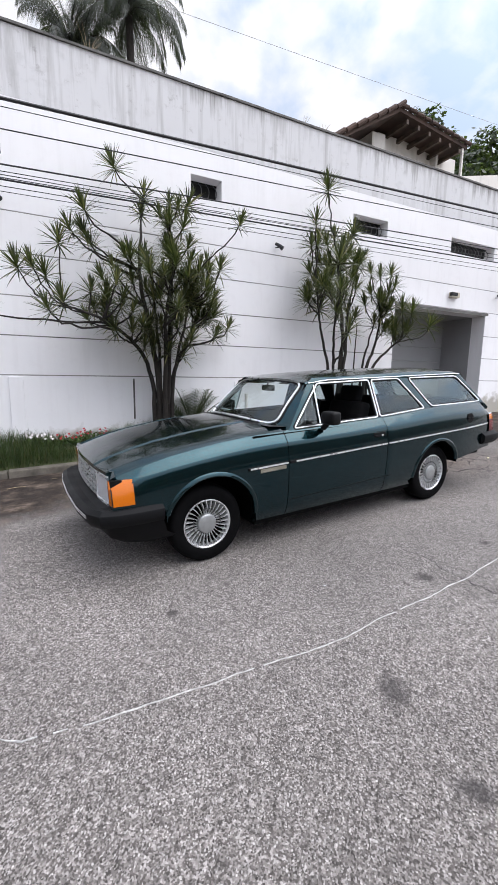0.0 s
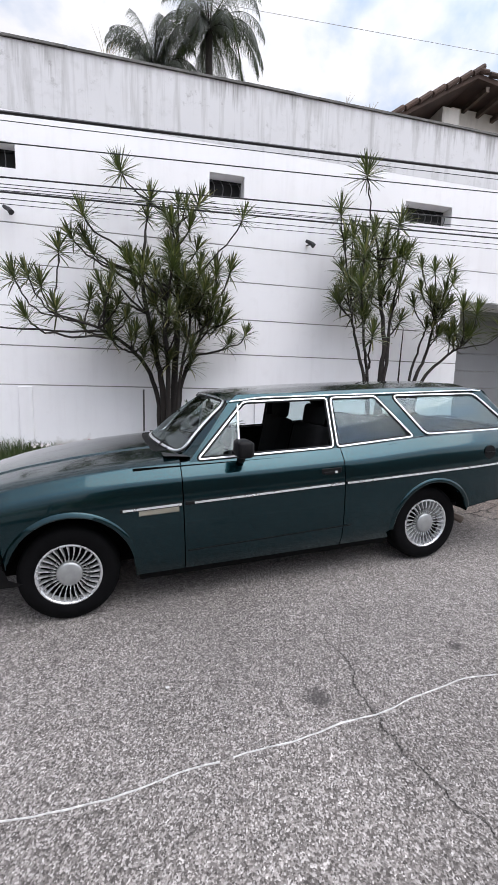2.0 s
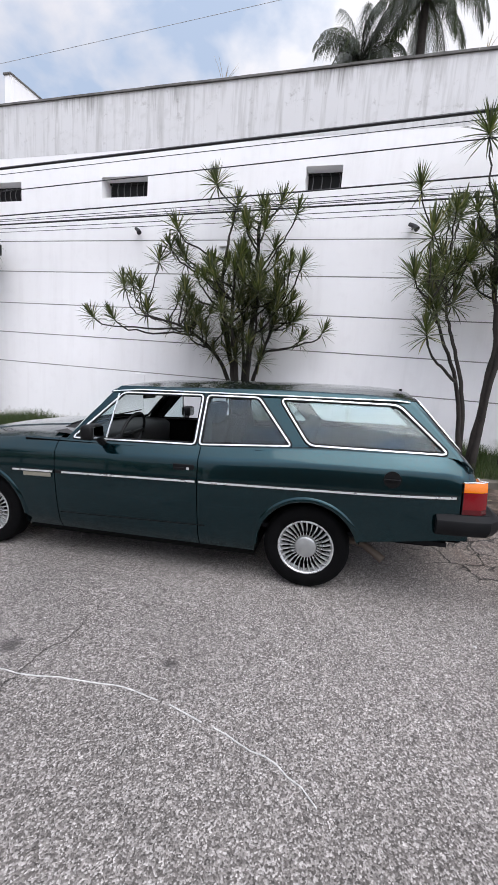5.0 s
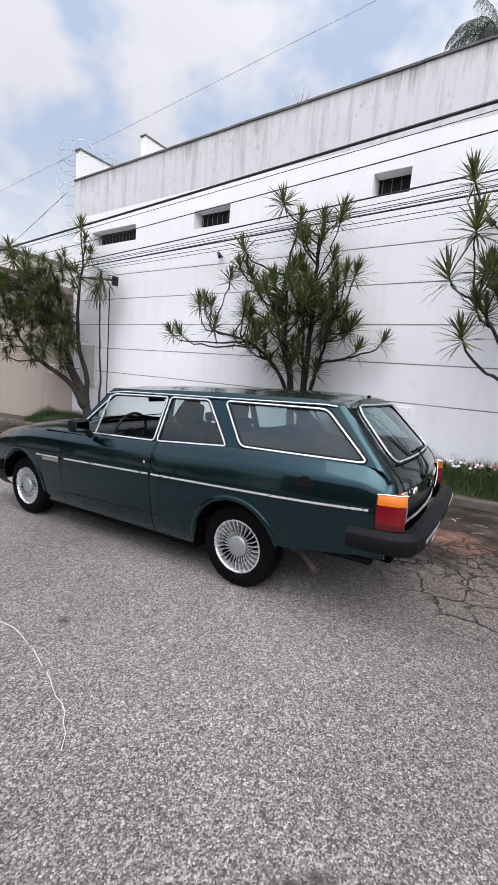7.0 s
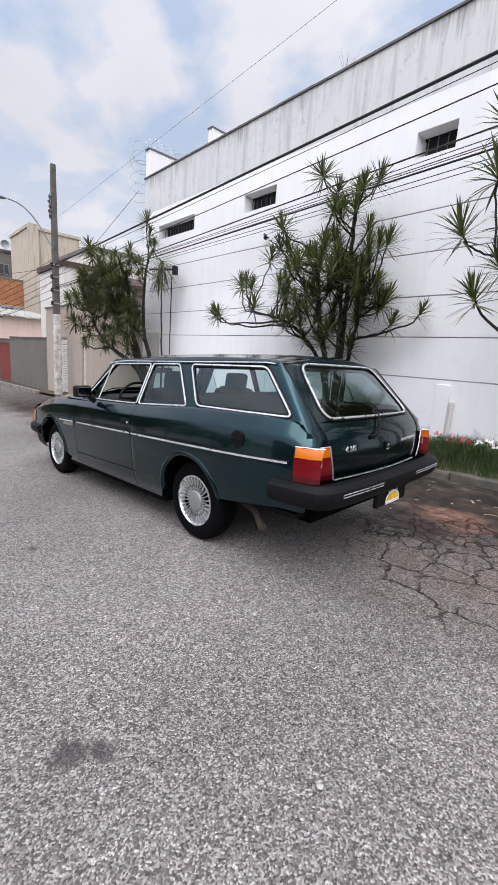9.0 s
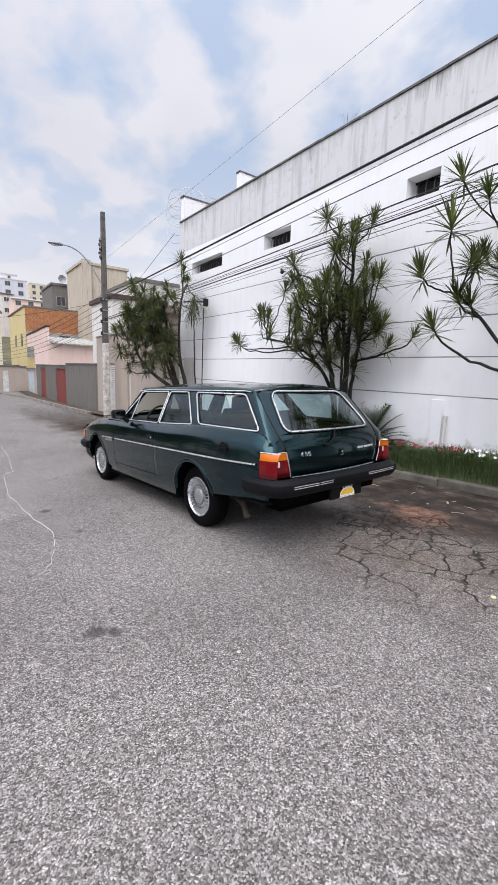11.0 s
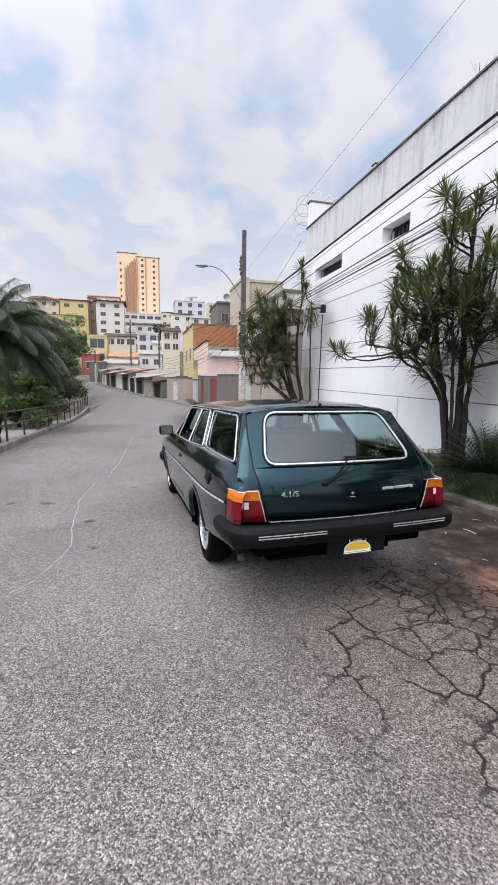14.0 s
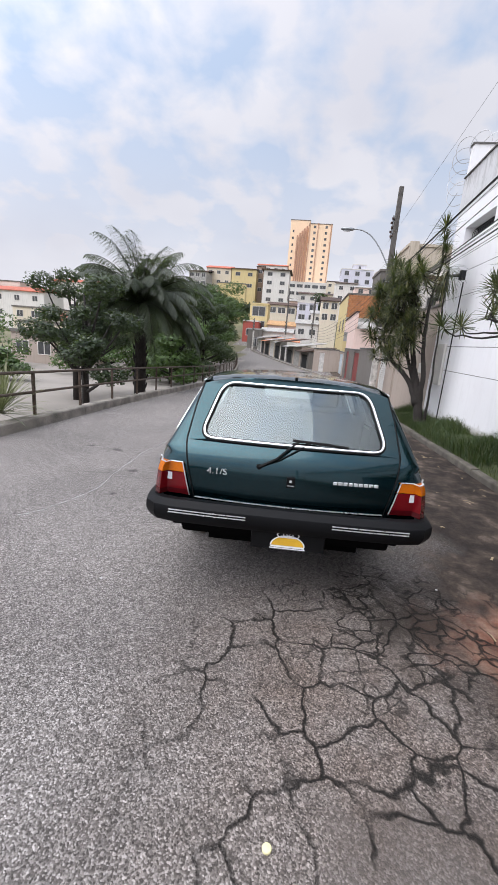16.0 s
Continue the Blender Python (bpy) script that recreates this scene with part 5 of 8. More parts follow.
# tailgate fittings
bx = tail_x(0, 0.82)
lock = Geo().box(bx - 0.004, bx + 0.012, -0.020, 0.030, 0.785, 0.850, 0.004).make("boot_lock", SEAL, gate)
Geo().box(bx + 0.010, bx + 0.017, -0.004, 0.012, 0.818, 0.834, 0.003).make("lock_barrel", CHROME, lock)
Geo().box(bx + 0.010, bx + 0.014, -0.016, 0.026, 0.797, 0.801, 0.001).make("lock_edge", CHROME, lock)
g = Geo()
x = 0.255
for k in range(9):
    w = 0.026
    xx = tail_x(x, 0.836)
    g.box(xx - 0.002, xx + 0.006, x, x + w, 0.826, 0.846, 0.003)
    x += 0.0305
g.make("maker_bars", CHROME, gate)
cu = bpy.data.curves.new("engine_badge", "FONT")
cu.body, cu.size, cu.extrude, cu.align_x = "4.1/S", 0.052, 0.003, "LEFT"
tmp = bpy.data.objects.new("badge_text", cu)
scene.collection.objects.link(tmp)
me = bpy.data.meshes.new_from_object(tmp.evaluated_get(bpy.context.evaluated_depsgraph_get()))
bpy.data.objects.remove(tmp)
badge = new("engine_badge", me)
me.materials.clear()
me.materials.append(SILVER)
badge.parent = gate
badge.matrix_basis = Matrix.Translation((tail_x(-0.42, 0.83) + 0.004, -0.505, 0.822)) @ Matrix(((0, 0, 1, 0), (1.25, 0, 0, 0), (0, 1, 0, 0), (0, 0, 0, 1)))
# wiper
wp = Geo()
wp.lathe([(0.0, 0.0), (0.016, 0.0), (0.016, 0.02), (0.0, 0.024)], 12, "x")
piv = Vector((tail_x(-0.19, 0.895), -0.19, 0.895))
wiper = wp.make("rear_wiper", SEAL, gate)
wiper.location = piv
Geo().tube([(0.02, 0, 0), (0.01, 0.10, 0.055), (-0.085, 0.22, 0.150)], [0.009, 0.008, 0.006], 6).make("wiper_arm", SEAL, wiper)
Geo().tube([(0.012, 0.0, -0.006), (-0.003, 0.12, 0.05), (-0.09, 0.30, 0.150)], 0.004, 5).make("wiper_rod", SEAL, wiper)
pts = [(tail_x(y, z) + 0.022 - piv.x, y - piv.y, z - piv.z) for y, z in ((0.0, 1.052), (0.18, 1.045), (0.34, 1.036))]
Geo().tube(pts, 0.009, 6).make("wiper_blade", SEAL, wiper)
Geo().box(3.30, 3.325, -0.010, 0.010, 1.398, 1.420, 0.005).make("washer_nozzle", SEAL, car)
# exhaust
Geo().tube([(2.9, -0.50, 0.30), (3.08, -0.54, 0.275), (3.16, -0.58, 0.235), (3.22, -0.61, 0.20)], [0.028, 0.028, 0.029, 0.033], 12).make("exhaust_pipe", surface("rusty_exhaust", (0.11, 0.085, 0.068), 0.6, 0.3, var=0.4), car)
# front wipers
for y0 in (-0.45, 0.12):
    Geo().tube([(0.60, y0, 1.025), (0.66, y0 + 0.05, 1.055), (0.72, y0 + 0.42, 1.075)], 0.006, 5).make("front_wiper", SEAL, car)


# ---- wheels ----
def wheel(x, y, side):
    w = new("wheel")
    w.parent = car
    w.location = (x, y, 0.302)
    w.scale = (1, side, 1)
    return w


tyre = Geo().lathe([(0.185, 0.080), (0.200, 0.092), (0.235, 0.098), (0.275, 0.094), (0.296, 0.080), (0.304, 0.055), (0.306, 0.0), (0.304, -0.055), (0.290, -0.085), (0.235, -0.095), (0.190, -0.08), (0.185, 0.080)], 56)
rim = Geo().lathe([(0.198, 0.086), (0.197, 0.094), (0.189, 0.096), (0.183, 0.090), (0.178, 0.075), (0.172, 0.050)], 48)
# disc in near black, for the shade between the spokes
disc = Geo().lathe([(0.190, 0.040), (0.06, 0.030), (0.0, 0.030)], 32)
hub = Geo().lathe([(0.078, 0.045), (0.078, 0.078), (0.075, 0.086), (0.064, 0.090), (0.035, 0.094), (0.0, 0.095)], 36)
spoke = Geo()
rows = []
for r, h, w in ((0.080, 0.074, 0.0022), (0.110, 0.083, 0.0024), (0.145, 0.088, 0.0030), (0.182, 0.090, 0.0046)):
    off = 0.006 * math.sin((r - 0.08) / 0.1 * math.pi)
    rows.append([(off - w, 0.050, r), (off - w, h, r), (off + w, h, r), (off + w, 0.050, r)])
spoke.grid(rows)
made = {}
for x in (0.0, 2.672):
    for side in (-1, 1):
        w = wheel(x, side * 0.705, side)
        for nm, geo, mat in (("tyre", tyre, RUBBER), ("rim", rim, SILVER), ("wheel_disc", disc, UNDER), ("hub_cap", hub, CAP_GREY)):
            if nm not in made:
                o = smooth_by_angle(geo.make(nm, mat, w), 50)
                made[nm] = o.data
            else:
                o = new(nm, made[nm]); o.parent = w
        for k in range(28):
            if "spoke" not in made:
                o = spoke.make("spoke", SILVER, w)
                made["spoke"] = o.data
            else:
                o = new("spoke", made["spoke"]); o.parent = w
            o.rotation_euler = (0, 2 * math.pi * k / 28, 0)

# ---- cabin ----
Geo().box(0.72, 3.60, -0.74, 0.74, 0.40, 0.43).make("cabin_floor", CLOTH, car)
g = Geo()
rows = [[(x, y, z) for y in np.linspace(-0.74, 0.74, 5)] for x, z in ((0.62, 1.00), (0.78, 0.985), (0.92, 0.965), (0.97, 0.93), (0.96, 0.70))]
g.grid(rows, flip=True)
g.make("dashboard", DASH, car, smooth=True)


def seat(y, x, w, bench=False):
    g = Geo().box(x, x + 0.50, y - w, y + w, 0.50, 0.66, 0.05)
    s = smooth_by_angle(g.make("rear_bench" if bench else "front_seat", CLOTH, car), 60)
    bm = bmesh.new()
    bmesh.ops.create_cube(bm, size=1.0, matrix=Matrix.Translation((x + 0.55, y, 0.86)) @ pose(0, 0, 0, 0, 14, 0) @ Matrix.Diagonal((0.13, 2 * w, 0.52, 1)))
    bmesh.ops.bevel(bm, geom=bm.edges[:], offset=0.05, segments=3, affect="EDGES", profile=0.6)
    smooth_by_angle(Geo().bm(bm).make("seat_back", CLOTH, s), 60)
    if not bench:
        bm = bmesh.new()
        bmesh.ops.create_cube(bm, size=1.0, matrix=Matrix.Translation((x + 0.63, y, 1.19)) @ pose(0, 0, 0, 0, 10, 0) @ Matrix.Diagonal((0.10, 0.27, 0.17, 1)))
        bmesh.ops.bevel(bm, geom=bm.edges[:], offset=0.045, segments=3, affect="EDGES", profile=0.6)
        smooth_by_angle(Geo().bm(bm).make("head_rest", CLOTH, s), 60)


seat(-0.38, 1.25, 0.25)
seat(0.38, 1.25, 0.25)
seat(0.0, 2.00, 0.64, True)
Geo().box(2.60, 3.58, -0.66, 0.66, 0.62, 0.66).make("load_floor", CLOTH, car)
ring = [(1.115 + 0.055 * math.sin(a), -0.38 + 0.19 * math.cos(a), 0.965 + 0.175 * math.sin(a)) for a in np.linspace(0, 2 * math.pi, 33)]
sw = smooth_by_angle(Geo().tube(ring, 0.013, 8, caps=False).make("steering_wheel", DASH, car), 60)
g = Geo()
for a in (0.1, math.pi - 0.1, -math.pi / 2):
    g.tube([(1.11, -0.38, 0.965), (1.115 + 0.055 * math.sin(a), -0.38 + 0.19 * math.cos(a), 0.965 + 0.175 * math.sin(a))], 0.014, 6)
g.tube([(0.95, -0.38, 0.90), (1.12, -0.38, 0.968)], 0.03, 8)
g.make("wheel_spokes", DASH, sw)
Geo().box(1.075, 1.10, -0.11, 0.11, 1.245, 1.305, 0.008).make("inner_mirror", SEAL, car)
Geo().tube([(1.08, 0, 1.30), (1.10, 0, 1.36)], 0.008, 6).make("mirror_stalk", SEAL, car)
for s in (-1, 1):
    Geo().box(1.10, 1.30, s * 0.36 - 0.18, s * 0.36 + 0.18, 1.318, 1.332, 0.004).make("sun_visor", SEAL, car)
    rows = [[(1.875, s * 0.735, 0.95), (1.945, s * 0.735, 0.95)], [(1.865, s * 0.605, 1.36), (1.905, s * 0.605, 1.36)]]
    Geo().grid(rows).make("pillar_lining", SEAL, car)


# ---- plants ----
def leaf_material(name, dark, light, tip=None, gloss=0.45):
    m, nt, b = nodes_of(name)
    geo = nt.nodes.new("ShaderNodeNewGeometry")
    oi = nt.nodes.new("ShaderNodeObjectInfo")
    r = math2(nt, "FRACT", math2(nt, "ADD", geo.outputs["Random Per Island"], oi.outputs["Random"]))
    c = ramp(nt, r, [(0.0, dark), (0.75, light), (1.0, tip or light)])
    v = where(nt)
    c = mixc(nt, 0.6, c, ramp(nt, noise_of(nt, v, 30.0, 3), [(0.3, grey(0.65)), (0.7, grey(1.0))]), "MULTIPLY")
    nt.links.new(c, b.inputs["Base Color"])
    b.inputs["Roughness"].default_value = gloss
    b.inputs["Specular IOR Level"].default_value = 0.55
    tr = nt.nodes.new("ShaderNodeBsdfTranslucent")
    nt.links.new(mixc(nt, 0.5, c, (0.20, 0.30, 0.04)), tr.inputs[0])
    mx = nt.nodes.new("ShaderNodeMixShader"); mx.inputs[0].default_value = 0.22
    out = nt.nodes["Material Output"]
    nt.links.new(b.outputs[0], mx.inputs[1]); nt.links.new(tr.outputs[0], mx.inputs[2]); nt.links.new(mx.outputs[0], out.inputs[0])
    return m


BARK = surface("grey_brown_bark", (0.026, 0.021, 0.018), 0.9, var=0.45, scale=9, fine=70, bump=0.6, depth=0.01)
DRAGON_LEAF = leaf_material("dragon_tree_leaf", (0.009, 0.012, 0.006), (0.056, 0.062, 0.024), (0.22, 0.20, 0.08))
PALM_LEAF = leaf_material("palm_leaf", (0.010, 0.017, 0.009), (0.042, 0.056, 0.030))
GREY_PALM = leaf_material("greyish_palm_leaf", (0.016, 0.020, 0.020), (0.052, 0.060, 0.056))
TREE_LEAF = leaf_material("tree_leaf", (0.006, 0.014, 0.006), (0.030, 0.052, 0.018))
BRIGHT_LEAF = leaf_material("bright_leaf", (0.025, 0.055, 0.012), (0.085, 0.15, 0.035))
GRASS_LEAF = leaf_material("grass_blade", (0.009, 0.024, 0.005), (0.040, 0.076, 0.016), (0.12, 0.11, 0.045), 0.6)
PALE_LEAF = leaf_material("pale_yucca_leaf", (0.10, 0.11, 0.06), (0.26, 0.26, 0.15))
DRY = surface("dry_straw_leaf", (0.42, 0.33, 0.20), 0.8, var=0.3, scale=20, rand=0.4)
RED_PETAL = surface("red_petal", (0.42, 0.02, 0.03), 0.6, var=0.3, scale=40, bump=0)
WHITE_PETAL = surface("white_petal", (0.78, 0.72, 0.72), 0.6, var=0.1, scale=40, bump=0)
PINK_PETAL = surface("pink_petal", (0.62, 0.22, 0.24), 0.6, var=0.2, scale=40, bump=0)


def blade(v, f, base, way, up, length, width, droop, seg=3, fold=0.25):
    """Adds one narrow folded leaf that bends down along its length."""
    n = len(v)
    side = way.cross(up)
    side = side.normalized() if side.length > 1e-4 else Vector((1, 0, 0))
    p, d = base.copy(), way.copy()
    step = length / seg
    for i in range(seg + 1):
        t = i / seg
        w = width * (0.55 + 0.9 * t) * (1 - t) ** 0.7 if i < seg else 0.0
        nrm = side.cross(d).normalized()
        if i < seg:
            v += [tuple(p - side * w + nrm * w * fold), tuple(p), tuple(p + side * w + nrm * w * fold)]
        else:
            v.append(tuple(p))
        p = p + d * step
        d = (d + Vector((0, 0, -droop * step * (0.6 + t)))).normalized()
    for i in range(seg - 1):
        a = n + 3 * i
        f += [(a, a + 1, a + 4, a + 3), (a + 1, a + 2, a + 5, a + 4)]
    a = n + 3 * (seg - 1)
    f += [(a, a + 1, a + 3), (a + 1, a + 2, a + 3)]


def rosette_mesh(rng, leaves, length, width, low=-35, high=85, droop=1.6):
    v, f = [], []
    for k in range(leaves):
        az = 2.39996 * k + rng.uniform(-0.25, 0.25)
        t = (k + 0.5) / leaves
        el = radians(low + (high - low) * t ** 0.8 + rng.uniform(-9, 9))
        way = Vector((math.cos(az) * math.cos(el), math.sin(az) * math.cos(el), math.sin(el)))
        L = length * rng.uniform(0.75, 1.1) * (0.75 + 0.25 * math.sin(math.pi * min(1, t + 0.2)))
        blade(v, f, Vector((0, 0, -0.10 + 0.12 * t)) + way * 0.012, way, Vector((0, 0, 1)), L, width, droop * rng.uniform(0.5, 1.4))
    me = bpy.data.meshes.new("leaf_rosette")
    me.from_pydata(v, [], f)
    me.materials.append(DRAGON_LEAF)
    return me


rng = random.Random(11)
ROSETTES = [rosette_mesh(rng, n, L, 0.017, -28, 86, 1.4) for n, L in ((50, 0.35), (54, 0.38), (46, 0.32), (58, 0.40), (52, 0.36))]
SPIKES = [rosette_mesh(rng, 76, 0.46, 0.016, -30, 85, 0.9), rosette_mesh(rng, 70, 0.42, 0.016, -45, 80, 1.4)]
ROUND = [rosette_mesh(rng, n, L, 0.018, -62, 72, 1.6) for n, L in ((66, 0.35), (72, 0.38), (60, 0.32))]
LIMP = rosette_mesh(rng, 90, 0.66, 0.014, -80, 30, 4.0)


def bezier(a, b, c, d, n=12):
    return [a * (1 - t) ** 3 + b * 3 * t * (1 - t) ** 2 + c * 3 * t * t * (1 - t) + d * t ** 3 for t in [k / n for k in range(n + 1)]]


def put_rosette(plant, me, at, way, size, rng):
    o = new("leaf_rosette", me)
    o.parent = plant
    q = way.normalized().to_track_quat("Z", "Y").to_matrix().to_4x4()
    o.matrix_basis = Matrix.Translation(at) @ q @ pose(0, 0, 0, 0, 0, rng.uniform(0, 360)) @ Matrix.Diagonal((size, size, size, 1))


def smooth_line(pts, n=6):
    """A rounded line through points (Catmull-Rom)."""
    p = [Vector(q) for q in pts]
    p = [p[0] * 2 - p[1]] + p + [p[-1] * 2 - p[-2]]
    out = []
    for i in range(1, len(p) - 2):
        for k in range(n):
            t = k / n
            out.append(0.5 * (p[i] * 2 + (p[i + 1] - p[i - 1]) * t + (p[i - 1] * 2 - p[i] * 5 + p[i + 1] * 4 - p[i + 2]) * t * t + (p[i] * 3 - p[i - 1] - p[i + 1] * 3 + p[i + 2]) * t ** 3))
    return out + [p[-2]]


def dragon_tree(base, trunks, tips, core, seed, label, spike=None, big=1.0, tufts=ROSETTES):
    """Dark trunks rise from one foot; crooked limbs leave them and end in tufts of narrow leaves.

    trunks: (radius, points); tips: points where a limb ends; core: (centre, half sizes, count) of the dense crown."""
    rng = random.Random(seed)
    plant = thing("dragon_tree", pose(*base), label, "shrub", "dragon trees along the wall")
    o = Vector(base)
    marks = []
    for r, line in trunks:
        pts = smooth_line([Vector(p) - o for p in line])
        n = len(pts)
        pts = [p + Vector((rng.uniform(-0.012, 0.012), rng.uniform(-0.012, 0.012), 0)) for p in pts]
        Geo().tube(pts, [r * (1 - 0.68 * (i / (n - 1)) ** 0.8) * (1.5 - 0.5 * min(1, i / 3)) for i in range(n)], 9).make("trunk", BARK, plant, smooth=True)
        marks += [(pts[i], (pts[min(i + 1, n - 1)] - pts[max(i - 1, 0)]).normalized(), r * (1 - 0.68 * i / n)) for i in range(n // 3, n)]

    def limb(tip, me, size, drop):
        best = min(marks, key=lambda m: (tip - m[0]).length + (2.5 if m[0].z > tip.z - 0.10 else 0.0) + abs(tip.z - m[0].z - drop) * 0.6 + rng.uniform(0, 0.25))
        a, way, r = best
        d = tip - a
        L = d.length
        out = Vector((d.x, d.y, 0))
        b = a + way * L * 0.22 + out * 0.30 - Vector((0, 0, 0.10 * out.length))
        c = tip - Vector((0, 0, min(0.30, 0.30 * L))) - out * 0.12
        pts = bezier(a, b, c, tip, 10)
        for i in range(2, 9):
            pts[i] = pts[i] + Vector((rng.uniform(-1, 1), rng.uniform(-1, 1), rng.uniform(-1, 1))) * 0.022 * min(1.0, L)
        r0 = min(r * 0.75, 0.012 + 0.012 * L)
        Geo().tube(pts, [r0 + (0.009 - r0) * (i / 10) for i in range(11)], 6).make("limb", BARK, plant, smooth=True)
        up = (pts[-1] - pts[-2]).normalized() + Vector((0, 0, 0.35))
        put_rosette(plant, me, pts[-1], up, size, rng)

    for k, tp in enumerate(tips):
        limb(Vector(tp) - o, SPIKES[0] if spike == k else rng.choice(tufts), rng.uniform(0.85, 1.08) * big, 0.7)
    for (c, h, count) in core:
        for k in range(count):
            q = Vector((rng.gauss(0, 0.5), rng.gauss(0, 0.5), rng.gauss(0, 0.5)))
            if q.length > 1:
                q = q.normalized() * rng.uniform(0.7, 1.0)
            tip = Vector((c[0] + h[0] * q.x, min(7.42, c[1] + h[1] * q.y), c[2] + h[2] * q.z))
            limb(tip - o, rng.choice(tufts), rng.uniform(0.72, 1.0) * big, 0.35)
    return plant


P1_TRUNKS = [(0.072, [(1.93, 7.20, 0.25), (1.95, 7.14, 1.45), (2.0, 7.08, 2.4), (2.02, 7.05, 3.3), (2.0, 7.05, 4.0)]),
             (0.062, [(1.80, 7.16, 0.25), (1.76, 7.04, 1.45), (1.62, 6.95, 2.2), (1.48, 6.95, 3.0), (1.52, 7.0, 3.8)]),
             (0.048, [(1.74, 7.22, 0.25), (1.68, 7.10, 1.35), (1.42, 6.92, 1.92), (0.95, 6.78, 2.28), (0.45, 6.5, 2.42)]),
             (0.050, [(2.00, 7.24, 0.25), (2.06, 7.18, 1.45), (2.28, 7.02, 2.1), (2.52, 6.85, 2.8)]),
             (0.052, [(1.88, 7.08, 0.25), (1.85, 6.92, 1.5), (1.80, 6.62, 2.4), (1.86, 6.45, 3.0)]),
             (0.040, [(1.84, 7.26, 0.25), (1.86, 7.26, 1.6), (1.78, 7.22, 2.6), (1.72, 7.2, 3.5)]),
             (0.036, [(1.96, 7.06, 0.25), (2.02, 6.95, 1.5), (2.16, 6.75, 2.4), (2.20, 6.6, 3.1)])]
P1_TIPS = [(1.16, 7.20, 4.72), (0.66, 6.84, 3.90), (0.47, 7.0, 3.64), (0.66, 7.0, 3.62), (0.31, 6.95, 3.45), (-0.25, 6.75, 2.98), (-0.06, 6.7, 3.0), (0.10, 6.7, 2.90), (0.30, 6.6, 2.55), (0.09, 5.95, 2.33), (-0.70, 6.5, 2.40),
           (0.76, 7.0, 3.45), (1.05, 6.9, 3.15), (1.32, 6.9, 3.33), (1.55, 7.1, 4.08), (1.60, 7.1, 4.34), (1.83, 7.0, 4.05), (2.02, 7.1, 4.30), (2.12, 6.95, 4.22), (2.34, 7.1, 4.33), (2.82, 6.05, 3.82), (2.60, 6.9, 3.34), (2.80, 6.8, 3.32),
           (3.18, 7.30, 2.42), (2.84, 7.1, 2.24), (2.74, 7.0, 2.55), (0.72, 6.9, 2.78), (0.64, 6.8, 2.34), (0.94, 6.8, 2.70), (1.02, 6.7, 2.2), (2.21, 7.0, 1.88), (1.66, 6.9, 1.98), (1.30, 6.8, 2.2)]
dragon_tree((1.88, 7.18, 0.40), P1_TRUNKS, P1_TIPS, [((1.85, 6.75, 2.75), (0.85, 0.75, 0.95), 58), ((1.85, 6.95, 3.75), (0.6, 0.4, 0.5), 6), ((1.0, 6.8, 2.75), (0.5, 0.5, 0.55), 7), ((2.35, 6.85, 2.6), (0.5, 0.5, 0.6), 9)],
            3, "tall many-stemmed dragon tree with dark spiky tufts by the wall", 0)
P2_TRUNKS = [(0.065, [(5.60, 7.05, 0.35), (5.64, 7.02, 1.6), (5.66, 7.0, 2.4), (5.50, 6.98, 3.2), (5.42, 7.0, 4.0)]),
             (0.040, [(5.48, 7.05, 0.35), (5.34, 7.0, 1.6), (5.10, 6.95, 2.3), (4.92, 6.85, 2.8), (4.86, 6.9, 3.4)]),
             (0.045, [(5.62, 7.0, 0.4), (5.70, 6.95, 2.0), (5.74, 6.95, 2.9), (5.85, 6.95, 3.5)]),
             (0.040, [(5.45, 6.95, 0.4), (5.22, 6.7, 1.6), (4.85, 6.25, 2.3), (4.60, 5.9, 2.7)]),
             (0.026, [(6.02, 7.1, 0.45), (6.03, 7.05, 1.66), (6.04, 7.0, 2.6)])]
P2_TIPS = [(5.13, 7.0, 5.12), (4.79, 7.0, 4.05), (4.78, 7.0, 3.55), (4.76, 7.0, 3.00), (5.02, 6.95, 2.90), (5.15, 7.0, 4.12), (5.38, 7.05, 4.28), (5.72, 7.0, 4.0), (5.85, 7.05, 4.44), (6.0, 7.0, 3.84), (5.58, 7.0, 3.82), (5.27, 6.9, 3.08), (5.50, 6.9, 3.10), (5.76, 7.0, 2.85), (5.96, 7.0, 2.78),
           (4.95, 7.0, 4.10), (5.54, 7.0, 3.98), (5.12, 6.9, 3.45), (4.35, 5.5, 2.90), (4.56, 5.5, 2.30), (4.32, 6.2, 4.12), (4.50, 5.75, 3.45), (4.75, 6.0, 3.75)]
dragon_tree((5.55, 7.02, 0.50), P2_TRUNKS, P2_TIPS, [((5.4, 6.9, 3.7), (0.6, 0.45, 0.7), 16), ((4.95, 6.8, 3.15), (0.4, 0.4, 0.5), 5), ((4.65, 6.0, 3.1), (0.3, 0.4, 0.6), 6)],
            5, "slender dragon tree with one long bare shoot by the wall", 0)
P2B_TRUNKS = [(0.050, [(6.25, 7.0, 0.4), (6.32, 6.98, 1.62), (6.52, 6.95, 2.2), (6.60, 6.9, 2.9)]),
              (0.045, [(6.32, 7.0, 0.4), (6.42, 6.95, 1.6), (6.80, 6.85, 2.1), (7.15, 6.75, 2.4)]),
              (0.036, [(6.20, 7.05, 0.4), (6.22, 7.0, 1.6), (6.38, 7.0, 2.3), (6.50, 7.0, 2.7)])]
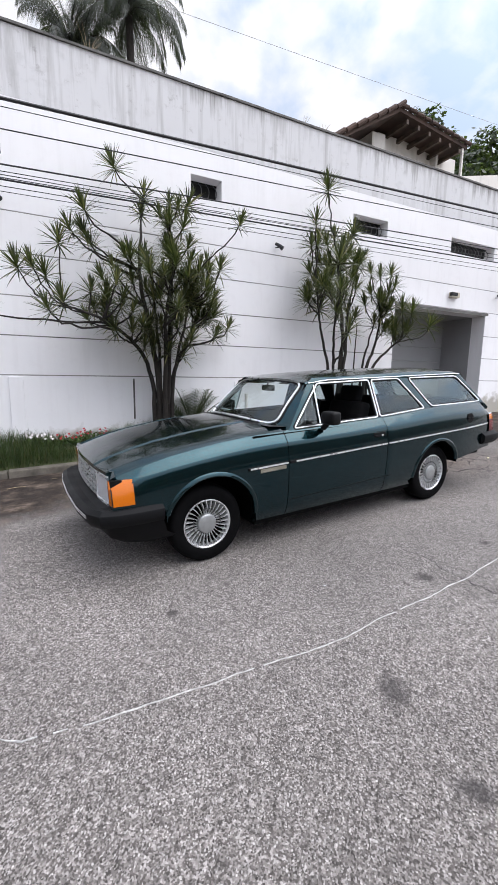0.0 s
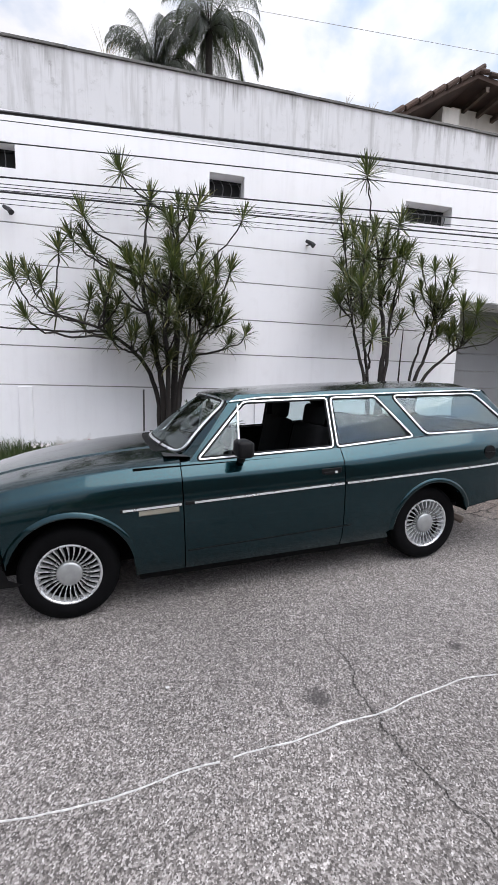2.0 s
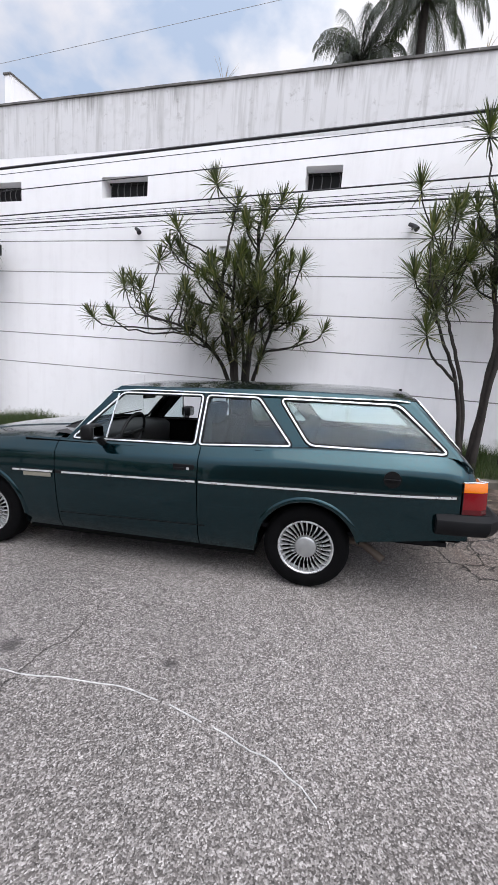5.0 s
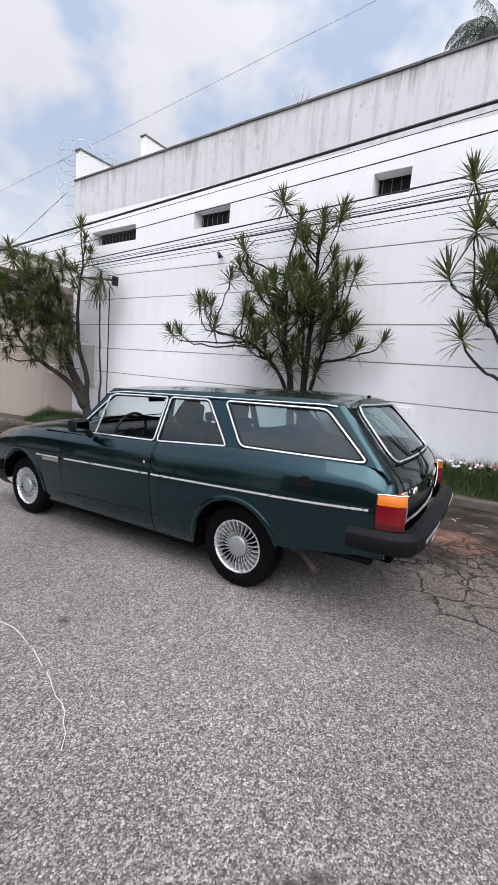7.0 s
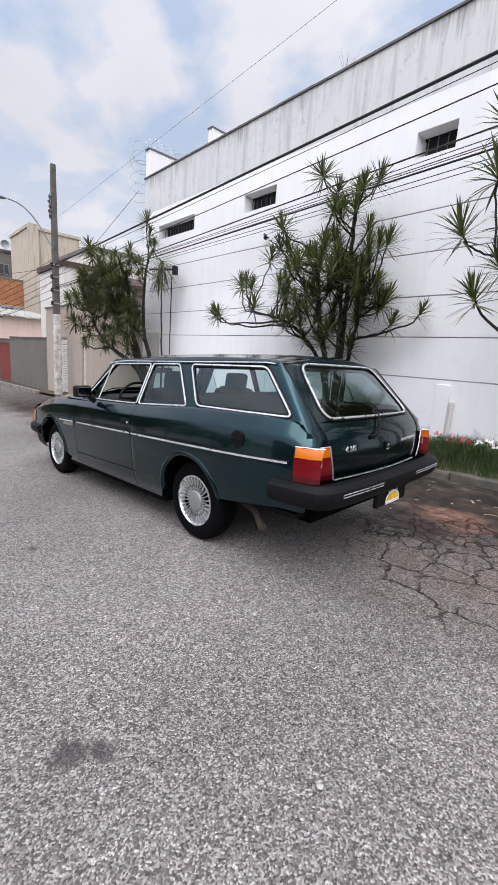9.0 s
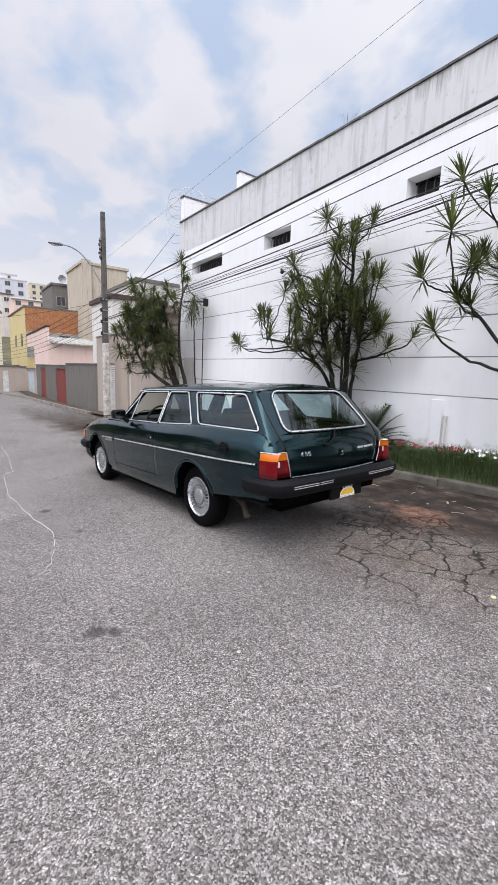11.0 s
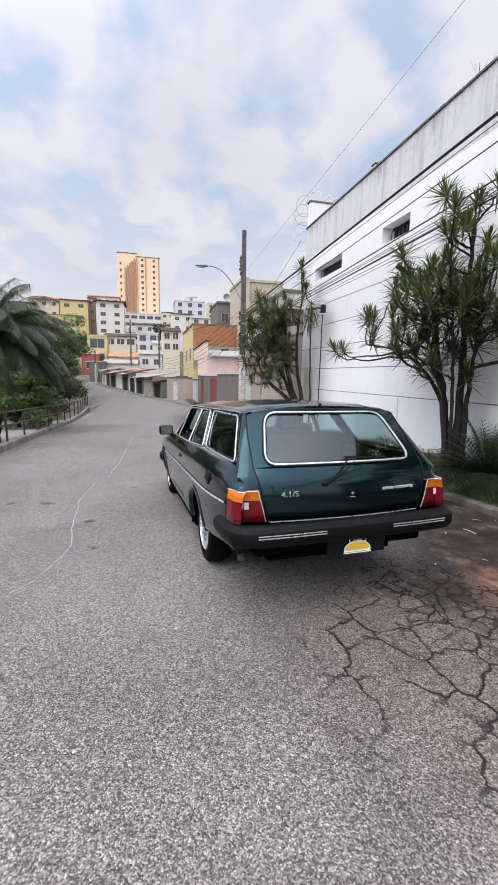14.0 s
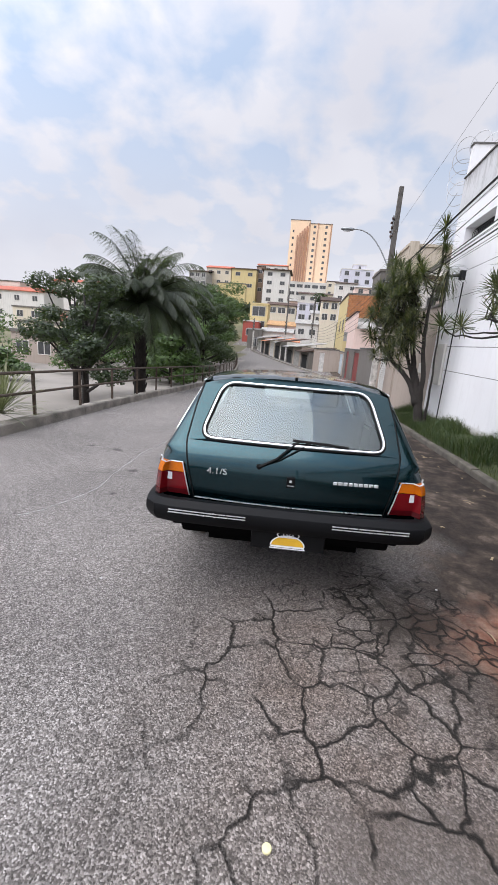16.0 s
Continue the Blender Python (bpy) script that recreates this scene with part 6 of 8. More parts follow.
P2B_TIPS = [(6.28, 6.95, 3.70), (6.27, 6.9, 3.28), (6.17, 6.95, 3.05), (6.59, 6.9, 2.90), (7.40, 6.8, 2.98), (7.95, 6.75, 2.72), (6.87, 6.95, 3.75), (6.76, 6.9, 3.30), (7.10, 6.8, 3.02), (6.64, 6.8, 2.55), (6.55, 6.95, 3.68), (6.95, 6.8, 2.62), (7.2, 6.8, 2.55)]
dragon_tree((6.25, 6.98, 0.52), P2B_TRUNKS, P2B_TIPS, [((6.62, 6.85, 3.05), (0.42, 0.3, 0.6), 10), ((7.0, 6.8, 2.65), (0.4, 0.3, 0.3), 5)], 8, "leaning dragon tree reaching across the garage entrance")
P3_TRUNKS = [(0.130, [(-4.10, 7.08, -0.05), (-4.18, 7.0, 0.45), (-4.35, 6.92, 1.0), (-4.62, 6.8, 1.6), (-4.85, 6.7, 2.4), (-4.95, 6.7, 3.3)]),
             (0.085, [(-4.22, 6.96, 0.55), (-4.55, 6.7, 1.15), (-5.2, 6.35, 1.6), (-5.9, 6.2, 2.1), (-6.3, 6.2, 2.6)]),
             (0.080, [(-4.26, 7.0, 0.55), (-4.22, 7.0, 1.3), (-4.50, 6.95, 2.1), (-4.55, 6.95, 3.1), (-4.52, 7.05, 4.2)]),
             (0.060, [(-4.30, 6.95, 0.8), (-4.75, 6.6, 1.9), (-5.3, 6.5, 2.9), (-5.7, 6.5, 3.7)]),
             (0.035, [(-4.0, 7.15, 0.0), (-3.78, 7.10, 1.2), (-3.80, 7.05, 2.6), (-3.72, 7.0, 3.85)])]
P3_TIPS = [(-4.55, 7.0, 4.95), (-4.38, 7.0, 4.60), (-4.15, 7.0, 4.30), (-6.69, 6.3, 4.50), (-6.51, 6.3, 4.20), (-5.85, 6.35, 4.15), (-5.2, 6.4, 4.05), (-4.35, 6.45, 4.10), (-7.3, 5.9, 3.0), (-7.0, 6.0, 3.1), (-6.6, 6.1, 3.2), (-6.9, 5.9, 2.35), (-6.6, 6.0, 2.30), (-6.3, 6.3, 2.60), (-6.3, 6.0, 1.75), (-5.5, 6.2, 1.75), (-5.0, 6.3, 2.0), (-4.3, 6.35, 1.98), (-4.3, 6.35, 1.62),
           (-5.76, 6.3, 3.80), (-4.75, 6.35, 3.80), (-3.95, 6.5, 3.75), (-4.9, 6.6, 3.5)]
p3 = dragon_tree((-4.12, 7.05, 0.12), P3_TRUNKS, P3_TIPS, [((-5.2, 6.45, 3.3), (1.05, 0.6, 1.05), 42), ((-4.85, 6.45, 2.35), (0.9, 0.55, 0.6), 22), ((-6.1, 6.2, 3.0), (0.9, 0.5, 1.0), 26)], 13, "sprawling dragon tree at the corner of the white building", 0, 1.12, ROUND)
put_rosette(p3, LIMP, Vector((0.40, -0.05, 3.70)), Vector((0, 0, 1)), 1.0, rng)
put_rosette(p3, LIMP, Vector((0.36, -0.10, 3.40)), Vector((0, 0, 1)), 0.9, rng)


def palm(base, height, fronds, length, seed, label, droop=1.0, trunk_r=0.16, boots=False, width=0.013, leaflet=0.42, leaf=PALM_LEAF, hang=0.0):
    rng = random.Random(seed)
    tree = thing("palm_tree", pose(*base), label, "palm")
    g = Geo().tube([(0.02 * math.sin(k), 0, height * k / 10 - 0.3) for k in range(11)], [trunk_r * (1.15 - 0.02 * k) * (1.06 if k % 2 else 1) for k in range(11)], 12)
    g.make("trunk", BARK, tree, smooth=not boots)
    if boots:
        b = Geo()
        for k in range(46):
            az, z = k * 2.39996, height * (0.08 + 0.9 * k / 46)
            d = Vector((math.cos(az), math.sin(az), 0))
            p = d * trunk_r * 0.95 + Vector((0, 0, z))
            b.tube([p, p + d * 0.07 + Vector((0, 0, 0.10)), p + d * 0.13 + Vector((0, 0, 0.26))], [0.06, 0.045, 0.012], 5)
        b.make("leaf_base", BARK, tree)
    for k in range(fronds):
        az = k * 2.39996 + rng.uniform(-0.2, 0.2)
        el = radians(rng.uniform(-15, 76) if k > 5 else rng.uniform(52, 74))
        d = Vector((math.cos(az) * math.cos(el), math.sin(az) * math.cos(el), math.sin(el)))
        p = Vector((0, 0, height)) + Vector((d.x, d.y, 0)) * trunk_r * 0.6
        L = length * rng.uniform(0.8, 1.1)
        pts, n = [p.copy()], 16
        for i in range(n):
            p = p + d * (L / n)
            d = (d + Vector((0, 0, -droop * (L / n) * (0.25 + 0.75 * i / n) * 0.75))).normalized()
            pts.append(p.copy())
        g = Geo().tube(pts, [0.022 * (1 - 0.85 * i / n) for i in range(n + 1)], 4)
        v, f = [], []
        for i in range(1, n):
            a, b2 = pts[i], pts[i + 1]
            t = (b2 - a).normalized()
            side = t.cross(Vector((0, 0, 1)))
            side = side.normalized() if side.length > 0.01 else Vector((1, 0, 0))
            ll = leaflet * math.sin(math.pi * (0.12 + 0.84 * i / n)) ** 0.6
            for s in (-1, 1):
                for h in (0.0, 0.125, 0.25, 0.375, 0.5, 0.625, 0.75, 0.875):
                    q = a + (b2 - a) * h
                    way = (side * s * rng.uniform(0.8, 1) + t * 0.75 + Vector((0, 0, rng.uniform(-0.35, 0.10) - hang * rng.uniform(0.4, 1.6)))).normalized()
                    blade(v, f, q, way, Vector((0, 0, 1)), ll * rng.uniform(0.8, 1.15), width, 1.5 * droop, 3)
        g.add(v, f, 1)
        g.make("frond", [BARK, leaf], tree)
    return tree


palm((1.9, 20.8, 4.0), 11.0, 40, 2.5, 21, "feathery dark palm rising behind the white wall", 2.4, 0.16, False, 0.009, 0.75, GREY_PALM, 1.3)
palm((4.3, 20.6, 4.0), 13.0, 42, 3.1, 22, "feathery dark palm with drooping fronds behind the wall", 2.2, 0.16, False, 0.009, 0.80, GREY_PALM, 1.3)
palm((-10.4, -3.2, -1.0), 3.95, 84, 3.2, 23, "stout dark green palm behind the street railing", 1.30, 0.22, True, 0.016, 0.66, PALM_LEAF, 0.55)


def leaf_cloud(rng, blobs, leaves, size, flat=0.6):
    """Leaves scattered through the shells of several blobs (centre, radius): vertices and faces."""
    v, f = [], []
    total = sum(r ** 2 for _, r in blobs)
    for c, r in blobs:
        for k in range(int(leaves * r * r / total)):
            z = rng.uniform(-1, 1)
            a = rng.uniform(0, 2 * math.pi)
            d = Vector((math.sqrt(1 - z * z) * math.cos(a), math.sqrt(1 - z * z) * math.sin(a), z))
            lump = 0.72 + 0.42 * noise.noise(d * 2.6 + Vector(c))
            p = Vector(c) + Vector((d.x, d.y, d.z * flat)) * r * lump * rng.uniform(0.55, 1.0) ** 0.4
            t = Vector((rng.uniform(-1, 1), rng.uniform(-1, 1), rng.uniform(-0.6, 0.3))).normalized()
            s = t.cross(d + Vector((0, 0, 0.4))).normalized() * size * rng.uniform(0.25, 0.45)
            L = t * size * rng.uniform(0.7, 1.3)
            n = len(v)
            v += [tuple(p), tuple(p + L * 0.5 + s), tuple(p + L), tuple(p + L * 0.5 - s)]
            f.append((n, n + 1, n + 2, n + 3))
    return v, f


def leafy_tree(base, height, blobs, leaves, size, seed, label, mat=TREE_LEAF, name="tree", trunk_r=0.13, category="tree"):
    rng = random.Random(seed)
    tree = thing(name, pose(*base), label, category)
    g = Geo().tube([(0, 0, -0.3), (0.05, 0.02, height * 0.3), (-0.04, 0.05, height * 0.6), (0, 0, height * 0.85)], [trunk_r, trunk_r * 0.8, trunk_r * 0.5, trunk_r * 0.15], 8)
    g.make("trunk", BARK, tree, smooth=True)
    for c, r in blobs:
        a = Vector((0, 0, min(c[2] * 0.45, height * 0.5)))
        e = Vector(c)
        Geo().tube([a, a.lerp(e, 0.5) + Vector((0, 0, -0.1 * r)), e], [trunk_r * 0.5, trunk_r * 0.32, trunk_r * 0.1], 6).make("limb", BARK, tree, smooth=True)
    v, f = leaf_cloud(rng, blobs, leaves, size)
    link("crown", v, f, mat, tree)
    return tree


def blob_set(rng, n, spread, zlo, zhi, rlo, rhi):
    return [((rng.uniform(-spread, spread), rng.uniform(-spread, spread), rng.uniform(zlo, zhi)), rng.uniform(rlo, rhi)) for _ in range(n)]


rng = random.Random(31)
leafy_tree((-5.2, -2.9, -0.8), 4.3, blob_set(rng, 18, 1.2, 1.3, 3.9, 0.45, 0.8), 17000, 0.085, 41, "dark broad-leaved tree behind the street railing")
leafy_tree((-7.6, -4.6, -0.9), 4.6, blob_set(rng, 14, 1.4, 2.0, 4.8, 0.4, 0.75), 8600, 0.085, 42, "loose greyish-green tree beyond the railing")
for k, (x, y, h, s) in enumerate(((-19, -4.6, 5.4, 1.7), (-25, -5.2, 6.6, 2.0), (-31, -5.4, 7.2, 2.2), (-37, -6.6, 8.2, 2.4), (-28, -9.0, 7.6, 2.6), (-44, -8.6, 9.0, 2.6), (-20, -9.5, 5.6, 2.2), (-53, -9.5, 9.5, 2.6), (-36, -13, 9.0, 3.2), (-42, -6.8, 9.2, 2.5), (-60, -11.5, 9.5, 3.0), (-48, -14, 12, 3.6))):
    leafy_tree((x, y, ground_z(x, y)), h, blob_set(rng, 17, s * 1.05, h * 0.10, h * 0.92, s * 0.42, s * 0.75), 12000, 0.17, 50 + k, "dense green tree on the verge beyond the railing", TREE_LEAF if k % 3 else BRIGHT_LEAF)
for k, (x, y, h, s) in enumerate(((-12, -11, 2.2, 1.4), (-10.5, -14, 3.4, 2.0), (-22, -20, 4.5, 3.2), (-16, -26, 5.0, 3.6), (-30, -30, 6.0, 4.4))):
    leafy_tree((x, y, ground_z(x, y)), h, blob_set(rng, 6, s * 0.7, h * 0.2, h * 0.8, s * 0.4, s * 0.6), 1900, 0.20, 70 + k, "low green shrub beyond the railing", BRIGHT_LEAF, "bush", 0.06, "shrub")
leafy_tree((25.0, 20.0, 5.0), 12.5, blob_set(rng, 14, 3.2, 7.5, 12.5, 1.3, 2.2), 7000, 0.30, 80, "big dark tree standing behind the white building", TREE_LEAF, "tree", 0.3)
leafy_tree((27.5, 17.5, 4.0), 12.0, blob_set(rng, 12, 2.8, 7.0, 12.0, 1.3, 2.2), 6000, 0.30, 81, "big dark tree standing behind the white building", TREE_LEAF, "tree", 0.3)
for k, (x, y, h, s) in enumerate(((-104, 7, 9.5, 4.4), (-105, -5.8, 5.5, 2.0), (-80, 7.2, 5.0, 2.0), (-150, -23, 8.5, 4.8), (-185, 13, 9, 4.5), (-80, -16, 10, 5), (-100, -24, 11, 6), (-70, -14, 9, 4.5), (-62, -16, 9, 4.5), (-90, -10, 7, 3.5))):
    leafy_tree((x, y, ground_z(x, y)), h, blob_set(rng, 9, s * 0.6, h * 0.3, h * 0.9, s * 0.4, s * 0.6), 1800, 0.55, 90 + k, "rounded dark green tree among the hillside houses")

# fern-like bush at the foot of the great dragon tree
bush = thing("spiky_bush", pose(2.45, 7.30, strip_z(2.45, 7.3)), "low fern-like bush with dark arching leaves", "shrub")
rb_ = random.Random(5)
for k in range(64):
    az, el = k * 2.39996, radians(rb_.uniform(15, 80))
    d = Vector((math.cos(az) * math.cos(el), math.sin(az) * math.cos(el), math.sin(el)))
    p, pts = Vector((0, 0, 0)), []
    for i in range(9):
        pts.append(p.copy())
        p = p + d * 0.115
        d = (d + Vector((0, 0, -0.13))).normalized()
    g = Geo().tube(pts, 0.004, 4)
    v, f = [], []
    for i in range(1, 8):
        t = (pts[i + 1] - pts[i]).normalized()
        s = t.cross(Vector((0, 0, 1))).normalized()
        for sg in (-1, 1):
            for h in (0, 0.5):
                blade(v, f, pts[i].lerp(pts[i + 1], h), (s * sg + t * 0.6).normalized(), Vector((0, 0, 1)), 0.20 * math.sin(math.pi * (i + 1) / 10) + 0.03, 0.016, 2.0, 2)
    g.add(v, f)
    g.make("frond", PALM_LEAF, bush)

# yucca-like clump by the edge kerb
yucca = thing("yucca_clump", pose(0.75, -1.20, 0.15), "pale stiff-leaved yucca clump beside the edge kerb", "shrub")
ry = random.Random(6)
for k in range(3):
    v, f = [], []
    for i in range(90):
        az, el = i * 2.39996, radians(ry.uniform(-12, 80))
        d = Vector((math.cos(az) * math.cos(el), math.sin(az) * math.cos(el), math.sin(el)))
        blade(v, f, d * 0.03, d, Vector((0, 0, 1)), ry.uniform(0.7, 1.05), 0.020, 0.5)
    o = link("leaf_rosette", v, f, PALE_LEAF, yucca)
    o.location = ((0.0, 0.0, 0.15), (0.45, -0.25, 0.25), (-0.5, -0.3, 0.2))[k]

# grass on the planted strip
rg = random.Random(7)
v, f = [], []
for k in range(34000):
    x, y = rg.uniform(STRIP_X0 + 0.1, STRIP_X1 - 0.1), KERB_Y + 0.12 + (WALL_Y - KERB_Y - 0.15) * rg.random() ** 0.9
    den = noise.noise((x * 0.9, y * 1.8, 5))
    if den < -0.22 and rg.random() < 0.75:
        continue
    p = Vector((x, y, strip_z(x, y) - 0.01))
    a = rg.uniform(0, 2 * math.pi)
    h = rg.uniform(0.06, 0.25) * (1 + 0.9 * den)
    lean = Vector((math.cos(a), math.sin(a), 0)) * h * rg.uniform(0.2, 0.9) + Vector((0, -0.02, 0))
    w = Vector((-math.sin(a), math.cos(a), 0)) * rg.uniform(0.002, 0.0045)
    n = len(v)
    v += [tuple(p - w), tuple(p + w), tuple(p + lean * 0.4 + Vector((0, 0, h * 0.65)) + w * 0.7), tuple(p + lean * 0.4 + Vector((0, 0, h * 0.65)) - w * 0.7), tuple(p + lean + Vector((0, 0, h * 0.95)))]
    f += [(n, n + 1, n + 2, n + 3), (n + 3, n + 2, n + 4)]
tagged(link("grass", v, f, GRASS_LEAF), "rough green grass on the planted strip", "grass", kind="stuff")


def flower_plant(x, y, petal, seed, label):
    rf = random.Random(seed)
    z = strip_z(x, y)
    pl = thing("flower_plant", pose(x, y, z), label, "flowers", "bedding flowers")
    v, f = leaf_cloud(rf, [((rf.uniform(-0.1, 0.1), rf.uniform(-0.06, 0.06), 0.09), 0.14), ((0.1, 0, 0.08), 0.12), ((-0.12, 0, 0.08), 0.12)], 170, 0.055, 0.8)
    link("leaves", v, f, BRIGHT_LEAF, pl)
    for k in range(11):
        c = Vector((rf.uniform(-0.2, 0.2), rf.uniform(-0.13, 0.05), rf.uniform(0.12, 0.22)))
        up = Vector((rf.uniform(-0.5, 0.5), -0.7, 0.7)).normalized()
        s = up.cross(Vector((1, 0, 0))).normalized()
        t = up.cross(s)
        ring = [c + (s * math.cos(a) + t * math.sin(a)) * 0.026 * (1.0 if i % 2 else 0.6) + up * 0.006 * (i % 2) for i, a in enumerate(np.linspace(0, 2 * math.pi, 11)[:-1])]
        link("flower", [c] + ring, [(0, i + 1, (i + 1) % 10 + 1) for i in range(10)], petal, pl)


for k, (x, y, m, w) in enumerate(((2.95, 7.42, RED_PETAL, "red"), (3.25, 7.40, RED_PETAL, "red"), (3.82, 7.42, PINK_PETAL, "pink"), (4.05, 7.36, RED_PETAL, "red"), (4.36, 7.42, WHITE_PETAL, "white"), (4.62, 7.38, WHITE_PETAL, "white"), (4.95, 7.42, PINK_PETAL, "pink"), (0.35, 7.42, RED_PETAL, "red"), (-0.12, 7.44, WHITE_PETAL, "white"), (0.75, 7.46, RED_PETAL, "red"))):
    flower_plant(x, y, m, 300 + k, "low bedding plant with %s flowers by the wall" % w)
# small weeds on the coping
for k, (x, s) in enumerate(((0.95, 0.5), (5.05, 0.3), (5.55, 0.28), (-4.6, 0.35), (-4.2, 0.3))):
    rw = random.Random(400 + k)
    w = thing("wall_weed", pose(x, 7.8, 6.48), "thin weed growing out of the coping", "weed", "coping weeds")
    g = Geo()
    for j in range(9):
        d = Vector((rw.uniform(-0.5, 0.5), rw.uniform(-0.3, 0.3), rw.uniform(0.3, 1))) * s
        Geo().tube([Vector((0, 0, -0.02)), d * 0.5 + Vector((0, 0, 0.03)), d], [0.004, 0.003, 0.001], 4).make("stalk", DRY, w)
# straw and dead leaves along the kerb
rd = random.Random(9)
for k in range(46):
    x = rd.uniform(-1.5, 6.5)
    y = rd.uniform(5.9, 6.6) if k % 3 else rd.uniform(4.9, 6.3)
    if x < 3.9 and y < 5.3:
        continue
    L, a = rd.uniform(0.05, 0.22), rd.uniform(0, math.pi)
    d = Vector((math.cos(a), math.sin(a) * 0.5, 0.0455 * math.cos(a)))
    p = Vector((0, 0, 0))
    g = Geo().band([p, p + d * L * 0.5 + Vector((0, 0, 0.008)), p + d * L], Vector((0, 0, 1)), rd.uniform(0.008, 0.022), 0.003)
    o = g.make("dry_leaf", DRY)
    o.location = (x, y, road_z(x) + 0.003)
    tagged(o, "dry straw-coloured leaf strip on the asphalt", "leaf", "dead leaves by the kerb")


# ---- street furniture ----
def paint(name, base, dirt=0.3):
    return plaster_material(name, base, tuple(c * 0.42 for c in base), dirt)


TAN = paint("tan_wall_paint", (0.42, 0.35, 0.30), 0.25)
RAW = paint("raw_concrete_wall", (0.17, 0.155, 0.14), 0.6)
CREAM = paint("cream_paint", (0.66, 0.58, 0.46))
PINK = paint("pale_pink_paint", (0.74, 0.56, 0.50), 0.25)
YELLOW_WALL = paint("yellow_paint", (0.62, 0.50, 0.26))
OFF_WHITE = paint("off_white_paint", (0.68, 0.65, 0.61), 0.4)
PEACH = paint("peach_tower_paint", (0.84, 0.62, 0.43), 0.08)
TERRACOTTA = paint("terracotta_stripe", (0.46, 0.27, 0.19), 0.1)
BRICK = surface("orange_hollow_brick", (0.48, 0.20, 0.085), 0.9, var=0.3, scale=3, fine=25, bump=0.4, rand=0.3)
TILE_RED = surface("red_roof_tile", (0.46, 0.13, 0.08), 0.85, var=0.3, scale=2, rand=0.3)
TILE_BROWN = surface("brown_roof_tile", (0.085, 0.052, 0.040), 0.9, var=0.4, scale=2, rand=0.3)
FIBRE = surface("grey_fibre_sheet", (0.34, 0.33, 0.31), 0.9, var=0.3, scale=2)
DARK_PANE = surface("dark_window_pane", (0.075, 0.075, 0.078), 0.2, var=0.2, bump=0)
RED_DOOR = surface("rust_red_door", (0.22, 0.04, 0.035), 0.6, var=0.3, scale=4)
BLUE_DOOR = surface("pale_blue_door", (0.44, 0.50, 0.54), 0.6, var=0.2, scale=4)
WHITE_GATE = surface("white_slatted_gate", (0.62, 0.60, 0.57), 0.6, var=0.25, scale=5)
POLE_GREY = surface("grey_pole_concrete", (0.10, 0.09, 0.082), 0.9, var=0.35, scale=3, fine=40, bump=0.3)
POLE_WHITE = surface("worn_whitewash", (0.55, 0.52, 0.48), 0.9, var=0.45, scale=6, fine=40, bump=0.3)
PORCELAIN = surface("brown_porcelain", (0.10, 0.06, 0.05), 0.3, var=0.2)
LAMP_GREY = surface("lamp_grey_metal", (0.32, 0.33, 0.34), 0.5, 0.4, var=0.15)
GALV = surface("galvanised_wire", (0.42, 0.42, 0.43), 0.45, 0.7, var=0.2, bump=0)


def utility_pole(x, y, top, label, lamp=True):
    z = road_z(x)
    p = thing("utility_pole", pose(x, y, z), label, "pole", "utility poles")
    h = top - z
    g = Geo()
    zs = [-0.3, 3.35, h]
    w = [0.135, 0.12, 0.085]
    rows = [[(a * w[i], b * w[i], zs[i]) for a, b in ((-1, -0.75), (-0.8, -1), (0.8, -1), (1, -0.75), (1, 0.75), (0.8, 1), (-0.8, 1), (-1, 0.75))] for i in range(3)]
    g.grid(rows[:2], 1, close=True).grid(rows[1:], 0, close=True)
    g.add(rows[2], [tuple(range(8))])
    g.make("shaft", [POLE_GREY, POLE_WHITE], p)
    for k in range(5):
        c = Geo().lathe([(0.0, 0.0), (0.045, 0.005), (0.05, 0.03), (0.03, 0.045), (0.05, 0.06), (0.045, 0.085), (0.0, 0.09)], 10, "z")
        o = c.make("insulator", PORCELAIN, p)
        o.location = (0.05, -0.19 if k % 2 else -0.16, h - 1.9 + k * 0.17)
    Geo().box(-0.02, 0.02, -0.17, -0.10, h - 1.95, h - 1.05).make("insulator_rack", LAMP_GREY, p)
    for zz in (3.75, 4.25, 4.75, 5.2):
        Geo().box(-0.13, 0.13, -0.13, 0.13, zz, zz + 0.05, 0.01).make("clamp", LAMP_GREY, p)
        Geo().box(0.05, 0.12, -0.22, -0.12, zz - 0.06, zz + 0.10, 0.015).make("connector", CABLE_BLACK, p)
    if lamp:
        arm = bezier(Vector((0, -0.1, h - 3.0)), Vector((0, -0.7, h - 1.9)), Vector((0, -1.1, h - 1.6)), Vector((-0.05, -1.70, h - 1.62)), 12)
        a = Geo().tube(arm, 0.028, 7).make("lamp_arm", LAMP_GREY, p)
        bm = bmesh.new()
        bmesh.ops.create_uvsphere(bm, u_segments=12, v_segments=8, radius=1.0, matrix=Matrix.Translation((-0.05, -1.92, h - 1.63)) @ Matrix.Diagonal((0.13, 0.30, 0.075, 1)))
        smooth_by_angle(Geo().bm(bm).make("lamp_head", LAMP_GREY, a), 50)
        Geo().box(-0.12, 0.02, -2.08, -1.82, h - 1.715, h - 1.68, 0.01).make("lamp_glass", CLEAR, a)
    return p


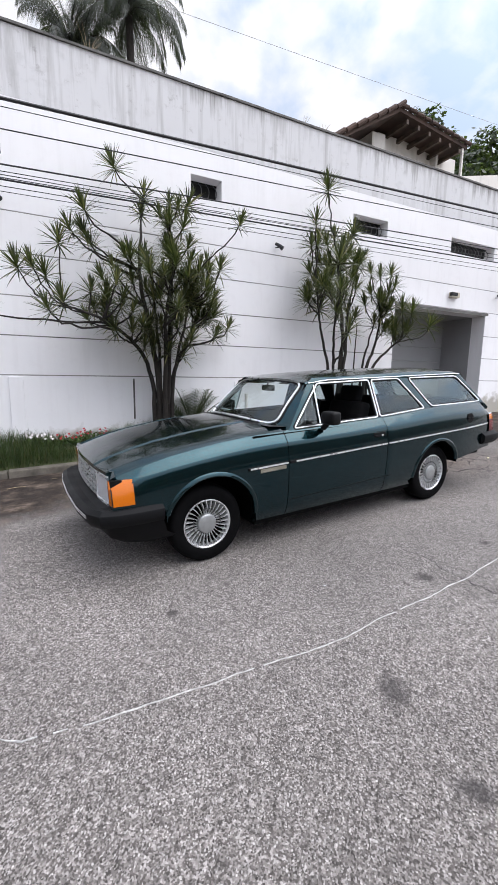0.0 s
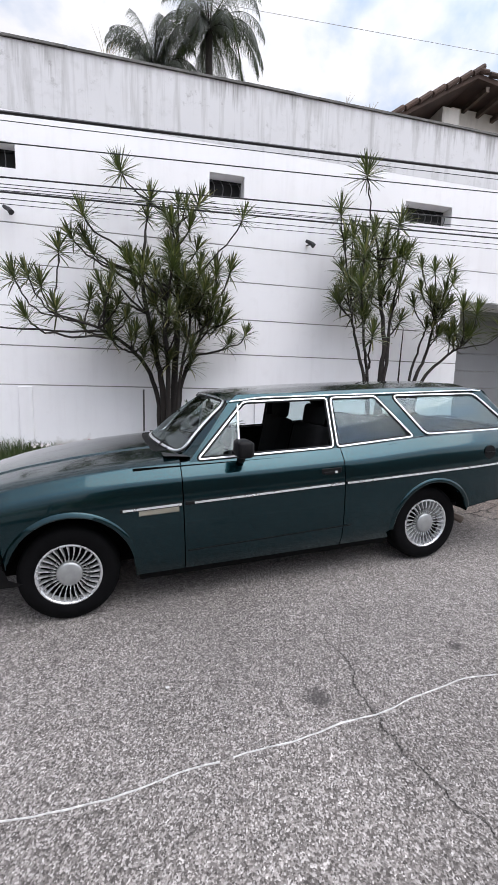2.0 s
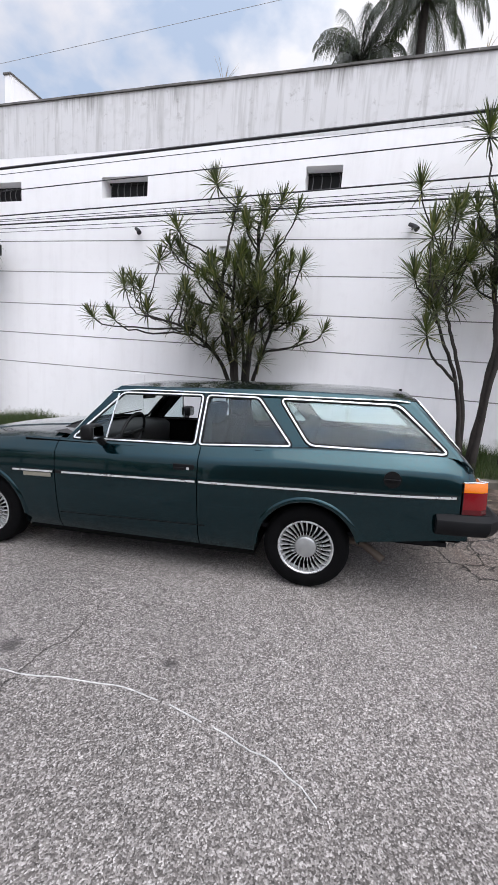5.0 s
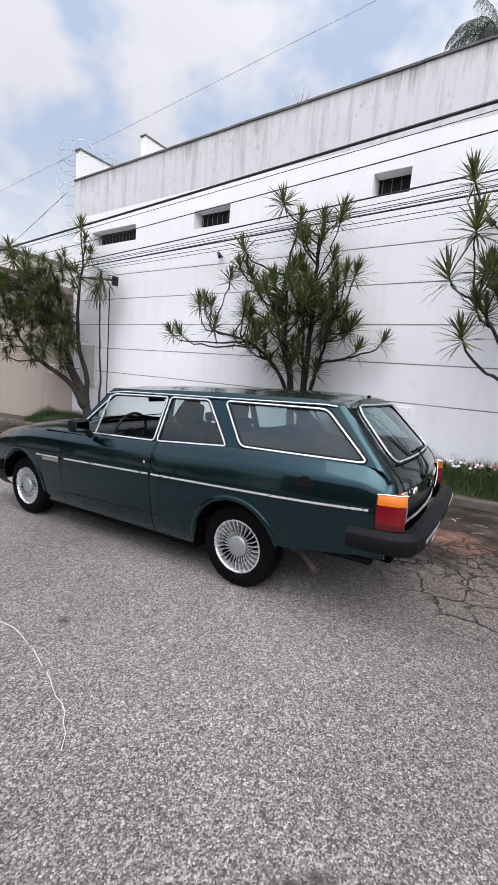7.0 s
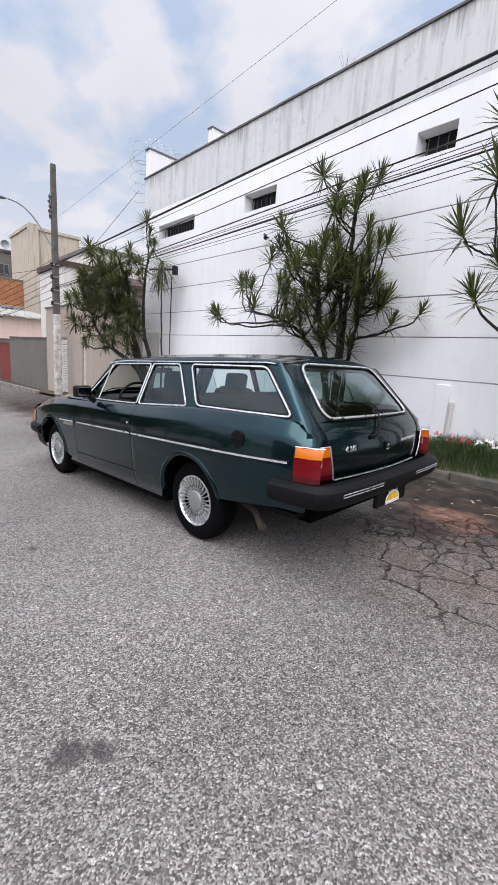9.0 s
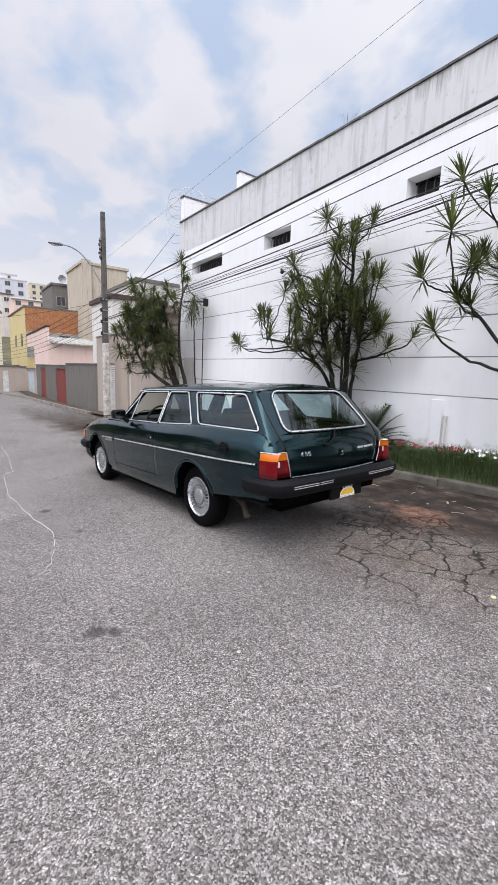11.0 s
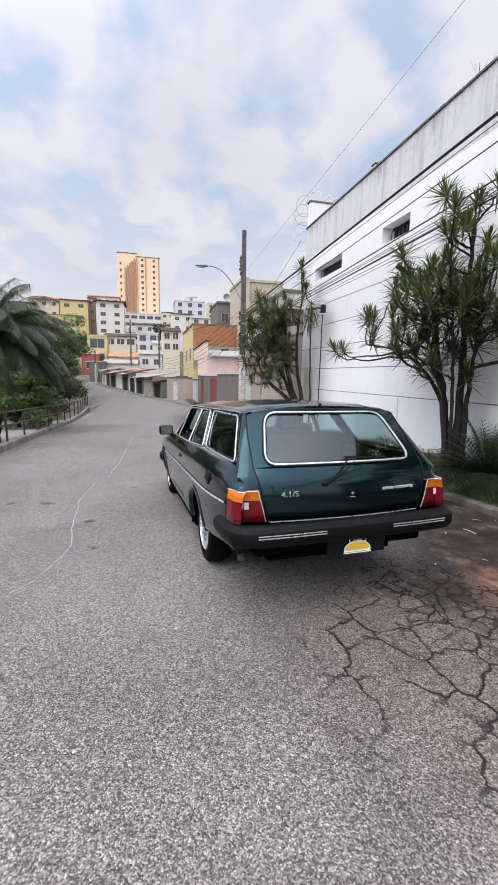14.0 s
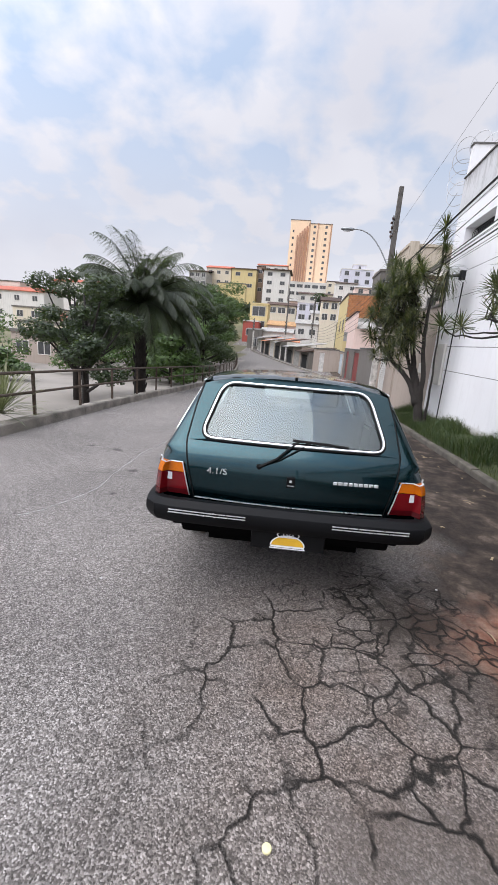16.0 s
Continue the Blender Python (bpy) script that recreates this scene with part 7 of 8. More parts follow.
utility_pole(-12.05, 7.04, 8.30, "tall concrete utility pole with whitewashed foot and street lamp")
utility_pole(-52.0, 4.6, 8.3, "far concrete utility pole with a street lamp", False)
utility_pole(-60.0, 0.6, 10.0, "far concrete utility pole beside the garages", False)
utility_pole(-68.0, -5.5, 5.6, "far short utility pole at the bend", False)
utility_pole(26.0, 7.04, 10.2, "concrete utility pole beyond the garage", False)


def cable(name, y, x0, z0, x1, z1, r, sag, label, n=40, mat=CABLE_BLACK):
    g = Geo().tube([(x0 + (x1 - x0) * k / n, y, z0 + (z1 - z0) * k / n - sag * 4 * (k / n) * (1 - k / n)) for k in range(n + 1)], r, 5)
    tagged(g.make("cable", mat), label, "cable", "overhead cables")


def line_z(x, z, s, x_ref=2.65):
    return z + s * (x - x_ref)


for y, z, s, r, sag in ((7.00, 5.29, 0.041, 0.024, 0.05), (7.02, 5.20, 0.041, 0.006, 0.05), (6.98, 4.925, 0.0475, 0.009, 0.05), (7.02, 4.485, 0.042, 0.012, 0.05), (7.00, 4.42, 0.038, 0.006, 0.10),
                        (6.97, 4.37, 0.034, 0.006, 0.12), (7.03, 4.33, 0.037, 0.006, 0.08), (7.00, 4.25, 0.030, 0.014, 0.05), (7.02, 4.20, 0.028, 0.006, 0.09), (6.98, 4.12, 0.026, 0.005, 0.10)):
    cable("cable", y, -12.0, line_z(-12.0, z, s), 26, line_z(26, z, s), r, sag, "black overhead cable along the white wall")
cable("cable", 6.72, -12.0, 6.05, 26, 8.2, 0.0035, 0.06, "thin grey overhead wire above the parapet", 40, GALV)
for k in range(6):
    z = 3.3 + k * 0.28
    g = Geo().tube([(-12.0 - 40 * t, 7.0 - 2.4 * t, 0.0 + z + 1.2 * (1 - t) * 0.2 - 0.9 * 4 * t * (1 - t) - 0.6 * t) for t in [i / 30 for i in range(31)]], 0.012, 4)
    tagged(g.make("cable", CABLE_BLACK), "black overhead cable running down the street", "cable", "overhead cables")
for k, (ya, za, yb, zb2) in enumerate(((7.0, 4.6, -1.0, 5.4), (7.0, 4.2, 9.4, 3.6))):
    g = Geo().tube([(-12.0 - 26 * t, ya + (yb - ya) * t, za + (zb2 - za) * t - 0.5 * 4 * t * (1 - t)) for t in [i / 24 for i in range(25)]], 0.010, 4)
    tagged(g.make("cable", CABLE_BLACK), "black service cable crossing to the houses", "cable", "overhead cables")
# guy wire down to the corner of the building
tagged(Geo().tube([(-6.1, 7.55, 6.2), (-8.6, 7.3, 5.1), (-11.9, 7.1, 4.3)], 0.008, 4).make("cable", CABLE_BLACK), "thin service cable to the building corner", "cable", "overhead cables")

# razor wire at the corner
coil = thing("razor_wire", pose(X_END - 0.15, WALL_Y, 6.5), "coils of grey razor wire at the parapet corner", "wire")
for k in range(11):
    t = k / 10
    c = Vector((0, -0.05, -0.35 + 2.6 * t)) if t < 0.45 else Vector((0.1, 0.1 + (t - 0.45) * 3.0, 0.82 - (t - 0.45) * 0.3))
    r = 0.31
    ring = [c + Vector((r * math.cos(a) * 0.6, r * math.cos(a) * 0.8 + 0.05 * math.sin(a + k), r * math.sin(a))) for a in np.linspace(0, 2 * math.pi, 25)]
    Geo().tube(ring, 0.009, 4, caps=False).make("coil", GALV, coil)

# fittings on the white wall
for x, z in ((-0.49, 4.07), (4.35, 4.07), (11.5, 3.77)):
    sp = thing("wall_spotlight", pose(x, WALL_Y, z), "small black spotlight on a bracket on the wall", "spotlight", "wall spotlights")
    Geo().tube([(0, 0, 0), (0.03, -0.10, -0.01)], 0.012, 6).make("bracket", CABLE_BLACK, sp)
    Geo().tube([(-0.05, -0.08, 0.05), (0.03, -0.13, 0.0), (0.07, -0.16, -0.05)], [0.028, 0.035, 0.045], 9).make("lamp_head", CABLE_BLACK, sp)
bar = thing("bracket_lamp", pose(-3.55, 7.28, 3.68), "black floodlight on a long horizontal bar", "floodlight")
Geo().tube([(-1.5, 0.10, 0.20), (0, 0, 0.02)], 0.028, 6).make("bar", BLACK_IRON, bar)
Geo().box(-0.05, 0.06, -0.06, 0.06, -0.11, 0.10, 0.01).make("lamp_head", BLACK_IRON, bar)
Geo().tube([(-1.3, 0.10, 0.18), (-1.3, 0.36, 0.18)], 0.02, 6).make("bracket", BLACK_IRON, bar)
post = thing("downpipe", pose(-4.02, 7.46, 0.15), "thin dark pipe standing against the wall", "pipe")
Geo().tube([(0, 0, 0), (0.0, 0.02, 3.45)], 0.015, 7).make("pipe", BLACK_IRON, post)
lampb = thing("garage_lamp", pose(9.72, WALL_Y - 0.05, 3.60), "beige box lamp above the garage entrance", "lamp")
Geo().box(-0.15, 0.15, -0.06, 0.05, 0, 0.13, 0.01).make("housing", surface("beige_plastic", (0.50, 0.45, 0.36), 0.5), lampb)
Geo().box(-0.17, 0.05, -0.075, 0.0, 0.03, 0.12, 0.01).make("cap", BLACK_IRON, lampb)
Geo().box(1.12, 1.28, WALL_Y - 0.035, WALL_Y, 3.81, 3.85, 0.006).make("conduit_stub", WHITE_WALL, wall)
Geo().box(1.448, 1.478, WALL_Y - 0.004, WALL_Y + 0.002, 0.70, 1.43).make("dark_seam", COPING, wall)
pipe = thing("vent_pipe", pose(3.72, WALL_Y - 0.045, 0.45), "short white pipe against the wall", "pipe")
Geo().tube([(0, 0, 0), (0, 0, 0.66)], 0.028, 10).make("pipe", OFF_WHITE, pipe)
Geo().tube([(0, 0, 0.64), (0, 0, 0.70)], 0.036, 10).make("cap", OFF_WHITE, pipe)
box = thing("letter_box", pose(8.35, WALL_Y + 1.30, 1.95), "dark box on the garage door", "box")
Geo().box(-0.16, 0.16, -0.06, 0.0, 0, 0.42, 0.01).make("body", BLACK_IRON, box)
Geo().box(-0.12, 0.12, -0.07, -0.05, 0.26, 0.36, 0.004).make("flap", GREY_PAINT, box)
meter = thing("meter_box", pose(-5.05, WALL_Y - 0.03, 1.05), "white meter box on the corner of the building", "box")
Geo().box(-0.35, 0.35, -0.04, 0.03, 0, 1.1, 0.01).make("body", OFF_WHITE, meter)

# small pent-house behind the parapet, with an open tiled gable
pent = thing("rooftop_house", pose(8.35, 8.5, 0), "small white rooftop house with dark tiled gable roof", "house")
Geo().box(0.0, 3.05, 0.75, 6.0, 5.5, 7.95).make("wall", OFF_WHITE, pent)
Geo().box(2.0, 2.08, 0.55, 0.76, 5.5, 7.9).make("wall_fin", OFF_WHITE, pent)
Geo().box(-0.42, 0.02, 0.50, 1.0, 5.5, 7.75).make("pier", OFF_WHITE, pent)


def roof_slab(name, x0, z0, x1, z1, y0, y1, mat, parent, t=0.10):
    v = [(x0, y0, z0), (x1, y0, z1), (x1, y1, z1), (x0, y1, z0), (x0, y0, z0 - t), (x1, y0, z1 - t), (x1, y1, z1 - t), (x0, y1, z0 - t)]
    return link(name, v, [(0, 1, 2, 3), (7, 6, 5, 4), (0, 4, 5, 1), (1, 5, 6, 2), (2, 6, 7, 3), (3, 7, 4, 0)], mat, parent)


roof_slab("roof", -2.6, 6.62, 0, 8.16, 0, 6, TILE_BROWN, pent)
roof_slab("roof", 0, 8.16, 2.55, 7.90, 0, 6, TILE_BROWN, pent)
for k in range(9):
    t = k / 8.5
    Geo().tube([(-2.6 + 2.6 * t, -0.03, 6.62 + 1.54 * t + 0.03), (-2.6 + 2.6 * (t + 0.10), -0.03, 6.62 + 1.54 * (t + 0.10) + 0.06)], 0.055, 8).make("verge_tile", TILE_BROWN, pent)
for k in range(10):
    t = k / 9.5
    Geo().tube([(2.55 * t, -0.03, 8.19 - 0.26 * t), (2.55 * (t + 0.09), -0.03, 8.19 - 0.26 * (t + 0.09) + 0.02)], 0.05, 8).make("verge_tile", TILE_BROWN, pent)
for k in range(6):
    Geo().box(0.25 + k * 0.40, 0.33 + k * 0.40, 0.02, 0.76, 7.86 - k * 0.04, 7.96 - k * 0.04).make("rafter", RUSTY_IRON, pent)
# near-black sheet stands in for the shade under the gable
Geo().box(-2.4, -0.2, 0.9, 1.0, 5.6, 7.4).make("dark_opening", DARK_VOID, pent)
Geo().box(2.40, 2.46, 0.02, 0.08, 5.6, 7.85).make("corner_post", OFF_WHITE, pent)
side_house = thing("rear_house", pose(16, 12.5, 0), "plain white house wall beyond the rooftop house", "house")
link("wall", [(-0.9, 0, 0), (14, 0, 0), (14, 0, 13), (-0.9, 0, 9.55), (-0.9, 6, 0), (14, 6, 0), (14, 6, 13), (-0.9, 6, 9.55)], [(0, 1, 2, 3), (7, 6, 5, 4), (0, 3, 7, 4), (1, 5, 6, 2), (3, 2, 6, 7)], OFF_WHITE, side_house)

# ---- neighbouring walls down the street ----
nb = thing("neighbour_wall", pose(0, 7.62, 0), "tan rendered street wall with a white slatted gate", "wall", kind="structure")
holed_wall(Geo(), -15.4, X_END - 0.01, -2, 3.23, 0, 0.22, [(-14.45, -12.60, -2, 1.95), (-10.95, -10.55, -2, 1.78)]).make("wall_face", TAN, nb)
Geo().box(-15.45, X_END - 0.01, -0.03, 0.25, 3.23, 3.30).make("coping", RAW, nb)
Geo().box(-15.4, -15.18, 0.22, 6, -2, 3.23).make("return_wall", TAN, nb)
Geo().box(-7.1, -6.6, -0.015, 0.0, 1.25, 1.55, 0.003).make("meter_cover", OFF_WHITE, nb)
gate2 = thing("slatted_gate", pose(-13.52, 7.72, road_z(-13.5) + 0.1), "white slatted metal gate in the tan wall", "gate")
for k in range(22):
    Geo().box(-0.90, 0.90, -0.01, 0.02, 0.06 + k * 0.105, 0.135 + k * 0.105).make("slat", WHITE_GATE, gate2)
for s in (-0.92, 0.88, -0.02):
    Geo().box(s, s + 0.05, -0.02, 0.03, 0, 2.4).make("gate_frame", WHITE_GATE, gate2)
# pale panel stands in for the lit strip on a door jamb
Geo().box(-10.95, -10.55, 7.72, 7.76, -0.6, 1.78).make("door_1", WHITE_GATE)
tagged(bpy.data.objects["door_1"], "narrow pale panel in the tan wall for a lit door jamb", "door", kind="structure")

lw = thing("low_street_wall", pose(0, 0, 0), "low stained concrete wall with coloured doors facing the street", "wall", kind="structure")


def facing_wall(x, y0, y1, top, mat, holes):
    """A wall that faces down the street, with its doorways."""
    g = Geo()
    y = y0
    for a, b2, h in sorted(holes):
        g.box(x - 0.2, x, y, a, -2.5, top)
        g.box(x - 0.2, x, a, b2, h, top)
        y = b2
    g.box(x - 0.2, x, y, y1, -2.5, top)
    g.make("wall_face", mat, lw)
    Geo().box(x - 0.26, x + 0.06, y0 - 0.02, y1, top, top + 0.12).make("wall_cap", COPING, lw)


facing_wall(-38.85, 4.9, 7.62, 1.45, TAN, [(5.55, 6.05, 1.1)])
doors = [(-25.6, -22.6, RED_DOOR), (-31.4, -29.4, RED_DOOR), (-38.4, -34.8, BLUE_DOOR)]
for a, b2, top, mat in ((-22.4, -15.42, 1.85, RAW), (-33.5, -22.4, 1.72, RAW), (-38.85, -33.5, 1.35, TAN)):
    hs = [(d[0], d[1], -3, top - 0.18) for d in doors if d[0] > a - 0.1 and d[1] < b2 + 0.1]
    holed_wall(Geo(), a, b2, -3, top, 7.62, 7.82, hs).make("wall_face", mat, lw)
    Geo().box(a, b2, 7.58, 7.86, top, top + 0.07).make("wall_cap", COPING, lw)
for k, (a, b2, m) in enumerate(doors):
    o = Geo().box(a, b2, 7.68, 7.74, -2.5, 1.55 if k < 2 else 1.15, 0.01).make("door_%d" % (k + 2), m)
    tagged(o, "weathered painted street door in the low wall", "door", kind="structure")
o = Geo().box(-38.97, -38.91, 5.55, 6.05, -1.6, 1.1).make("door_5", WHITE_GATE)
tagged(o, "pale narrow door in the tan street wall", "door", kind="structure")


# ---- houses ----
def house(label, x, y0, y1, z0, z1, depth, mat, storeys, bays, roof="flat", roof_mat=None, win=(1.1, 1.0), name="house", frame_mat=None, side_bays=0, over=0.3, lit=0.55):
    """A block that faces the street's lower end (+x), with its windows, sills and roof."""
    h = thing(name, pose(x, (y0 + y1) / 2, 0), label, "building")
    w, g0 = (y1 - y0) / 2, min(z0, ground_z(x, (y0 + y1) / 2)) - 3
    Geo().box(-depth, 0, -w, w, g0, z1).make("wall", mat, h)
    if roof == "flat":
        Geo().box(-depth - over * 0.4, over * 0.4, -w - over * 0.4, w + over * 0.4, z1, z1 + 0.25, 0.0).make("roof", roof_mat or RAW, h)
    elif roof == "gable":
        rise = 0.28 * depth / 2
        v = [(over, -w - over, z1), (over, w + over, z1), (-depth / 2, w + over, z1 + rise), (-depth / 2, -w - over, z1 + rise), (-depth - over, -w - over, z1), (-depth - over, w + over, z1)]
        v += [(a, b, c - 0.15) for a, b, c in v]
        link("roof", v, [(0, 1, 2, 3), (3, 2, 5, 4), (7, 6, 9, 8), (8, 9, 10, 11), (0, 6, 7, 1), (4, 5, 11, 10), (0, 3, 9, 6), (3, 4, 10, 9), (1, 7, 8, 2), (2, 8, 11, 5)], roof_mat or TILE_RED, h)
    elif roof == "shed":
        v = [(over, -w - over, z1), (over, w + over, z1), (-depth, w + over, z1 + 0.18 * depth), (-depth, -w - over, z1 + 0.18 * depth)]
        v += [(a, b, c - 0.12) for a, b, c in v]
        link("roof", v, [(0, 1, 2, 3), (7, 6, 5, 4), (0, 4, 5, 1), (1, 5, 6, 2), (2, 6, 7, 3), (3, 7, 4, 0)], roof_mat or FIBRE, h)
    if storeys and bays:
        sh = (z1 - z0) / storeys
        ww, wh = min(win[0], 1.55 * w / bays), min(win[1], sh * 0.6)
        fm = frame_mat or (FIBRE if (len(label) % 3) else OFF_WHITE)
        pane_me = frame_me = None
        for i in range(storeys):
            for j in range(bays):
                cy = -w + (j + 0.5) * 2 * w / bays
                cz = z0 + (i + 0.52) * sh
                if pane_me is None:
                    g = Geo()
                    t = ww * 0.05
                    g.box(-0.04, 0.05, -ww / 2 - t, ww / 2 + t, -wh / 2 - t, -wh / 2)
                    g.box(-0.04, 0.05, -ww / 2 - t, ww / 2 + t, wh / 2, wh / 2 + t)
                    for a in (-ww / 2 - t, -t / 2, ww / 2):
                        g.box(-0.04, 0.05, a, a + t, -wh / 2, wh / 2)
                    o = g.make("window", fm, h)
                    p = Geo().box(-0.03, 0.02, -ww / 2, ww / 2, -wh / 2, wh / 2).make("pane", DARK_PANE, o)
                    frame_me, pane_me = o.data, p.data
                else:
                    o = new("window", frame_me); o.parent = h
                    p = new("pane", pane_me); p.parent = o
                o.location = (0, cy, cz)
        for i in range(storeys if side_bays else 0):
            for j in range(side_bays):
                for s in (-1,):
                    o = new("window", frame_me); o.parent = h
                    o.matrix_basis = pose(-(j + 0.5) * depth / side_bays, s * w, z0 + (i + 0.52) * sh, 0, 0, -90)
                    p = new("pane", pane_me); p.parent = o
    return h


# the peach tower block with its dark stripes
BROWN_RENDER = paint("brown_render", (0.34, 0.25, 0.20))
STAINED = paint("stained_beige_render", (0.50, 0.43, 0.35), 0.7)
LILAC = paint("pale_lilac_paint", (0.60, 0.59, 0.66))
RED_SHOP = paint("red_shop_paint", (0.42, 0.10, 0.08))
OCHRE_TILE = surface("ochre_tile", (0.42, 0.25, 0.12), 0.9, var=0.3, scale=2)
ORANGE_TILE = surface("orange_tile", (0.58, 0.22, 0.12), 0.85, var=0.25, scale=2)
tower = house("tall peach apartment tower with dark vertical stripes", -180, 0.3, 9.8, 27.5, 50.0, 9, PEACH, 10, 2, win=(0.9, 0.9), name="apartment_tower")
for y in (-4.45, -1.05, 4.35):
    Geo().box(-0.02, 0.30, y - 0.16, y + 0.16, 24, 50.4).make("stripe", TERRACOTTA, tower)
wing = house("set-back wing of the peach apartment tower", -186, -7.7, 0.6, 27.5, 52.7, 8, PEACH, 10, 0, win=(0.8, 1.0), name="apartment_tower")
for y in (-0.85, 0.15, 1.05, 1.95, 3.0):
    Geo().box(-0.02, 0.9, y - 0.30, y + 0.30, 24, 47.5 + y).make("stripe", TERRACOTTA, wing)
for k in range(8):
    o = new("window"); o.parent = wing
    Geo().box(-0.05, 0.05, -3.1, -2.4, 29 + k * 2.7, 30 + k * 2.7).make("pane", DARK_PANE, o)
house("white four-storey apartment block on the hillside", -120, -10.3, -2.8, 12.6, 21.9, 9, OFF_WHITE, 4, 2, "flat", TILE_BROWN, (1.3, 0.9), name="apartment_block", over=1.6, side_bays=3)
house("brown rendered house on the hillside", -126, -13.2, -10.7, 15.7, 23.5, 8, BROWN_RENDER, 3, 1, "flat", TILE_BROWN)
house("cream house with a red tiled roof on the hilltop", -124, -28.3, -20.7, 16.9, 22.3, 8, CREAM, 2, 3, "gable", TILE_RED, (1.0, 0.9))
house("yellow two-storey house on the hilltop", -122, -20.1, -12.7, 15.8, 22.1, 8, YELLOW_WALL, 2, 2, "shed", TILE_BROWN, (1.3, 0.9))
house("grey house with a flat roof on the hilltop", -116, -31.5, -26.4, 15.7, 19.8, 8, FIBRE, 2, 3, "shed", TILE_BROWN)
house("yellow garden wall house below the hilltop", -112, -22.1, -14.2, 14.5, 16.5, 3, YELLOW_WALL, 1, 0)
house("pale pink-roofed house behind the white block", -150, -15.9, -5.5, 25.3, 28.2, 6, OFF_WHITE, 1, 4, "gable", TILE_RED)
house("white car-park podium below the peach tower", -170, -5.5, 9.9, 17.3, 25.8, 8, OFF_WHITE, 3, 5, "flat", OFF_WHITE, (2.2, 1.1), name="podium")
house("low cream terrace beside the podium", -168, 9.8, 17.3, 20.7, 26.5, 8, CREAM, 2, 3, "flat", TILE_BROWN)
house("far lilac-white apartment block with grey bands", -140, 13.2, 23.4, 19.3, 26.7, 9, LILAC, 3, 3, "flat", OFF_WHITE, (1.3, 1.2), name="apartment_block", side_bays=2)
house("small roof room on the lilac block", -141, 16.8, 21.0, 26.7, 28.3, 4, LILAC, 1, 1, "flat", OFF_WHITE, (0.7, 0.8))
house("far cream apartment block", -150, 25.9, 30.3, 22.3, 28.1, 6, CREAM, 3, 2, "flat", OFF_WHITE, (0.9, 1.0), name="apartment_block")
house("low pale house below the far blocks", -110, 15.4, 23.7, 15.4, 17.4, 6, PINK, 1, 3, "shed", FIBRE)
house("white house under the lilac block", -118, 10.6, 16.8, 13.9, 19.3, 6, OFF_WHITE, 2, 2, "shed", TILE_BROWN)
house("house with a brown tiled roof on the slope", -102, -6.6, 0.6, 8.2, 11.0, 6, CREAM, 1, 3, "gable", TILE_BROWN, (1.8, 1.3))
house("lilac two-storey house with a balcony", -90, 1.2, 5.8, 6.5, 10.8, 6, LILAC, 2, 2, "flat", OFF_WHITE, (1.3, 1.2), side_bays=1)
house("cream house with a tiled gable beside the yellow house", -75, 6.1, 9.3, 6.1, 10.1, 7, CREAM, 2, 2, "gable", TILE_BROWN, (1.0, 1.1))
house("pale house between trees", -82, 4.4, 7.5, 3.1, 8.1, 6, OFF_WHITE, 2, 1, "shed", FIBRE)
house("house with an ochre tiled roof", -80, -4.1, 2.2, 2.9, 5.2, 7, PINK, 1, 3, "gable", OCHRE_TILE, (1.2, 0.9))
house("yellow house with a dark balcony at the bend", -84, -8.6, -4.8, 3.4, 9.3, 6, YELLOW_WALL, 2, 1, "flat", YELLOW_WALL, (2.6, 1.9))
house("red and white shop front at the bend", -80, -9.3, -6.1, 1.1, 5.5, 4, RED_SHOP, 1, 1, "flat", OFF_WHITE, (1.6, 1.2))
house("white two-storey shed between houses", -76, 1.7, 6.0, 2.5, 5.7, 6, OFF_WHITE, 1, 2, "shed", FIBRE)
house("dark stained concrete house at the bend", -70, -6.8, -4.1, -0.7, 3.7, 5, RAW, 1, 1, "flat", FIBRE, (0.8, 1.6))
house("white gabled workshop wall", -72, -4.4, 1.2, -0.6, 3.7, 5, OFF_WHITE, 1, 0, "gable", FIBRE)
house("low house with an orange tiled roof", -66, -1.9, 2.6, -0.9, 2.1, 4, OFF_WHITE, 1, 2, "gable", ORANGE_TILE, (0.9, 1.3))
# small houses far up the slope
rh = random.Random(19)
WALLS = [OFF_WHITE, CREAM, PINK, LILAC, FIBRE, CREAM, OFF_WHITE]
spots = [(-132, 3), (-136, 9), (-146, -2), (-128, -17), (-142, -20), (-158, -24), (-126, 18), (-160, 22), (-165, 30), (-150, 36)]
for k, (x, y) in enumerate(spots):
    w, z = rh.uniform(4.2, 6.8), ground_z(x, y)
    n = rh.choice((1, 2, 2))
    house("small %s house far up the slope" % ("white", "cream", "pink", "lilac", "grey", "cream", "white")[k % 7], x, y - w / 2, y + w / 2, z + 0.4, z + 0.6 + 2.8 * n, 6, WALLS[k % 7], n, rh.choice((2, 3)), rh.choice(("flat", "gable", "shed")), rh.choice((TILE_RED, TILE_BROWN, FIBRE, RAW)), (1.1, 1.0))


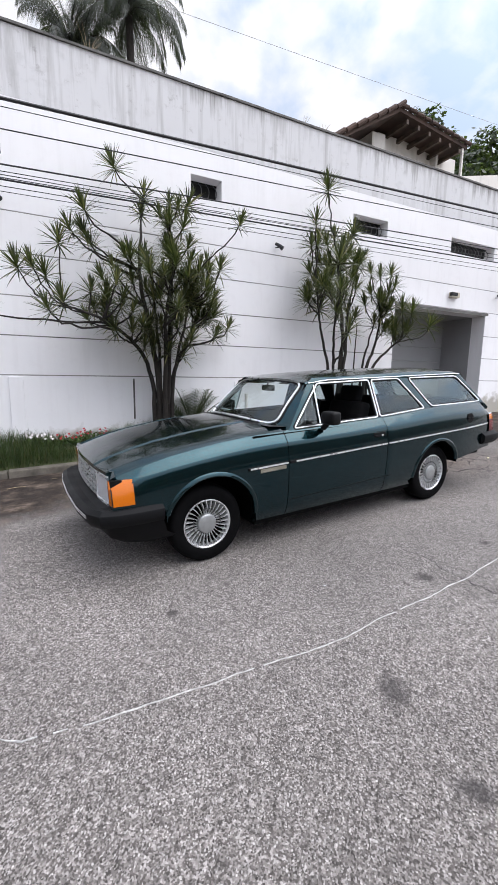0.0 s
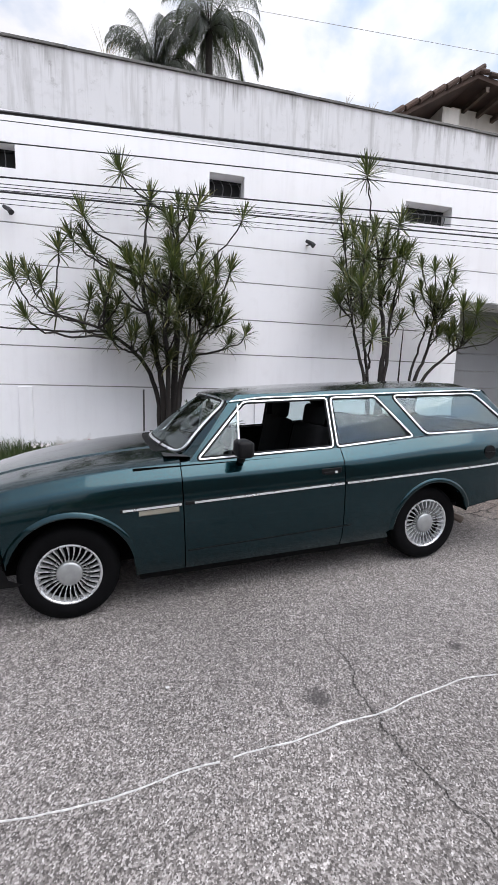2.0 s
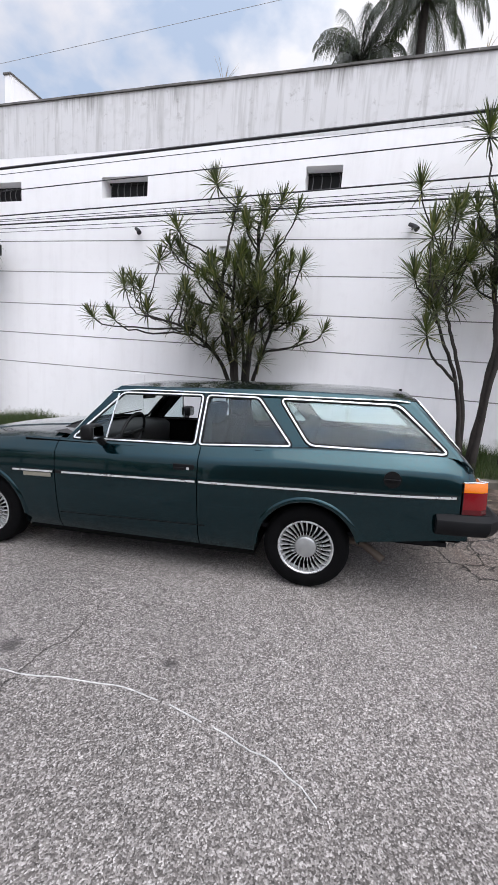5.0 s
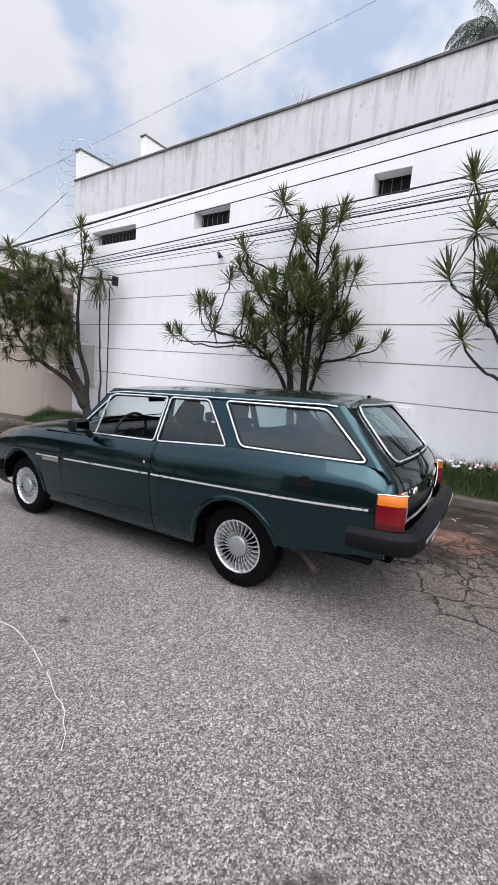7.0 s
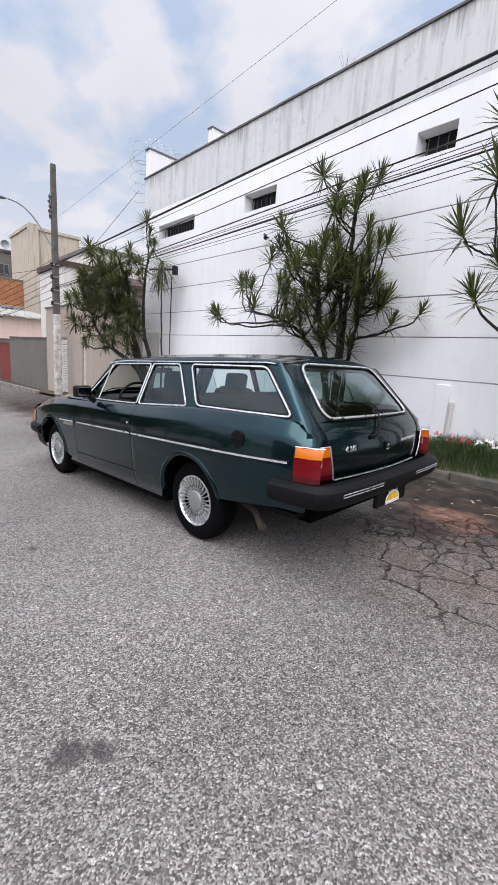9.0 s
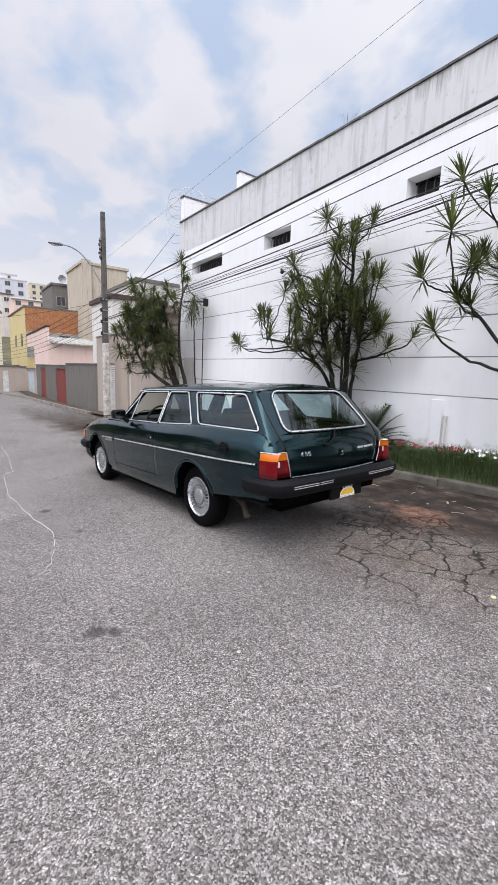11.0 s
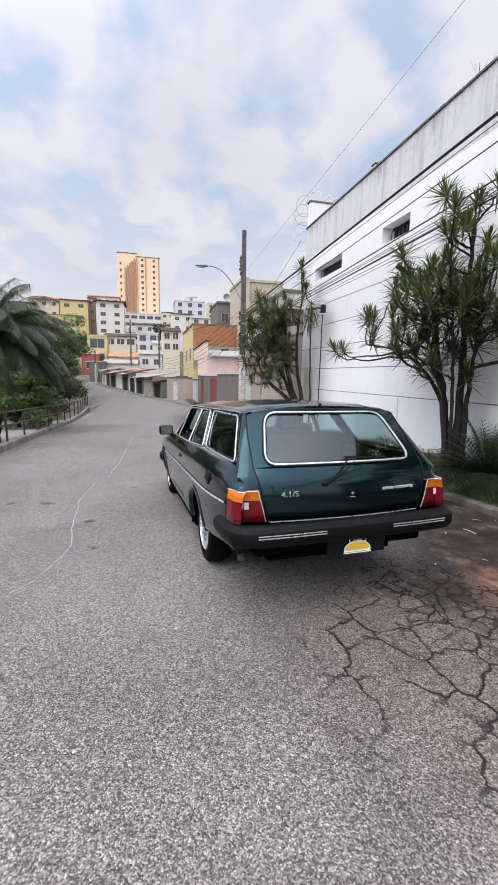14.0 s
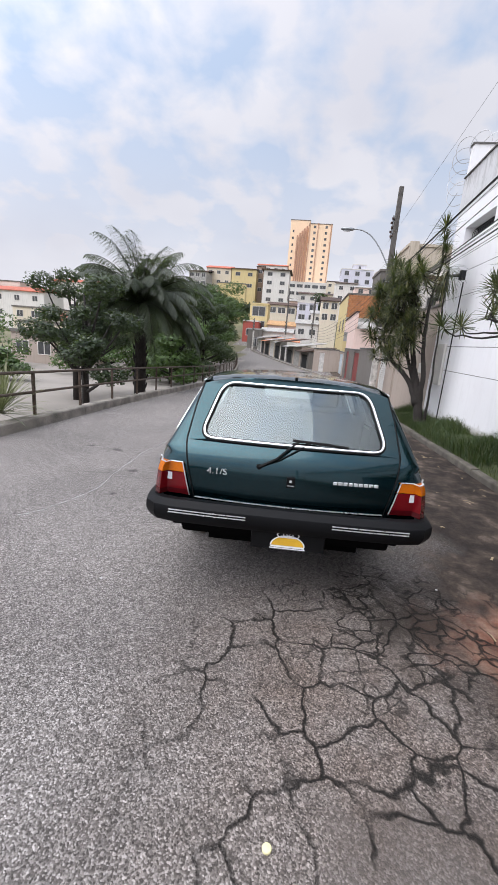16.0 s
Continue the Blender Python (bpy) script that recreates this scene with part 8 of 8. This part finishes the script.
def garage(a, b2, top, mat, door, roof, label):
    """One low street front between two points, with a dark doorway and a sheet roof."""
    a, b2 = Vector(a), Vector(b2)
    L = (b2 - a).length
    z = min(road_z(a.x), road_z(b2.x))
    gr = thing("garage", pose(a.x, a.y, z, 0, 0, math.degrees(math.atan2(b2.y - a.y, b2.x - a.x))), label, "garage", "row of street garages")
    Geo().box(0, L, -3.0, 0, -1, top).make("wall", mat, gr)
    if door is not None:
        Geo().box(L * 0.2, L * 0.8, -0.02, 0.03, -0.2, top * 0.82).make("door", door, gr)
    v = [(-0.1, 0.75, top + 0.02), (L + 0.1, 0.75, top + 0.02), (L + 0.1, -3.2, top + 0.65), (-0.1, -3.2, top + 0.65)]
    v += [(p, q, h - 0.07) for p, q, h in v]
    link("roof", v, [(3, 2, 1, 0), (4, 5, 6, 7), (1, 5, 4, 0), (2, 6, 5, 1), (3, 7, 6, 2), (0, 4, 7, 3)], roof, gr)


GA, GB = Vector((-41.0, 4.4)), Vector((-68.5, -4.6))
cuts = [0, 0.10, 0.22, 0.33, 0.45, 0.56, 0.68, 0.80, 0.90, 1.0]
tops = [1.9, 2.3, 2.1, 2.6, 2.3, 2.5, 2.2, 2.6, 2.3]
mats = [RAW, TAN, RAW, OFF_WHITE, RAW, CREAM, RAW, TAN, OFF_WHITE]
# DARK_VOID here is a near-black panel for a shaded opening
drs = [DARK_VOID, FIBRE, DARK_VOID, BLACK_IRON, DARK_VOID, WHITE_GATE, DARK_VOID, DARK_VOID, FIBRE]
rfs = [TILE_BROWN, FIBRE, FIBRE, TILE_BROWN, FIBRE, FIBRE, ORANGE_TILE, FIBRE, FIBRE]
for k in range(9):
    pb, pa = GA.lerp(GB, cuts[k]), GA.lerp(GB, cuts[k + 1])
    garage((pb.x, pb.y, 0), (pa.x, pa.y, 0), tops[k], mats[k], drs[k], rfs[k], "low stained street garage with a sheet roof")
# kerb that follows the bend
kb = thing("bend_kerb", pose(0, 0, 0), "pale kerb along the footway at the bend", "kerb", kind="structure")
line = [(-14, 6.7), (-30, 6.4), (-37, 4.6), (-41, 3.2), (-52, -0.6), (-68, -5.9)]
for (xa, ya), (xb, yb) in zip(line[:-1], line[1:]):
    za, zb = road_z(xa), road_z(xb)
    v = [(xa, ya, za - 0.1), (xa, ya, za + 0.14), (xa, ya + 0.16, za + 0.14), (xa, ya + 0.16, za - 0.1), (xb, yb, zb - 0.1), (xb, yb, zb + 0.14), (xb, yb + 0.16, zb + 0.14), (xb, yb + 0.16, zb - 0.1)]
    link("kerb_length", v, [(0, 1, 5, 4), (1, 2, 6, 5), (2, 3, 7, 6), (0, 3, 2, 1), (4, 5, 6, 7)], CONCRETE, kb)
# near houses behind the low wall
yh = house("yellow house with a bare orange brick top storey", -40, 7.9, 12.9, -1, 7.35, 12, YELLOW_WALL, 1, 0, "none")
Geo().box(-0.1, 0.05, -2.48, 2.5, 2.5, 5.0).make("grey_band", FIBRE, yh)
Geo().box(-12.1, 0.1, -2.6, 2.6, 7.35, 7.5).make("roof_edge", RAW, yh)
for xx, z in ((-3.2, 3.6), (-7.5, 3.6)):
    o = new("window"); o.parent = yh
    Geo().box(xx, xx + 1.0, -2.54, -2.48, z, z + 1.3).make("pane", DARK_PANE, o)
o = new("window"); o.parent = yh
Geo().box(0.0, 0.08, 0.6, 1.6, 4.1, 4.8).make("pane", DARK_PANE, o)
br = thing("brick_storey", pose(-39.93, 10.4, 5.05), "unplastered orange hollow-brick storey on the yellow house", "wall")
bw = None
for r in range(11):
    for c in range(16):
        yy = -2.49 + c * 0.305 + (0.10 if r % 2 else 0)
        if bw is None:
            bw = Geo().box(-0.10, 0.0, 0, 0.285, 0, 0.185).make("brick", BRICK, br)
            bw.location = (0, yy, r * 0.205)
        else:
            q = new("brick", bw.data); q.parent = br; q.location = (0, yy, r * 0.205)
Geo().box(-0.12, -0.02, -2.49, 2.49, 0, 2.28).make("wall_core", surface("grey_brick_mortar", (0.30, 0.22, 0.17), 0.9), br)
ph = house("pale pink house with a corrugated sheet roof", -29.5, 7.86, 12.4, -1, 3.45, 6, PINK, 1, 0, "none")
rows = []
for x in (0.45, -6.0):
    rows.append([(x, y, 3.52 + (0.45 - x) * 0.13 + 0.04 * math.sin(y * 18)) for y in np.linspace(-2.05, 2.4, 120)])
link("roof", *(lambda g: (g.v, g.f))(Geo().grid(rows)), FIBRE, ph)
gable = Geo().add([(0.03, -2.29, 3.4), (-9.5, -2.29, 3.4), (-9.5, -2.29, 4.5), (0.03, -2.29, 4.75), (0.03, -2.10, 3.4), (-9.5, -2.10, 3.4), (-9.5, -2.10, 4.5), (0.03, -2.10, 4.75)], [(3, 2, 1, 0), (4, 5, 6, 7), (0, 4, 7, 3), (3, 7, 6, 2)])
gable.make("gable", PINK, ph)
link("gable_cap", [(0.12, -2.36, 4.78), (-9.6, -2.36, 4.52), (-9.6, -2.02, 4.52), (0.12, -2.02, 4.78), (0.12, -2.36, 4.86), (-9.6, -2.36, 4.60), (-9.6, -2.02, 4.60), (0.12, -2.02, 4.86)], [(0, 1, 2, 3), (7, 6, 5, 4), (4, 5, 1, 0), (3, 7, 4, 0), (2, 6, 7, 3)], TILE_BROWN, ph)
bt = house("tall bare beige tower house", -38, 12.9, 17.6, 0, 11.9, 6, STAINED, 1, 0, "flat", STAINED)
Geo().box(0.0, 0.35, -2.35, -1.5, 0, 12.3).make("pier", STAINED, bt)
dk = house("dark unplastered concrete house with a satellite dish", -47, 11.9, 15.6, 0, 11.0, 6, RAW, 3, 2, "flat", RAW, (0.9, 1.0))
dish = thing("satellite_dish", pose(-46.6, 12.95, 11.2), "round grey satellite dish on a roof", "dish")
rows = [[(0.12 * r * r, 0.45 * r * math.cos(a), 0.45 * r * math.sin(a) + 0.5) for a in np.linspace(0, 2 * math.pi, 19)[:-1]] for r in (0.05, 0.5, 1.0)]
Geo().grid(rows, close=True).make("bowl", LAMP_GREY, dish, smooth=True)
Geo().tube([(0, 0, -0.05), (0, 0, 0.5)], 0.03, 6).make("mast", LAMP_GREY, dish)
wh = house("pale rendered house behind the tan wall", -24, 13.2, 19, 0, 8.2, 7, OFF_WHITE, 2, 2, win=(1.0, 0.9))
th = house("low house with a red-brown tiled roof edge", -13, 10.5, 16, 0, 4.6, 6, TAN, 1, 1, "gable", TILE_BROWN)
th2 = house("rendered house with a tiled roof beyond the tan wall", -17, 9.0, 12.2, 0, 5.6, 4, OFF_WHITE, 2, 1, "flat", TILE_BROWN)
# far roofs on the other side of the valley
for k, (x, y0, y1, z0, z1, m) in enumerate(((-60, -46, -38, 0, 4.2, CREAM), (-75, -62, -50, 2, 8, OFF_WHITE), (-90, -78, -66, 4, 11, PINK), (-50, -33, -27, -1, 2.6, OFF_WHITE), (-34, -26, -20, -1.5, 1.8, CREAM), (-110, -70, -58, 5, 14, OFF_WHITE), (-26, -21, -15, -1.5, 1.0, TAN))):
    house("distant pale house across the valley", x, y0, y1, z0, z1, 7, m, 2 if z1 - z0 > 4 else 1, 3, "gable" if k % 2 else "flat", TILE_RED if k % 2 else RAW)

# ---- marks and small things on the road ----
LINE = [(-9.0, 2.10), (-5.0, 2.02), (-2.4, 1.97), (-0.39, 1.86), (-0.2, 1.72), (0.15, 1.67), (0.68, 1.64), (1.34, 1.60), (1.75, 1.645), (2.07, 1.66), (2.51, 1.70), (3.0, 1.775), (3.25, 1.765), (3.55, 1.70), (3.79, 1.64), (3.95, 1.56), (4.08, 1.44)]
rl = random.Random(77)
pts = []
for (xa, ya), (xb, yb) in zip(LINE[:-1], LINE[1:]):
    n = max(2, int((xb - xa) / 0.05))
    for k in range(n):
        t = k / n
        x = xa + (xb - xa) * t
        y = ya + (yb - ya) * (t * t * (3 - 2 * t)) + 0.010 * noise.noise((x * 5, 2, 1)) + rl.uniform(-0.003, 0.003)
        pts.append((x, y))
v, f = [], []
for i, (x, y) in enumerate(pts):
    w = 0.0042 * (0.6 + 0.9 * abs(noise.noise((x * 22, 7, 0))))
    z = road_z(x)
    v += [(x, y - w, z + 0.001), (x, y - w * 0.6, z + 0.005), (x, y + w * 0.6, z + 0.005), (x, y + w, z + 0.001)]
    if i and rl.random() > 0.03:
        a = 4 * (i - 1)
        f += [(a + k, a + k + 1, a + k + 5, a + k + 4) for k in range(3)]
line_ob = link("painted_line", v, f, CHALK)
tagged(line_ob, "thin wavering white painted line on the asphalt", "line", kind="structure")
lid = Geo().lathe([(0.0, 0.012), (0.0135, 0.010), (0.016, 0.007), (0.016, 0.0)], 20, "z").make("bottle_cap", surface("pale_yellow_plastic", (0.72, 0.66, 0.38), 0.5, var=0.1), smooth=False)
lid.matrix_basis = pose(6.13, 3.92, road_z(6.13) + 0.004, 0, -2.6, 0)
tagged(lid, "pale yellow bottle cap lying on the asphalt", "cap")
chip = surface("pale_stone_chip", (0.42, 0.41, 0.40), 0.9, var=0.2)
for k, (x, y) in enumerate(((1.62, 2.10), (4.78, 2.68), (5.6, 2.2), (2.1, 0.9), (4.3, 5.0), (4.62, 5.7), (6.5, 3.0))):
    bm = bmesh.new()
    bmesh.ops.create_icosphere(bm, subdivisions=1, radius=0.012)
    for q in bm.verts:
        q.co *= rl.uniform(0.7, 1.2)
        q.co.z *= 0.5
    o = Geo().bm(bm).make("stone_chip", chip)
    o.location = (x, y, road_z(x) + 0.004)
    tagged(o, "small pale stone chip on the asphalt", "stone", "stone chips")
